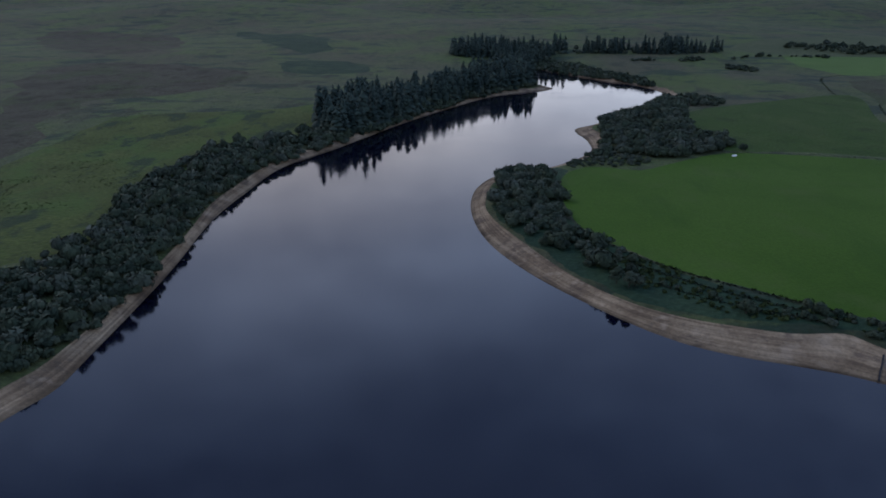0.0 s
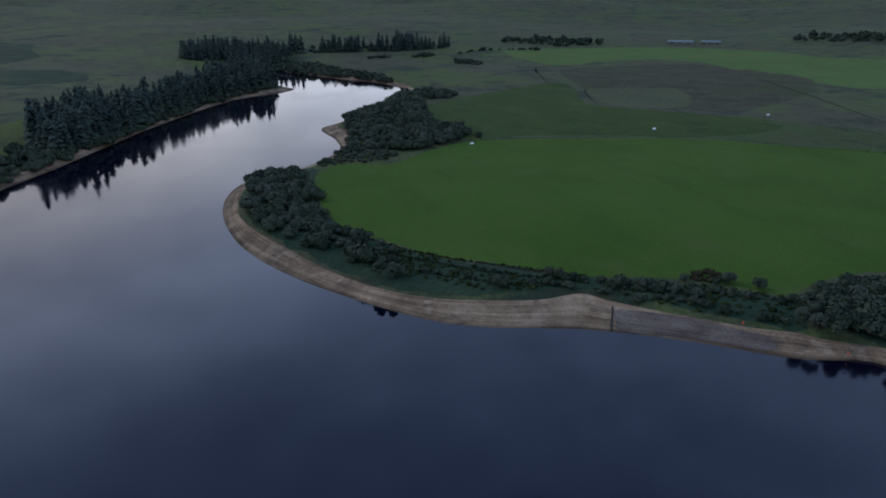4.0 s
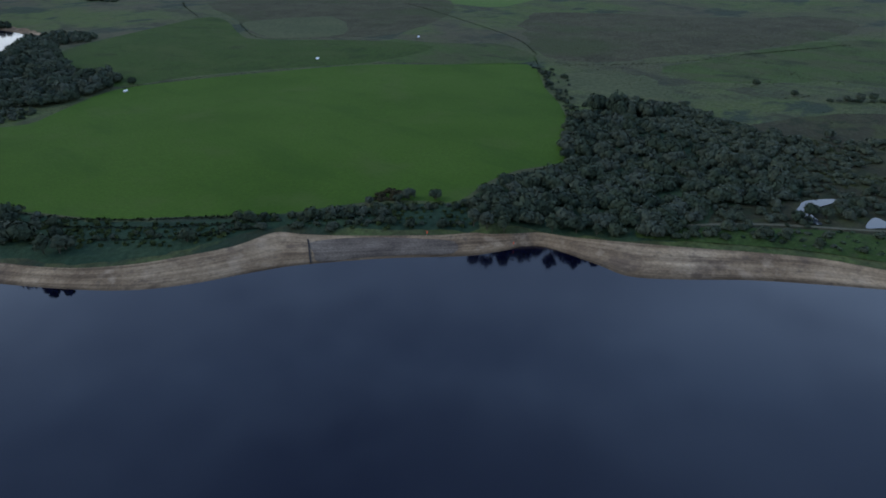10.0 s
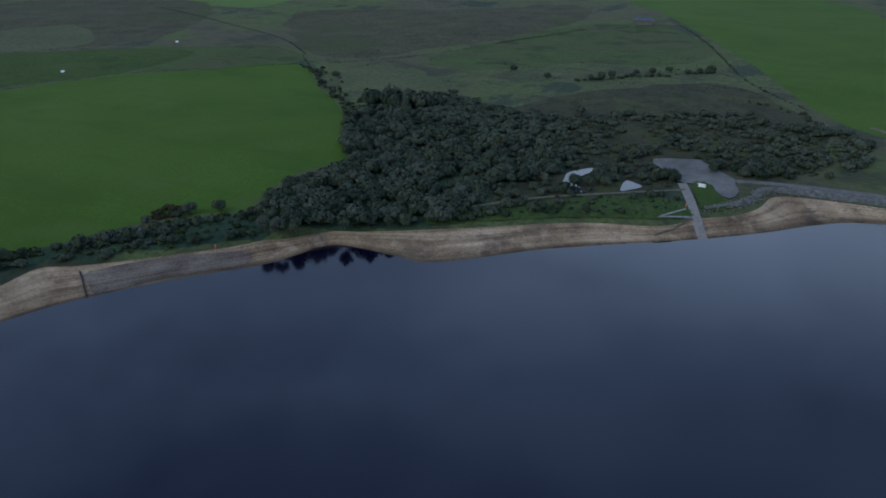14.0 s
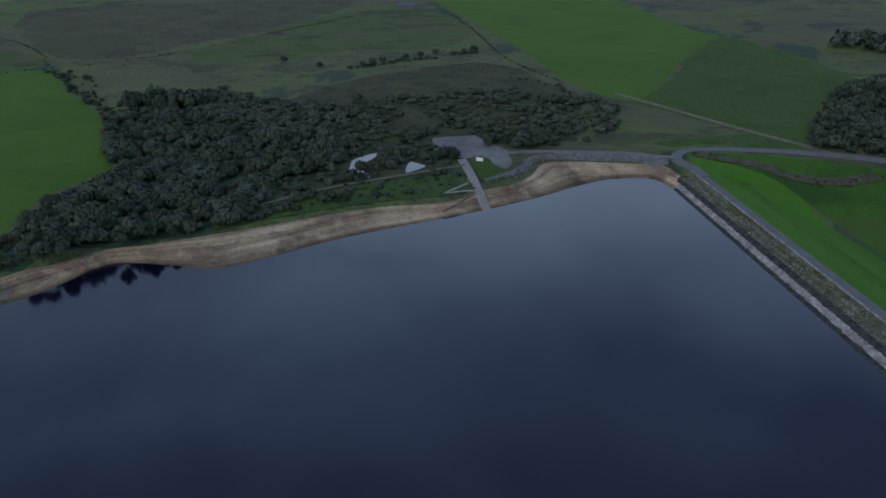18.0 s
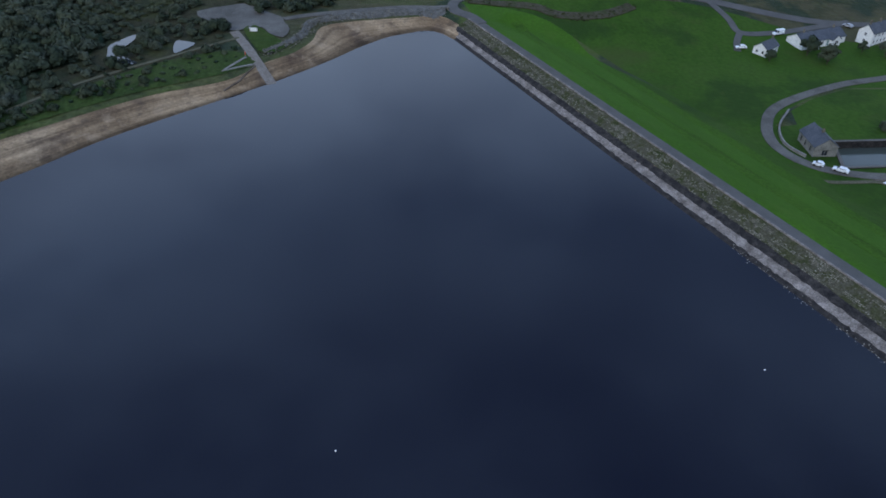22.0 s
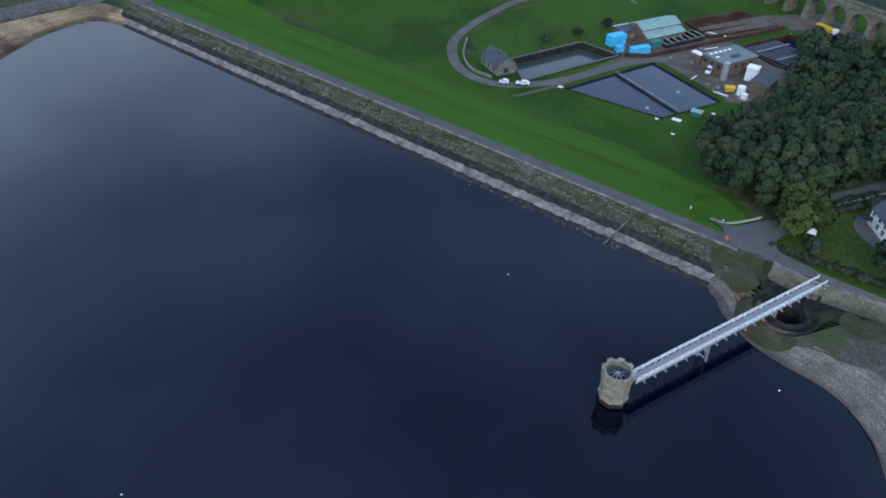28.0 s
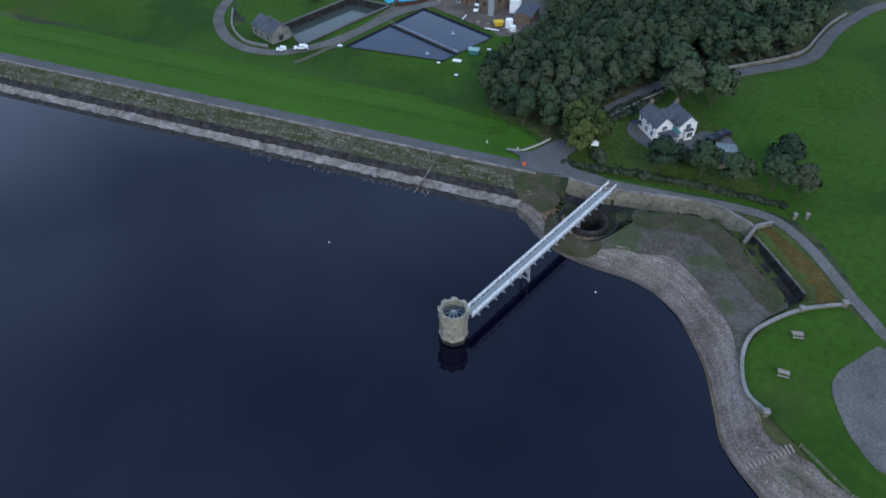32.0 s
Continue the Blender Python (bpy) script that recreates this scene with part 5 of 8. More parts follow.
dam_thing = tagged(new("dam"), "long straight embankment dam faced with mossy stone pitching", "dam", "", "structure")
dam_band("pitching", 4.7, 9.1, 0.16, PITCHING, "mossy stone pitching with grass in the joints", 0.08, 1, dam_thing)
dam_band("dark_band", 2.9, 4.8, 0.20, DARK_STONE, "dark band of stone", 0.09, 2, dam_thing)
dam_band("bleached_band", 1.0, 3.1, 0.16, PALE_STONE, "bleached strip of bare stone above the water", 0.11, 3, dam_thing)
dam_band("toe", -1.2, 1.3, 0.12, DARK_STONE, "dark wet stones at the water's edge", 0.15, 4, dam_thing)


def loose_stones(name, label, places, z, lo, hi, mat, seed, parent=None):
    rng = np.random.default_rng(seed)
    bv, bf = BALL[1]
    vs, fs, n = [], [], 0
    for p, h in zip(places, z):
        k = rng.uniform(lo, hi)
        w = bv * (1 + 0.25 * rng.uniform(-1, 1, (len(bv), 1))) * k * np.array([rng.uniform(0.8, 1.5), rng.uniform(0.7, 1.1), rng.uniform(0.45, 0.7)])
        a = rng.uniform(0, 6.28)
        c, s = math.cos(a), math.sin(a)
        w = np.stack([w[:, 0] * c - w[:, 1] * s, w[:, 0] * s + w[:, 1] * c, w[:, 2]], 1)
        vs.append(w + (p[0], p[1], h))
        fs.append(bf + n)
        n += len(bv)
    ob = tagged(new(name, fast_mesh(name, np.vstack(vs), np.vstack(fs), mat)), label, "" if parent else "stones", "", "stuff")
    if parent:
        ob.parent = parent
    return ob


rng = np.random.default_rng(21)
us = 22 + 48 * rng.uniform(0, 1, 200) ** 1.3
ss = rng.normal(0.0, 0.55, 200)
q = np.array([dam(a, b) for a, b in zip(us, ss)])
loose_stones("rubble", "pale loose stones along the dam's water edge", q, np.clip(ss, -0.2, 3) * 0.45 + 0.05, 0.08, 0.20, RUBBLE, 5)

# squared stones of the pitching, in courses along the face
vs, fs = [], []
for row in range(12):
    s = 4.8 + row * 0.345
    u = rng.uniform(0, 1)
    while u < DAM_L - 1:
        w = rng.uniform(0.3, 0.62)
        patch = noise.noise(Vector((u * 0.11, row * 0.35, 3.1)))
        if patch > rng.uniform(-0.25, 0.55):
            o = len(vs)
            h = CREST * s / 9.3 + 0.16
            for du, dsd in ((0, 0), (w, 0), (w, 0.26), (0, 0.26)):
                x, y = dam(u + du, s + dsd)
                vs.append((x, y, h + dsd * 0.48 - 0.1))
            for du, dsd in ((0.04, 0.04), (w - 0.04, 0.04), (w - 0.04, 0.22), (0.04, 0.22)):
                x, y = dam(u + du, s + dsd)
                vs.append((x, y, h + dsd * 0.48 + 0.06))
            fs += [(o + 4, o + 5, o + 6, o + 7), (o, o + 1, o + 5, o + 4), (o + 1, o + 2, o + 6, o + 5), (o + 2, o + 3, o + 7, o + 6), (o + 3, o, o + 4, o + 7)]
        u += w + 0.12
tagged(solid("pitching_stone", vs, fs, COURSED, dam_thing, "squared pale stones showing through the moss"), kind="stuff")

# kerb stones along the crest
kerb_v, kerb_f = [], []
for i in range(int(DAM_L / 1.6)):
    o = len(kerb_v)
    u0, u1 = i * 1.6, i * 1.6 + 1.56
    for s in (9.05, 9.55):
        for u, z in ((u0, 4.2), (u1, 4.2), (u1, 4.88), (u0, 4.88)):
            kerb_v.append((*dam(u, s), z))
    kerb_f += [(o, o + 1, o + 2, o + 3), (o + 7, o + 6, o + 5, o + 4), (o + 3, o + 2, o + 6, o + 7), (o, o + 3, o + 7, o + 4), (o + 1, o + 5, o + 6, o + 2)]
solid("kerb", kerb_v, kerb_f, PALE_STONE, dam_thing, "pale stone kerb along the crest")

# the dark mark of a pipe run down the face into the water
ss = np.linspace(-3.5, 8.8, 14)
q = [dam(25 - 0.25 * s, s) for s in ss]
bm = bmesh.new()
for (a, b), s, (c, d2), s2 in zip(q[:-1], ss[:-1], q[1:], ss[1:]):
    beam(bm, (a, b, CREST * s / 9.3 + 0.3), (c, d2, CREST * s2 / 9.3 + 0.3), 0.3, 0.3)
part("pipe_run", bm, COURSED, dam_thing, "grey pipe run down the stone face into the water")

# ---- roads ----
crest_line = [dam(u, 11.4) for u in np.linspace(2, 222, 45)]
ribbon("road", np.array(crest_line), 1.75, 1.75, 0.07, TARMAC, label="narrow grey tarmac road along the dam crest", category="road", thick=0.6)
hill = spline([dam(219, 11.9), (277, -70.2), (287, -65.5), (296, -69), (300.5, -80), (302, -98), (302, -117), (299, -152), (292, -177), (280, -204), (268, -232), (262, -262), (264, -300)], False, 6)
ribbon("road", dense(hill, 5), 2.2, 2.2, 0.30, TARMAC, label="grey road curving along the hillside", category="road")
ribbon("lane", dense(spline([(289.5, -64.5), (293, -45), (292.4, -20), (290.5, -6), (287.5, 3)], False, 5), 4), 1.6, 1.6, 0.30, GRAVEL, label="gravel lane above the stone revetment", category="road")
ribbon("track", dense(spline([(395, -52), (360, -79), (323, -110), (303, -131), (299, -140)], False, 5), 5), 1.6, 1.6, 0.30, TRACK, label="worn track across rough grass", category="track")
sheet("road", [dam(4, 9.6), dam(5, 14.3), (64.5, -125.4), (59, -127.4), (56.5, -131.5), (53.5, -135), (49.8, -133), (50.2, -129), (48, -126.2), (44, -125.9), (40, -126.3), (39, -123.6), (46, -122.2), (51, -121)], 0.36, TARMAC, "grey tarmac junction at the end of the dam", "road", grid=2.0, n=3)
lane = spline([(45, -124.2), (35.6, -125.8), (23.8, -128.8), (12.5, -131.7), (4.3, -132), (-3.4, -127.3), (-11.2, -119.2), (-16.5, -114), (-24, -107), (-40, -99), (-80, -100)], False, 6)
ribbon("lane", dense(lane, 3), 1.2, 1.2, 0.22, GRAVEL, label="pale gravel lane curving past the spillway", category="road")
back = spline([(51.5, -132), (53.0, -140), (51.2, -150), (47.8, -161), (44.4, -171), (38, -179.5), (31.7, -186.5), (25, -194.6), (18, -203), (13.9, -211.5), (13.1, -222.3), (11.9, -231.9), (9.2, -243), (2.5, -259.6), (-20, -290)], False, 6)
ribbon("road", dense(back, 4), 1.8, 1.8, 0.28, TARMAC, label="grey road winding uphill behind the wood", category="road")
works_road = spline([(262, -262), (240, -246), (219, -229.8), (214.5, -197), (204, -166), (191, -152.5), (176.5, -147), (163.5, -150.5), (155.5, -161), (151.5, -174), (147, -200), (140, -212)], False, 6)
ribbon("road", dense(works_road, 3), 1.9, 1.9, 0.25, GRAVEL, label="grey access road bending down to the waterworks", category="road")
ribbon("track", dense(spline([(155.0, -147.2), (153.2, -151), (152.0, -157), (151.0, -163), (149.2, -165.4)], False, 4), 3), 0.8, 0.8, 0.17, TRACK, label="worn grass track beside the tanks", category="track")


def low_wall(name, line, w, h, mat, label, category="wall", cap=True):
    """A low wall along a line, standing on the ground, with a coping."""
    p = dense(line, 2.0)
    d = np.gradient(p, axis=0)
    d /= np.linalg.norm(d, axis=1)[:, None]
    n = np.stack([-d[:, 1], d[:, 0]], 1)
    z = height(p)
    t = thing(name, label, category)

    def run(nm, half, lo, hi, m):
        v, f = [], []
        for i in range(len(p)):
            for s, k in ((1, lo), (1, hi), (-1, hi), (-1, lo)):
                v.append((*(p[i] + s * half * n[i]), z[i] + k))
            if i:
                o = 4 * i
                f += [(o - 4, o - 3, o + 1, o), (o - 3, o - 2, o + 2, o + 1), (o - 2, o - 1, o + 3, o + 2)]
        f += [(0, 3, 2, 1), (4 * len(p) - 4, 4 * len(p) - 3, 4 * len(p) - 2, 4 * len(p) - 1)]
        solid(nm, v, f, m, t)

    run("body", w / 2, -0.5, h, mat)
    if cap:
        run("coping", w / 2 + 0.08, h, h + 0.14, CONCRETE)
    return t


low_wall("stone_wall", spline([(64.5, -126.2), (61, -128), (58.5, -131), (57, -134)], False, 5), 0.16, 0.35, RENDERED, "low pale roadside wall at the junction")
low_wall("stone_wall", spline([(37.5, -184), (33.5, -188.5), (27.5, -196), (20.6, -205), (16.6, -213), (15.6, -223), (14.4, -234), (11.6, -245)], False, 5), 0.4, 0.7, STONE, "pale drystone wall beside the hill road")
low_wall("stone_wall", spline([(50.2, -143), (48.2, -150.6), (44.9, -160.6), (41.6, -169.6)], False, 5), 0.3, 0.9, STONE, "low stone wall between the garden and the hill road")
low_wall("stone_wall", spline([(199, -166), (188.5, -155.5), (177.5, -150.4), (168.5, -151.8)], False, 5), 0.4, 0.8, CONCRETE, "pale low wall round the bend of the works road")

# the slope's shade along its narrow berms, put into darker grass colour
BERM_SHADE = material("berm_shade", [(0.028, 0.064, 0.008), (0.036, 0.078, 0.009)], 6, 0.8, bump=0.3)
BERM_SHADE_EDGE = material("berm_shade_edge", [(0.034, 0.080, 0.008), (0.044, 0.098, 0.009)], 6, 0.8, bump=0.3)
for s0, u0, u1, wide, up, grass in ((30.0, 12, 226, 2.6, 0.04, BERM_SHADE_EDGE), (30.0, 14, 226, 1.7, 0.055, BERM_SHADE), (46.6, 40, 190, 2.2, 0.04, BERM_SHADE_EDGE)):
    ribbon("berm", np.array([dam(u, s0 + 0.5 * math.sin(u / 17)) for u in np.arange(u0, u1, 4.0)]), wide, wide, up, grass, label="strip of grass along the dam's berm, coloured darker for shade", category="grass", thick=0.2)

for path in ([(219, -236), (206, -240.5), (192, -245.2), (183, -243.8)], [(209, -256), (202, -252), (196, -248), (190, -245.4)]):
    ribbon("track", dense(spline(path, False, 4), 3), 0.35, 0.35, 0.12, CONCRETE, label="thin pale pipe track across the field", category="track")
# the stone revetment between the dam and the car park
p = spline([(282.0, -61), (285.2, -40), (284.8, -20), (281.5, -10.5), (271, -6), (260, 1.5), (253.5, 9)], False, 6)
b = spline([(290, -63), (290.6, -40), (290, -18), (284.6, -6), (272.6, -2.4), (262.5, 4.5), (255.5, 12)], False, 6)
v, f = [], []
za, zb = height(p), height(b)
for i in range(len(p)):
    for k, s in enumerate((0, 0.45, 0.9, 1.0)):
        v.append((*(p[i] * (1 - s) + b[i] * s), za[i] * 0.8 + 0.3 + (zb[i] + 0.55 - za[i] * 0.8 - 0.3) * min(1, s * 1.15)))
    if i:
        for k in range(3):
            o = 4 * i + k
            f.append((o - 4, o, o + 1, o - 3))
REVET = material("grey_revetment", [(0.060, 0.060, 0.052), (0.105, 0.102, 0.092), (0.150, 0.145, 0.132)], 2.2, 0.3, bump=0.6)
rev = tagged(solid("revetment", v, f, REVET), "grey stone revetment above the sandy shore", "revetment", "", "structure")
if rev.data.polygons[0].normal.z < 0:
    rev.data.flip_normals()
rng = np.random.default_rng(8)
k = rng.integers(0, len(p), 900)
w = rng.uniform(0.05, 0.95, (900, 1))
q = p[k] * (1 - w) + b[k] * w + rng.normal(0, 0.8, (900, 2))
zz = za[k] * 0.8 + 0.3 + (zb[k] + 0.55 - za[k] * 0.8 - 0.3) * np.minimum(1, w[:, 0] * 1.15) + 0.03
loose_stones("revetment_stone", "grey blocks of the revetment", q, zz, 0.16, 0.36, COURSED, 9, rev)

# ---- valve tower and footbridge ----
TOWER = (45.4, -73.0)
ASHLAR = material("pale_lichened_ashlar", [(0.14, 0.13, 0.10), (0.24, 0.222, 0.175), (0.31, 0.29, 0.235)], 1.3, 0.2, bump=0.5, random_tint=0.12)


def octagon(r, turn=22.5):
    return [(r * math.cos(radians(45 * i + turn)), r * math.sin(radians(45 * i + turn))) for i in range(8)]


def ring_wall(bm, outer, inner, z0, z1, turn=22.5):
    o, i = octagon(outer, turn), octagon(inner, turn)
    for k in range(8):
        a, b2, c, d2 = o[k], o[(k + 1) % 8], i[(k + 1) % 8], i[k]
        vs = [bm.verts.new((x, y, z)) for z in (z0, z1) for x, y in (a, b2, c, d2)]
        for q in ((3, 2, 1, 0), (4, 5, 6, 7), (0, 1, 5, 4), (2, 3, 7, 6)):
            bm.faces.new([vs[j] for j in q])
    bmesh.ops.remove_doubles(bm, verts=bm.verts, dist=0.001)
    return bm


tower = thing("valve_tower", "octagonal stone valve tower standing in the reservoir", "tower", pose(*TOWER, 0, 0, 0, 8))
bm = prism(bmesh.new(), octagon(2.72), -4, 1.0)
part("footing", bm, DARK_STONE, tower, "dark wet stone footing")
bm = bmesh.new()
for z0, z1, r0 in ((1.0, 1.25, 2.72), (1.25, 1.6, 2.6), (1.5, 5.3, 2.5)):
    prism(bm, octagon(r0), z0, z1)
part("shaft", bm, ASHLAR, tower)
# courses of ashlar, each block set a little proud
rngs = random.Random(5)
for row in range(8):
    z0 = 1.55 + row * 0.46
    for side in range(8):
        a, b2 = octagon(2.5)[side], octagon(2.5)[(side + 1) % 8]
        mid, nx, ny = ((a[0] + b2[0]) / 2, (a[1] + b2[1]) / 2), 0, 0
        ln = math.hypot(b2[0] - a[0], b2[1] - a[1])
        dx, dy = (b2[0] - a[0]) / ln, (b2[1] - a[1]) / ln
        cut = 0.35 + 0.3 * ((row + side) % 2)
        for s0, s1 in ((0.02, cut * ln), (cut * ln + 0.03, ln - 0.02)):
            bm = bmesh.new()
            box(bm, s0, s1, -0.05, 0.03 + rngs.uniform(0, 0.025), z0, z0 + 0.43, 0.015)
            bmesh.ops.transform(bm, matrix=Matrix(((dx, dy, 0, a[0]), (dy, -dx, 0, a[1]), (0, 0, 1, 0), (0, 0, 0, 1))), verts=bm.verts)
            bmesh.ops.recalc_face_normals(bm, faces=bm.faces)
            part("stone", bm, ASHLAR, tower)
part("string_course", ring_wall(bmesh.new(), 2.82, 2.2, 5.25, 5.6), ASHLAR, tower, "projecting string course")
part("parapet", ring_wall(bmesh.new(), 2.76, 2.25, 5.6, 7.15), ASHLAR, tower, "lichened stone parapet")
for k in range(8):
    a = radians(45 * k + 22.5)
    bm = bmesh.new()
    box(bm, -0.55, 0.55, -0.34, 0.34, 6.9, 7.42, 0.14)
    bmesh.ops.transform(bm, matrix=pose(2.52 * math.cos(a), 2.52 * math.sin(a), 0, 0, 0, math.degrees(a) + 90), verts=bm.verts)
    part("merlon", bm, ASHLAR, tower, "rounded corner merlon")
part("roof", prism(bmesh.new(), octagon(2.25), 5.5, 5.9), SLATE, tower, "grey lead roof inside the parapet")
bm = bmesh.new()
top = bm.verts.new((0, 0, 6.75))
base = [bm.verts.new((x, y, 5.9)) for x, y in octagon(1.5)]
for k in range(8):
    bm.faces.new((base[k], base[(k + 1) % 8], top))
part("lantern", bm, GLASS, tower, "low glazed roof lantern")
for k in range(8):
    bm = bmesh.new()
    x, y = octagon(1.5)[k]
    beam(bm, (x, y, 5.92), (0, 0, 6.78), 0.09)
    part("glazing_bar", bm, STEEL, tower)

BR_A, BR_B, DECK = np.array([43.75, -75.4]), np.array([37.3, -124.6]), 4.75
span = float(np.hypot(*(BR_B - BR_A)))
bridge = thing("footbridge", "white galvanised steel footbridge from the road to the tower", "bridge", pose(BR_A[0], BR_A[1], DECK, 0, 0, math.degrees(math.atan2(*(BR_B - BR_A)[::-1]))))
part("deck", box(bmesh.new(), 0, span, -0.62, 0.62, -0.10, 0.0), GRATING, bridge, "grey steel deck plates")
for s in (-1, 1):
    bm = bmesh.new()
    box(bm, 0, span, s * 0.78 - 0.07, s * 0.78 + 0.07, -0.62, -0.12)
    part("girder", bm, STEEL, bridge, "pale painted main girder")
    for z in (0.35, 0.72, 1.1):
        bm = bmesh.new()
        beam(bm, (0, s * 0.92, z), (span, s * 0.92, z), 0.07)
        part("handrail", bm, WHITE, bridge)
n_post = 33
post = None
for i in range(n_post + 1):
    x = span * i / n_post
    for s in (-1, 1):
        if post is None:
            bm = bmesh.new()
            beam(bm, (0, 0, -0.3), (0, 0, 1.14), 0.08)
            post = part("post", bm, WHITE, bridge)
            post_me = post.data
            ob = post
        else:
            ob = new("post", post_me)
            ob.parent = bridge
        ob.location = (x, s * 0.92, 0)
brace_me = None
for i in range(n_post):
    for s in (-1, 1):
        if brace_me is None:
            bm = bmesh.new()
            beam(bm, (0, 0, 0.04), (span / n_post, 0, 1.08), 0.045)
            beam(bm, (0, 0, 1.08), (span / n_post, 0, 0.04), 0.045)
            ob = part("lattice", bm, WHITE, bridge)
            brace_me = ob.data
        else:
            ob = new("lattice", brace_me)
            ob.parent = bridge
        ob.location = (span * i / n_post, s * 0.92, 0)
arm_me = None
for i in range(20):
    if arm_me is None:
        bm = bmesh.new()
        beam(bm, (0, -1.75, -0.16), (0, 1.75, -0.16), 0.13, 0.16)
        for s in (-1, 1):
            beam(bm, (0, s * 1.68, -0.16), (0, s * 0.98, 0.9), 0.07)
        ob = part("outrigger", bm, STEEL, bridge, "outrigger beam with raking stay")
        arm_me = ob.data
    else:
        ob = new("outrigger", arm_me)
        ob.parent = bridge
    ob.location = (span * (i + 0.5) / 20, 0, 0)
for x in (span * 0.36, span * 0.72):
    bm = bmesh.new()
    for s in (-1, 1):
        beam(bm, (x, s * 0.75, -0.6), (x - 0.1, s * 1.15, -DECK - 3.0), 0.24)
    for z in (-2.4, -4.2):
        beam(bm, (x, -1.1, z), (x, 1.1, z), 0.16)
    beam(bm, (x, -0.9, -0.7), (x, 1.1, -4.2), 0.12)
    beam(bm, (x, 0.9, -0.7), (x, -1.1, -4.2), 0.12)
    part("trestle", bm, STEEL, bridge, "braced steel trestle pier")
WEEDS = tracts(material("brown_weeds", [(0.040, 0.040, 0.022), (0.058, 0.052, 0.032), (0.075, 0.068, 0.050)], 3, 0.4, bump=0.5), ((5, (1, 1, 1), (0.034, 0.048, 0.016), 0.52, 0.62, 0.7),))

# ---- the spillway ----
tline = spline(TROUGH, False, 5)
td = np.gradient(tline, axis=0)
td /= np.linalg.norm(td, axis=1)[:, None]
tn = np.stack([-td[:, 1], td[:, 0]], 1)
if tn[8] @ np.array([0, -1.0]) < 0:
    tn = -tn


def battered(name, label, line, n, foot, head, z0, z1, mat, cap_w=0.7, i0=0, i1=None):
    """A leaning masonry wall with a coping, along a line."""
    line, n = line[i0:i1], n[i0:i1]
    t = thing(name, label, "wall")
    v, f, w, g = [], [], [], []
    for i in range(len(line)):
        a, b2, c = line[i] + n[i] * foot, line[i] + n[i] * head, line[i] + n[i] * (head + cap_w)
        v += [(*a, z0), (*b2, z1), (*c, z1), (*c, z0 - 0.5)]
        w += [(*(b2 - n[i] * 0.08), z1 + 0.003), (*(b2 - n[i] * 0.08), z1 + 0.3), (*(c + n[i] * 0.08), z1 + 0.3), (*(c + n[i] * 0.08), z1 + 0.003)]
        if i:
            o = 4 * i
            q = [(o - 4, o, o + 1, o - 3), (o - 3, o + 1, o + 2, o - 2), (o - 2, o + 2, o + 3, o - 1)]
            f += q
            g += q + [(o - 1, o + 3, o, o - 4)]
    e = 4 * len(line) - 4
    f += [(0, 1, 2, 3), (e + 3, e + 2, e + 1, e)]
    g += [(0, 1, 2, 3), (e + 3, e + 2, e + 1, e)]
    for nm, vv, ff, m in (("face", v, f, mat), ("coping", w, g, PALE_STONE)):
        ob = solid(nm, vv, ff, m, t)
        bm = bmesh.new()
        bm.from_mesh(ob.data)
        bmesh.ops.recalc_face_normals(bm, faces=bm.faces)
        bm.to_mesh(ob.data)
        bm.free()
    return t


battered("retaining_wall", "tall stone retaining wall between the road and the spillway", tline, tn, 1.7, 2.5, 1.5, 4.95, STONE, 0.6, 0, 36)
# this stretch lies in shade, put in by the darker stone colour
battered("retaining_wall", "stone wall along the overflow channel, coloured dark for shade", tline, tn, 1.75, 2.2, 1.5, 3.6, DARK_STONE, 0.6, 35, None)
battered("channel_wall", "low mossy inner wall of the overflow channel", tline, -tn, 1.75, 1.9, 1.4, 2.0, DARK_STONE, 0.4, 12, None)
ribbon("channel_floor", tline, 1.7, 1.7, 0.06, DARK_STONE, label="dark wet stone floor of the overflow channel", category="channel")

bell = thing("bellmouth_spillway", "round stone bell-mouth overflow shaft beside the footbridge", "spillway", pose(*BELL, 0))
bm = bmesh.new()
prof = [(4.5, 0.6), (4.4, 2.9), (4.15, 3.15), (3.8, 3.2), (3.45, 2.95), (3.2, 1.6), (3.05, 0.0), (3.0, -4.0)]
rings = [[bm.verts.new((r * math.cos(k * math.pi / 16), r * math.sin(k * math.pi / 16), z)) for k in range(32)] for r, z in prof]
for a, b2 in zip(rings[:-1], rings[1:]):
    for k in range(32):
        bm.faces.new((a[k], a[(k + 1) % 32], b2[(k + 1) % 32], b2[k]))
part("lip", bm, DARK_STONE, bell, "curved dark stone lip stained by water")
# a black disc gives the shaft its unlit depth by colour
bm = bmesh.new()
bm.faces.new([bm.verts.new((3.03 * math.cos(k * math.pi / 16), 3.03 * math.sin(k * math.pi / 16), -3.9)) for k in range(32)])
part("shaft_floor", bm, BLACK, bell)
bm = bmesh.new()
rows = [[bm.verts.new((BELL[0] + r * math.cos(a), BELL[1] + r * math.sin(a), z)) for a in np.linspace(-0.35, 3.75, 30)] for r, z in ((6.0, 1.2), (6.1, 2.4), (6.6, 2.65), (7.6, 2.35), (8.7, 1.5), (9.6, 0.4))]
for a, b2 in zip(rows[:-1], rows[1:]):
    for k in range(29):
        bm.faces.new((a[k], b2[k], b2[k + 1], a[k + 1]))
bmesh.ops.recalc_face_normals(bm, faces=bm.faces)
tagged(part("weedy_ring", bm, WEEDS), "grassy bank curving round the overflow pit", "bank", "", "structure")
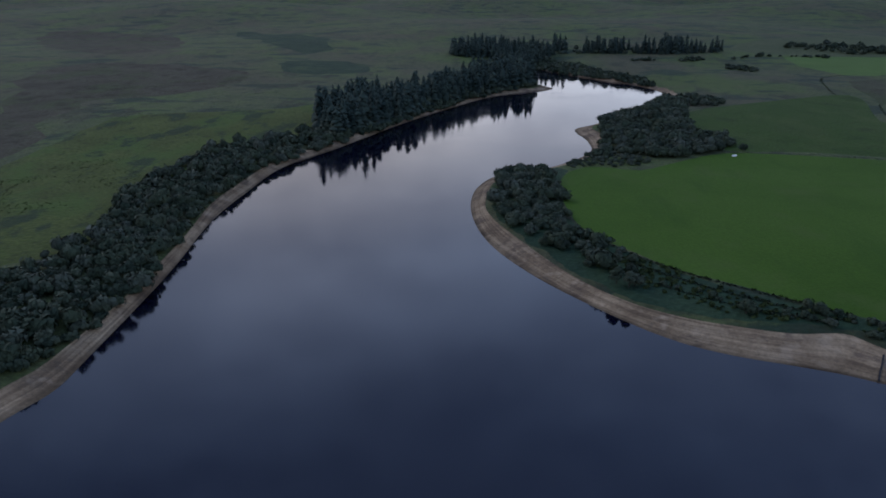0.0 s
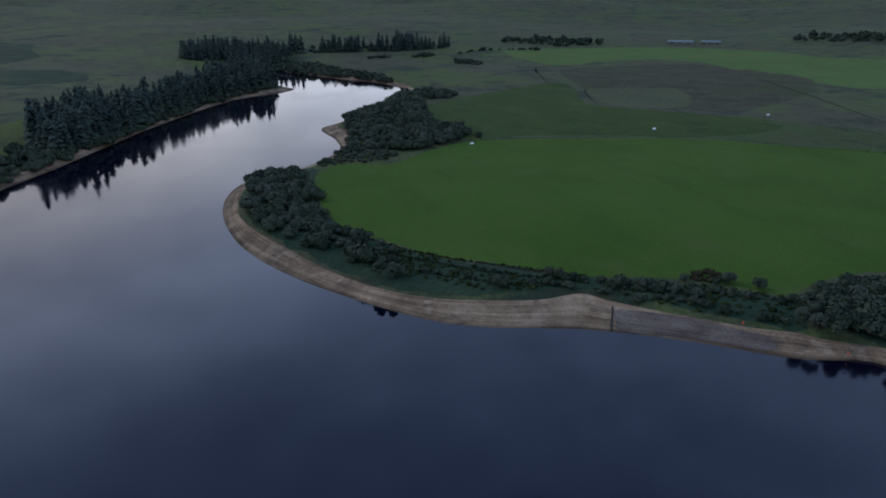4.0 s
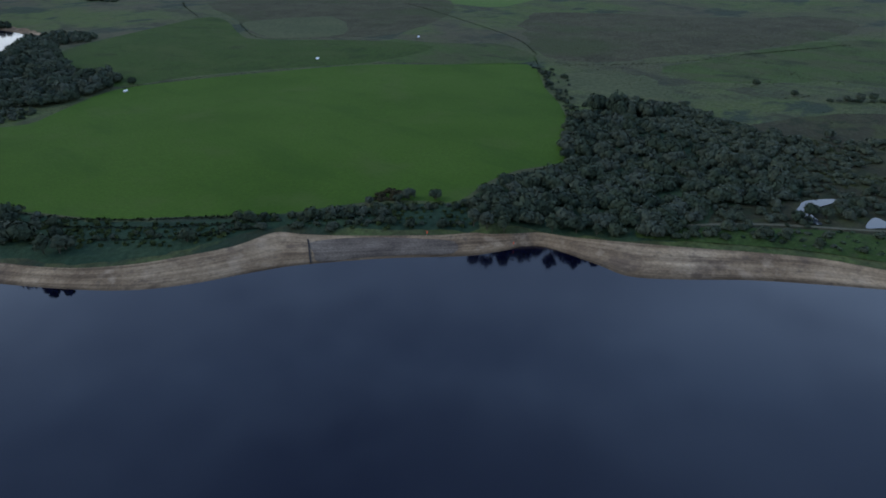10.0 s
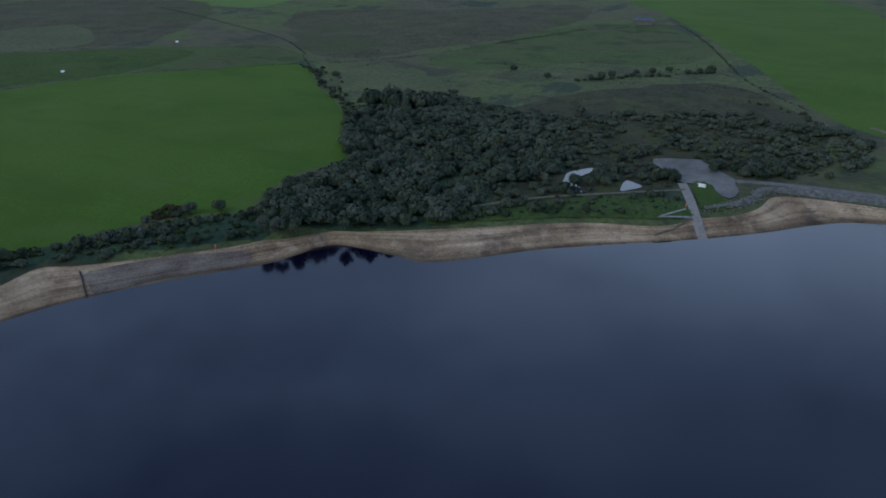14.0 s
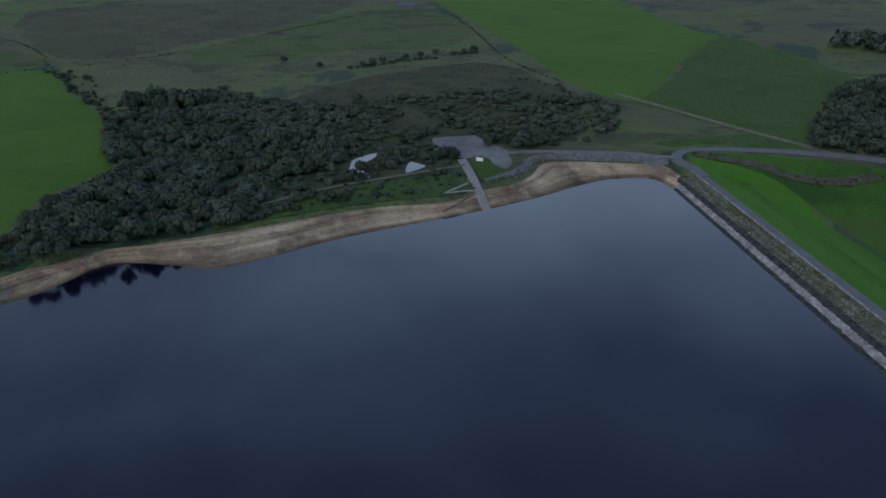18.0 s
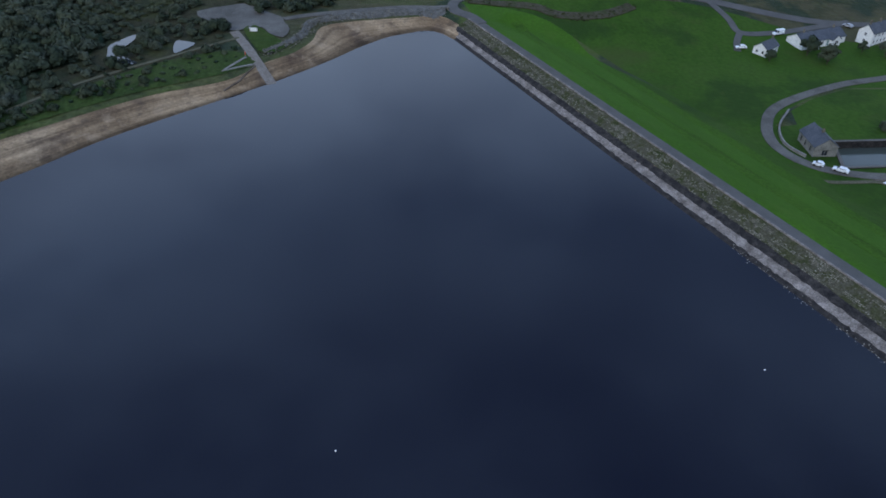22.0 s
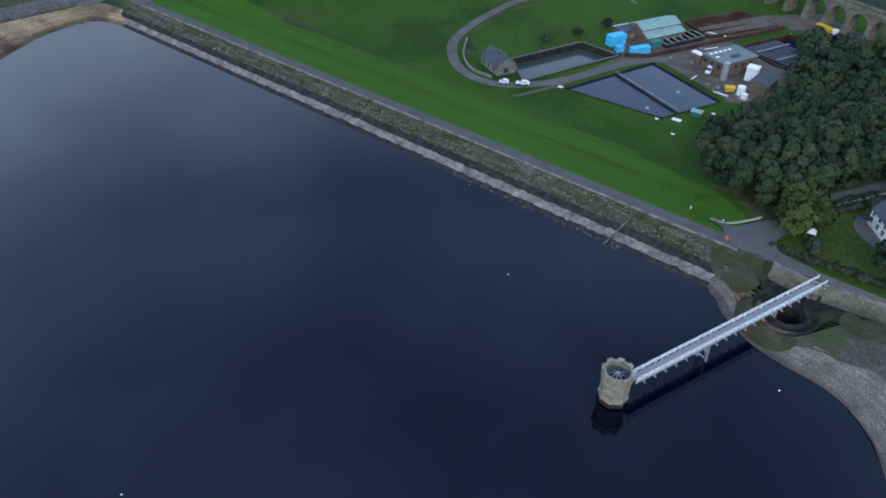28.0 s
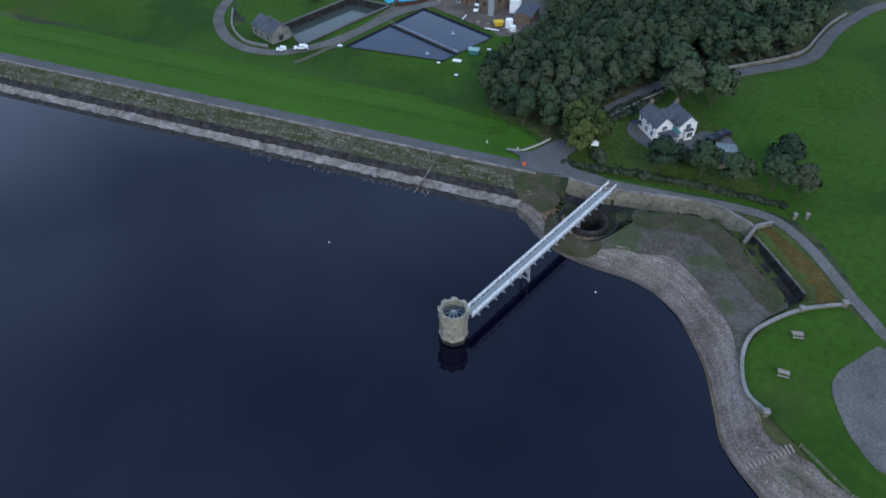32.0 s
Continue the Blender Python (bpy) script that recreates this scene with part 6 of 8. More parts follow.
low_wall("pit_wall", np.array([(BELL[0] + 5.9 * math.cos(a), BELL[1] + 5.9 * math.sin(a)) for a in np.linspace(-0.3, 3.7, 24)]), 0.4, 0.5, DARK_STONE, "curved stone wall round the overflow pit", cap=False)

sheet("shingle", [(53, -110.5), (44.6, -105.4), (38.6, -103.5), (32.3, -103.2), (24.2, -104.2), (18.6, -103.3), (13.6, -100.6), (9.3, -96.9), (3.9, -90.5), (-0.1, -83.2), (-3.6, -76.4), (-9, -72.1), (-14, -69.6), (-30, -65), (-60, -58), (-62, -68), (-30, -76.5), (-14, -79), (-8, -80.5), (-4, -87), (-1, -95), (4, -101), (8, -105), (13, -108.6), (18.5, -111), (24, -109.6), (30, -109), (35, -106.6), (40, -105.6), (44.5, -108.4), (48.5, -112.4), (52, -115)], 0.26, SCREE, "grey bare shingle shore below the spillway", "shore", grid=2.0)
sheet("weedy_bank", [(57, -116.0), (55.4, -119.4), (51, -121.6), (46.5, -122.6), (45.6, -119.4), (45.0, -113.6), (47.6, -111.6), (50.6, -112.6), (54, -113.2)], 0.36, WEEDS, "brown weedy bank of stone at the dam's end", "bank", grid=2.0)
sheet("mud_flat", [(35, -106.2), (29, -108.6), (23.4, -109.2), (18.5, -110.8), (12.8, -108), (8.2, -104.4), (3.5, -100), (0, -94), (-0.6, -99), (-1.2, -103.5), (-4, -108.5), (-1.5, -110.4), (3, -114.6), (7.5, -118.8), (12, -122), (16.5, -122.8), (21.5, -121.6), (26.5, -119.4), (29, -115.5), (31.5, -110.5)], 0.32, MUD, "mossy silt flat with patches of green weed", "shore", grid=2.0)
sheet("weedy_bank", [(29, -120.4), (22, -122.8), (16.5, -124.2), (11, -122.5), (6.2, -117.9), (1.4, -113.3), (-3.4, -109), (-2, -105.6), (3, -108.8), (8, -113.2), (12.6, -117.2), (17, -118.4), (22, -117.2), (27, -115.4), (29.6, -117)], 0.42, WEEDS, "brown weedy bank beside the overflow channel", "bank", grid=2.0)
sheet("lawn", [(-12, -113.5), (-6.4, -108.5), (-2, -102), (-0.6, -97.5), (-1.2, -92.6), (-3.6, -87.2), (-7, -84.2), (-12.6, -80.6), (-21, -76.6), (-38, -78), (-60, -85), (-60, -104), (-36, -99), (-20, -109)], 0.34, FIELD, "mown green picnic lawn above the shore", "lawn", grid=1.6)
sheet("car_park", [(-21.5, -107.5), (-16.8, -102.3), (-14.2, -95.4), (-16.4, -89.1), (-20.5, -84.1), (-26, -81.8), (-45, -84), (-50, -98), (-36, -97.5)], 0.44, GRAVEL, "pale gravel car park beside the picnic lawn", "car park", grid=2.5)
sheet("bracken_slope", [(6.4, -126.4), (4.6, -129.0), (-1.7, -125.2), (-7.4, -120.8), (-11.4, -114.6), (-8.0, -112.2), (-5.4, -115.4), (-1.0, -119.7), (3.4, -123.8)], 0.15, BRACKEN, "tawny uncut grass slope above the channel", "grass", grid=2.0, n=2)
sheet("garden", [(51, -137), (49.5, -128.6), (38, -128.4), (24, -131.8), (13, -135), (9, -142), (16, -152), (22, -158), (28, -162), (42, -162), (47, -150)], 0.14, GARDEN, "garden lawn of the white house", "lawn", grid=3.0, n=2)
sheet("drive", [(33, -142.2), (28, -143.8), (24, -146), (19.5, -147), (18, -152), (22, -158), (28, -156), (30, -151), (38.5, -149.5), (43.5, -152), (43.2, -147), (39, -143.5)], 0.22, TARMAC, "grey paved terrace and drive round the house", "drive", grid=2.0, n=2)
cw = low_wall("stone_wall", spline([(-12.2, -113.9), (-6.2, -108.7), (-1.5, -101.9), (-0.1, -97.8), (-0.7, -92.8), (-3.2, -87.1), (-6.6, -84.3)], False, 6), 0.5, 0.75, STONE, "low curved stone wall round the picnic lawn")
for x, y in ((-6.2, -108.7), (-12.4, -114.2), (-6.8, -84.0)):
    z = level_of((x, y))
    t = thing("wall_pier", "square pale stone pier at the wall's end", "pier", pose(x, y, z, 0, 0, 30), "piers of the low wall")
    block("shaft", -0.45, 0.45, -0.45, 0.45, -0.3, 1.15, STONE, t, bevel=0.03)
    block("cap", -0.55, 0.55, -0.55, 0.55, 1.15, 1.35, CONCRETE, t, bevel=0.05)
for x, y, a in ((1.2, -134.8, 20), (-0.9, -136.2, 20)):
    t = thing("gate_post", "squat stone gate post beside the lane", "post", pose(x, y, level_of((x, y)), 0, 0, a), "gate posts")
    block("shaft", -0.35, 0.35, -0.35, 0.35, -0.3, 1.3, STONE, t, bevel=0.04)
    block("cap", -0.42, 0.42, -0.42, 0.42, 1.3, 1.5, CONCRETE, t, bevel=0.05)
low_wall("stone_wall", np.array([(8.0, -124.8), (6.9, -127.4), (4.6, -130.2)]), 0.45, 0.9, STONE, "short pale stone wall stepping up to the lane")

# picnic tables
def picnic_table(x, y, a, label):
    t = thing("picnic_table", label, "table", pose(x, y, level_of((x, y)) + 0.33, 0, 0, a), "picnic tables")
    for i in range(4):
        block("tabletop_board", -0.95, 0.95, -0.38 + i * 0.195, -0.20 + i * 0.195, 0.70, 0.75, TIMBER, t, bevel=0.006)
    for s in (-1, 1):
        block("bench_board", -0.95, 0.95, s * 0.70 - 0.14, s * 0.70 + 0.14, 0.42, 0.47, TIMBER, t, bevel=0.006)
        bm = bmesh.new()
        for k in (-1, 1):
            beam(bm, (s * 0.65, k * 0.72, 0.0), (s * 0.65, k * 0.2, 0.72), 0.07, 0.09)
        beam(bm, (s * 0.65, -0.8, 0.38), (s * 0.65, 0.8, 0.38), 0.07, 0.09)
        part("leg_frame", bm, TIMBER, t)


picnic_table(-7.1, -92.8, 12, "weathered grey timber picnic table on the lawn")
picnic_table(-7.0, -102.2, 25, "weathered grey timber picnic table near the channel wall")

# timber steps down the shingle and a post-and-wire fence
a, b2 = np.array([-7.0, -75.2]), np.array([-11.9, -79.9])
t = thing("shore_steps", "worn timber steps crossing the shingle bank", "steps")
for i in range(12):
    c = a + (b2 - a) * i / 11
    z = max(level_of(tuple(c)), 0.2)
    bm = bmesh.new()
    box(bm, -0.14, 0.14, -0.75, 0.75, -0.2, 0.26, 0.02)
    bmesh.ops.transform(bm, matrix=pose(c[0], c[1], z, 0, 0, 43), verts=bm.verts)
    part("tread", bm, TIMBER, t)
fence = thing("wire_fence", "thin post and wire fence beside the lawn", "fence")
fl = dense([(-12.8, -80.6), (-21.2, -76.4), (-34, -76)], 2.6)
fz = height(fl)
for (x, y), z in zip(fl, fz):
    bm = bmesh.new()
    beam(bm, (x, y, z - 0.3), (x, y, z + 1.05), 0.11)
    part("post", bm, TIMBER, fence)
for h in (0.5, 0.95):
    bm = bmesh.new()
    for i in range(len(fl) - 1):
        beam(bm, (*fl[i], fz[i] + h), (*fl[i + 1], fz[i + 1] + h), 0.05)
    part("rail", bm, TIMBER, fence)


# ---- houses ----
def gabled(t, x0, x1, y0, y1, eaves, ridge, wall, roof, z0=-0.6, over=0.3, thick=0.16):
    """A block with a ridge along x: walls with gables, two roof slopes, ridge tiles."""
    ym = (y0 + y1) / 2
    bm = bmesh.new()
    pf = [(y0, z0), (y1, z0), (y1, eaves), (ym, ridge), (y0, eaves)]
    e = [[bm.verts.new((x, y, z)) for y, z in pf] for x in (x0, x1)]
    bm.faces.new(e[0][::-1])
    bm.faces.new(e[1])
    for i in range(5):
        if i not in (2, 3):
            bm.faces.new((e[0][i], e[0][(i + 1) % 5], e[1][(i + 1) % 5], e[1][i]))
    bmesh.ops.recalc_face_normals(bm, faces=bm.faces)
    part("wall", bm, wall, t)
    k = (ridge - eaves) / (ym - y0)
    for s, ye in ((-1, y0 - over), (1, y1 + over)):
        bm = bmesh.new()
        lo = eaves - over * k
        vs = [bm.verts.new(p) for p in ((x0 - over, ye, lo), (x1 + over, ye, lo), (x1 + over, ym, ridge), (x0 - over, ym, ridge),
                                        (x0 - over, ye, lo + thick), (x1 + over, ye, lo + thick), (x1 + over, ym, ridge + thick), (x0 - over, ym, ridge + thick))]
        for q in ((3, 2, 1, 0), (4, 5, 6, 7), (0, 1, 5, 4), (1, 2, 6, 5), (2, 3, 7, 6), (3, 0, 4, 7)):
            bm.faces.new([vs[i] for i in q])
        bmesh.ops.recalc_face_normals(bm, faces=bm.faces)
        part("roof", bm, roof, t)
    bm = bmesh.new()
    beam(bm, (x0 - over, ym, ridge + thick), (x1 + over, ym, ridge + thick), 0.25, 0.14)
    part("ridge", bm, roof, t)


def window(t, x, y, z, w, h, face, frame_mat=None):
    """A window on a wall: face is the way it looks, as x+ x- y+ y-."""
    s = 1 if face[1] == "+" else -1
    o = part("window", bmesh.new(), GLASS, t)
    bm = bmesh.new()
    fr = bmesh.new()
    if face[0] == "y":
        box(bm, x - w / 2, x + w / 2, min(y, y + s * 0.03), max(y, y + s * 0.03), z, z + h)
        for a, b2, c, d2 in ((x - w / 2 - 0.06, x - w / 2, z, z + h), (x + w / 2, x + w / 2 + 0.06, z, z + h), (x - w / 2 - 0.1, x + w / 2 + 0.1, z - 0.12, z), (x - 0.03, x + 0.03, z, z + h)):
            box(fr, a, b2, min(y, y + s * 0.07), max(y, y + s * 0.07), c, d2)
    else:
        box(bm, min(x, x + s * 0.03), max(x, x + s * 0.03), y - w / 2, y + w / 2, z, z + h)
        for a, b2, c, d2 in ((y - w / 2 - 0.06, y - w / 2, z, z + h), (y + w / 2, y + w / 2 + 0.06, z, z + h), (y - w / 2 - 0.1, y + w / 2 + 0.1, z - 0.12, z), (y - 0.03, y + 0.03, z, z + h)):
            box(fr, min(x, x + s * 0.07), max(x, x + s * 0.07), a, b2, c, d2)
    bm.to_mesh(o.data)
    bm.free()
    part("frame", fr, frame_mat or WHITE, o)
    return o


def door(t, x, y, w, h, face, mat):
    s = 1 if face[1] == "+" else -1
    bm = bmesh.new()
    if face[0] == "y":
        box(bm, x - w / 2, x + w / 2, min(y, y + s * 0.05), max(y, y + s * 0.05), 0, h)
    else:
        box(bm, min(x, x + s * 0.05), max(x, x + s * 0.05), y - w / 2, y + w / 2, 0, h)
    return part("door", bm, mat, t)


def chimney(t, x, y, z0, z1):
    c = block("chimney", x - 0.4, x + 0.4, y - 0.3, y + 0.3, z0, z1, STONE, t, bevel=0.03)
    for k in (-0.18, 0.18):
        bm = bmesh.new()
        bmesh.ops.create_cone(bm, segments=8, radius1=0.13, radius2=0.1, depth=0.45, cap_ends=True, matrix=Matrix.Translation((x + k, y, z1 + 0.22)))
        part("pot", bm, BRICKWORK, c)


# the white house: gabled wings to the front and side, a glazed porch between them
h_at = (36.3, -152.2)
h = thing("white_house", "white rendered house with grey slate gables in a garden", "house", pose(*h_at, level_of(h_at) + 0.15, 0, 0, 53))
gabled(h, -3.0, 2.8, -2.2, 2.4, 3.9, 5.6, RENDERED, SLATE)


def add_wing(x, y, turn, l0, l1, half, eaves, ridge, text):
    w = new("wing")
    w["label"] = text
    w.parent = h
    w.matrix_basis = pose(x, y, 0, 0, 0, turn)
    gabled(w, l0, l1, -half, half, eaves, ridge, RENDERED, SLATE)


add_wing(2.8, 0, 90, -2.8, 4.4, 2.2, 4.0, 6.1, "long gabled side wing")
add_wing(-3.1, 0, 90, -1.2, 5.4, 2.4, 3.9, 5.9, "front gabled wing")
for x, yy in ((2.8, 4.4), (-3.1, 5.4)):
    window(h, x, yy, 0.8, 1.7, 1.3, "y+")
    window(h, x, yy, 2.7, 1.2, 1.1, "y+")
for x in (-0.3,):
    window(h, x, 2.4, 2.7, 0.8, 0.9, "y+")
for y in (-1.8, 0.8, 3.0):
    window(h, 5.0, y, 0.9, 1.0, 1.3, "x+")
    window(h, 5.0, y, 2.6, 0.9, 1.0, "x+")
    if y > 0:
        window(h, -5.5, y, 0.9, 1.0, 1.3, "x-")
        window(h, -5.5, y, 2.6, 0.9, 1.0, "x-")
window(h, -0.7, 4.2, 2.7, 0.8, 1.0, "x+")
block("porch", -0.6, 0.58, 2.6, 6.2, -0.4, 2.4, RENDERED, h, "white glazed sun porch", bevel=0.03)
block("porch_roof", -0.68, 0.58, 2.6, 6.5, 2.4, 2.6, TEAL, h, "low dark glazed porch roof", bevel=0.03)
window(h, 0, 6.2, 0.8, 0.8, 1.3, "y+")
block("sun_room", 0.6, 4.4, 4.4, 7.4, -0.4, 2.4, RENDERED, h, "white glazed sun room", bevel=0.03)
block("sun_room_roof", 0.6, 4.6, 4.4, 7.6, 2.4, 2.6, SLATE, h, "low dark lean-to roof", bevel=0.03)
for x in (1.4, 2.6, 3.7):
    window(h, x, 7.4, 0.8, 0.9, 1.3, "y+")
block("bay", -4.2, -2.0, 5.4, 6.4, -0.4, 2.5, RENDERED, h, "white bay window", bevel=0.03)
block("bay_roof", -4.3, -1.9, 5.4, 6.5, 2.5, 2.66, SLATE, h, "low bay roof", bevel=0.03)
window(h, -3.1, 6.4, 0.8, 1.5, 1.3, "y+")
chimney(h, 2.8, -2.3, 5.6, 7.2)
chimney(h, -3.1, -0.7, 5.4, 7.0)
parasol = thing("garden_parasol", "closed dark parasol and chairs on the terrace", "parasol", pose(41.6, -148.4, level_of((41.6, -148.4)) + 0.22))
bm = bmesh.new()
bmesh.ops.create_cone(bm, segments=10, radius1=1.3, radius2=0.05, depth=0.6, cap_ends=True, matrix=Matrix.Translation((0, 0, 2.3)))
part("canopy", bm, CAR_DARK, parasol)
bm = bmesh.new()
beam(bm, (0, 0, 0), (0, 0, 2.4), 0.06)
part("pole", bm, TIMBER, parasol)

gazebo = thing("garden_tent", "small white pointed garden tent under the trees", "tent", pose(46.6, -135.9, level_of((46.6, -135.9)) + 0.1, 0, 0, 20))
bm = bmesh.new()
vs = [bm.verts.new(p) for p in ((-0.9, -0.9, 1.1), (0.9, -0.9, 1.1), (0.9, 0.9, 1.1), (-0.9, 0.9, 1.1), (0, 0, 2.1))]
for k in range(4):
    bm.faces.new((vs[k], vs[(k + 1) % 4], vs[4]))
part("canopy", bm, WHITE, gazebo)
for x in (-0.86, 0.86):
    for y in (-0.86, 0.86):
        bm = bmesh.new()
        beam(bm, (x, y, 0), (x, y, 1.12), 0.07)
        part("pole", bm, TIMBER, gazebo)

shed = thing("garden_shed", "low grey garden store with a pale blue-grey roof", "shed", pose(20.6, -149.2, level_of((20.6, -149.2)) + 0.2, 0, 0, 24))
gabled(shed, -2.4, 2.4, -1.5, 1.5, 2.0, 2.5, TIMBER, FELT, over=0.2)
door(shed, 0, 1.5, 1.0, 1.9, "y+", TEAL)
shed2 = thing("garden_shed", "flat-roofed grey lean-to beside the drive", "shed", pose(18.6, -145.2, level_of((18.6, -145.2)) + 0.2, 0, 0, 24))
gabled(shed2, -2.0, 2.0, -1.2, 1.2, 1.8, 2.1, TIMBER, SLATE, over=0.15)


def car(x, y, a, paint, label, long=4.4, tall=1.45, van=False, lift=0.3):
    t = thing("van" if van else "car", label, "van" if van else "car", pose(x, y, level_of((x, y)) + lift, 0, 0, a), "parked vehicles")
    w = 0.88
    l = long / 2
    if van:
        side = [(-l, 0.35), (l, 0.35), (l, 0.95), (l * 0.72, 1.15), (l * 0.45, tall), (-l, tall)]
    else:
        side = [(-l, 0.32), (l, 0.32), (l, 0.72), (l * 0.5, 0.88), (l * 0.18, tall), (-l * 0.55, tall), (-l * 0.92, 0.95), (-l, 0.85)]
    bm = bmesh.new()
    e = [[bm.verts.new((p, s * w * (0.86 if q > 1.0 else 1.0), q)) for p, q in side] for s in (-1, 1)]
    n = len(side)
    bm.faces.new(e[0])
    bm.faces.new(e[1][::-1])
    for i in range(n):
        bm.faces.new((e[0][i], e[1][i], e[1][(i + 1) % n], e[0][(i + 1) % n]))
    bmesh.ops.recalc_face_normals(bm, faces=bm.faces)
    bmesh.ops.bevel(bm, geom=list(bm.edges), offset=0.05, segments=1, affect="EDGES")
    part("body", bm, paint, t)
    x0, x1 = (l * 0.5, l * 0.7) if van else (l * 0.2, l * 0.46)
    bm = bmesh.new()
    za, zb = (tall - 0.06, 1.22) if van else (tall - 0.08, 0.94)
    vs = [bm.verts.new(p) for p in ((x0, -w * 0.78, za), (x0, w * 0.78, za), (x1, w * 0.85, zb), (x1, -w * 0.85, zb))]
    bm.faces.new(vs)
    r = bmesh.ops.extrude_face_region(bm, geom=bm.faces[:])
    bmesh.ops.translate(bm, vec=(0.07, 0, 0.05), verts=[q for q in r["geom"] if isinstance(q, bmesh.types.BMVert)])
    part("windscreen", bm, GLASS, t)
    for s in (-1, 1):
        bm = bmesh.new()
        box(bm, (l * 0.2 if van else -l * 0.6), (l * 0.5 if van else l * 0.22), s * w * 0.9 - 0.03, s * w * 0.9 + 0.03, 1.0, tall - 0.12)
        part("side_window", bm, GLASS, t)
    for p in (-l * 0.62, l * 0.62):
        for s in (-1, 1):
            bm = bmesh.new()
            bmesh.ops.create_cone(bm, segments=14, radius1=0.32, radius2=0.32, depth=0.22, cap_ends=True, matrix=Matrix.Translation((p, s * 0.8, 0.32)) @ Matrix.Rotation(math.pi / 2, 4, "X"))
            part("wheel", bm, BLACK, t)
    return t


car(24.3, -153.6, 60, CAR_DARK, "dark parked car on the drive")
car(23.0, -156.8, 60, CAR_DARK, "black parked car behind another")
car(158.2, -156.6, 40, CAR_WHITE, "white car parked by the works road", 4.6)
car(162.8, -152.2, 40, CAR_WHITE, "small white parked car on the verge", 3.2)
car(252.6, -178.8, 80, CAR_WHITE, "white car parked outside the cottage")
car(264.0, -236.5, 20, CAR_GREY, "grey car parked behind the white terrace")
car(262.0, -201.5, 100, CAR_WHITE, "white van parked beside the bungalow", 5.2, 2.2, True)
car(125.6, -214.2, 110, CAR_WHITE, "white van standing in the works yard", 5.0, 2.1, True)

# the white terrace across the valley
c = (248.6, -187.4)
h = thing("cottage", "small white cottage with a grey slate roof", "house", pose(*c, level_of(c), 0, 0, -62))
gabled(h, -4.4, 4.4, -3, 3, 2.9, 5.0, RENDERED, SLATE)
for x in (-2.6, 0, 2.6):
    window(h, x, -3, 0.9, 1.0, 1.1, "y-")
for y in (-1.3, 1.3):
    window(h, -4.4, y, 0.9, 0.9, 1.1, "x-")
chimney(h, 3.6, 0, 4.5, 6.1)
c = (254.5, -214.5)
h = thing("bungalow", "long white bungalow with a wide slate roof", "house", pose(*c, level_of(c), 0, 0, -80))
gabled(h, -11.5, 11.5, -4.5, 4.5, 2.7, 5.2, RENDERED, SLATE)
for x in range(-10, 11, 3):
    window(h, x, -4.5, 0.9, 1.2, 1.1, "y-")
door(h, 2.0, -4.5, 1.0, 2.1, "y-", TEAL)
for x in (-6, 5):
    w2 = tagged(new("wing"), "front gabled bay")
    w2.parent = h
    w2.matrix_basis = pose(x, -3.6, 0, 0, 0, 90)
    gabled(w2, -2.6, 1.4, -2.2, 2.2, 2.6, 4.2, RENDERED, SLATE)
    window(h, x, -6.2, 0.8, 1.6, 1.2, "y-")
chimney(h, -8, 0, 4.8, 6.3)
chimney(h, 8, 0, 4.8, 6.3)
c = (250.5, -239.5)
h = thing("white_house", "two-storey white house with chimneys and many windows", "house", pose(*c, level_of(c), 0, 0, -72))
gabled(h, -7.5, 7.5, -3.4, 3.4, 5.0, 7.8, RENDERED, SLATE)
for x in np.arange(-6, 6.1, 2.4):
    for z in (0.8, 3.3):
        window(h, float(x), -3.4, z, 0.9, 1.2, "y-")
for z in (0.8, 3.3):
    window(h, -7.5, 0, z, 1.0, 1.2, "x-")
for x in (-6.6, 0, 6.6):
    chimney(h, x, 0, 7.2, 9.2)
ribbon("lane", dense(spline([(300, -180), (277, -185), (265, -185.3), (263.5, -200), (266, -220), (268, -240)], False, 5), 4), 1.6, 1.6, 0.28, TARMAC, label="grey lane behind the white terrace", category="road")
ribbon("lane", dense(spline([(265, -185.3), (258, -180), (251, -176.5)], False, 5), 4), 1.4, 1.4, 0.28, TARMAC, label="short grey drive to the cottage", category="road")

# ---- the waterworks ----
c = (173.6, -159.0)
VALVE_STONE = material("grey_weathered_masonry", [(0.13, 0.128, 0.115), (0.20, 0.195, 0.175), (0.25, 0.245, 0.225)], 1.6, 0.25, bump=0.5)
h = thing("valve_house", "grey stone valve house with a slate gable roof", "house", pose(*c, level_of(c), 0, 0, -12))
gabled(h, -6.0, 5.4, -3.7, 3.7, 3.4, 6.0, VALVE_STONE, SLATE)
window(h, -6.0, 0.2, 0.5, 1.7, 1.7, "x-", VALVE_STONE)
for x in (-3.6, 0.2, 3.4):
    window(h, x, 3.7, 0.9, 0.9, 1.6, "y+", VALVE_STONE)
chimney(h, -1.2, 0.0, 5.4, 7.0)


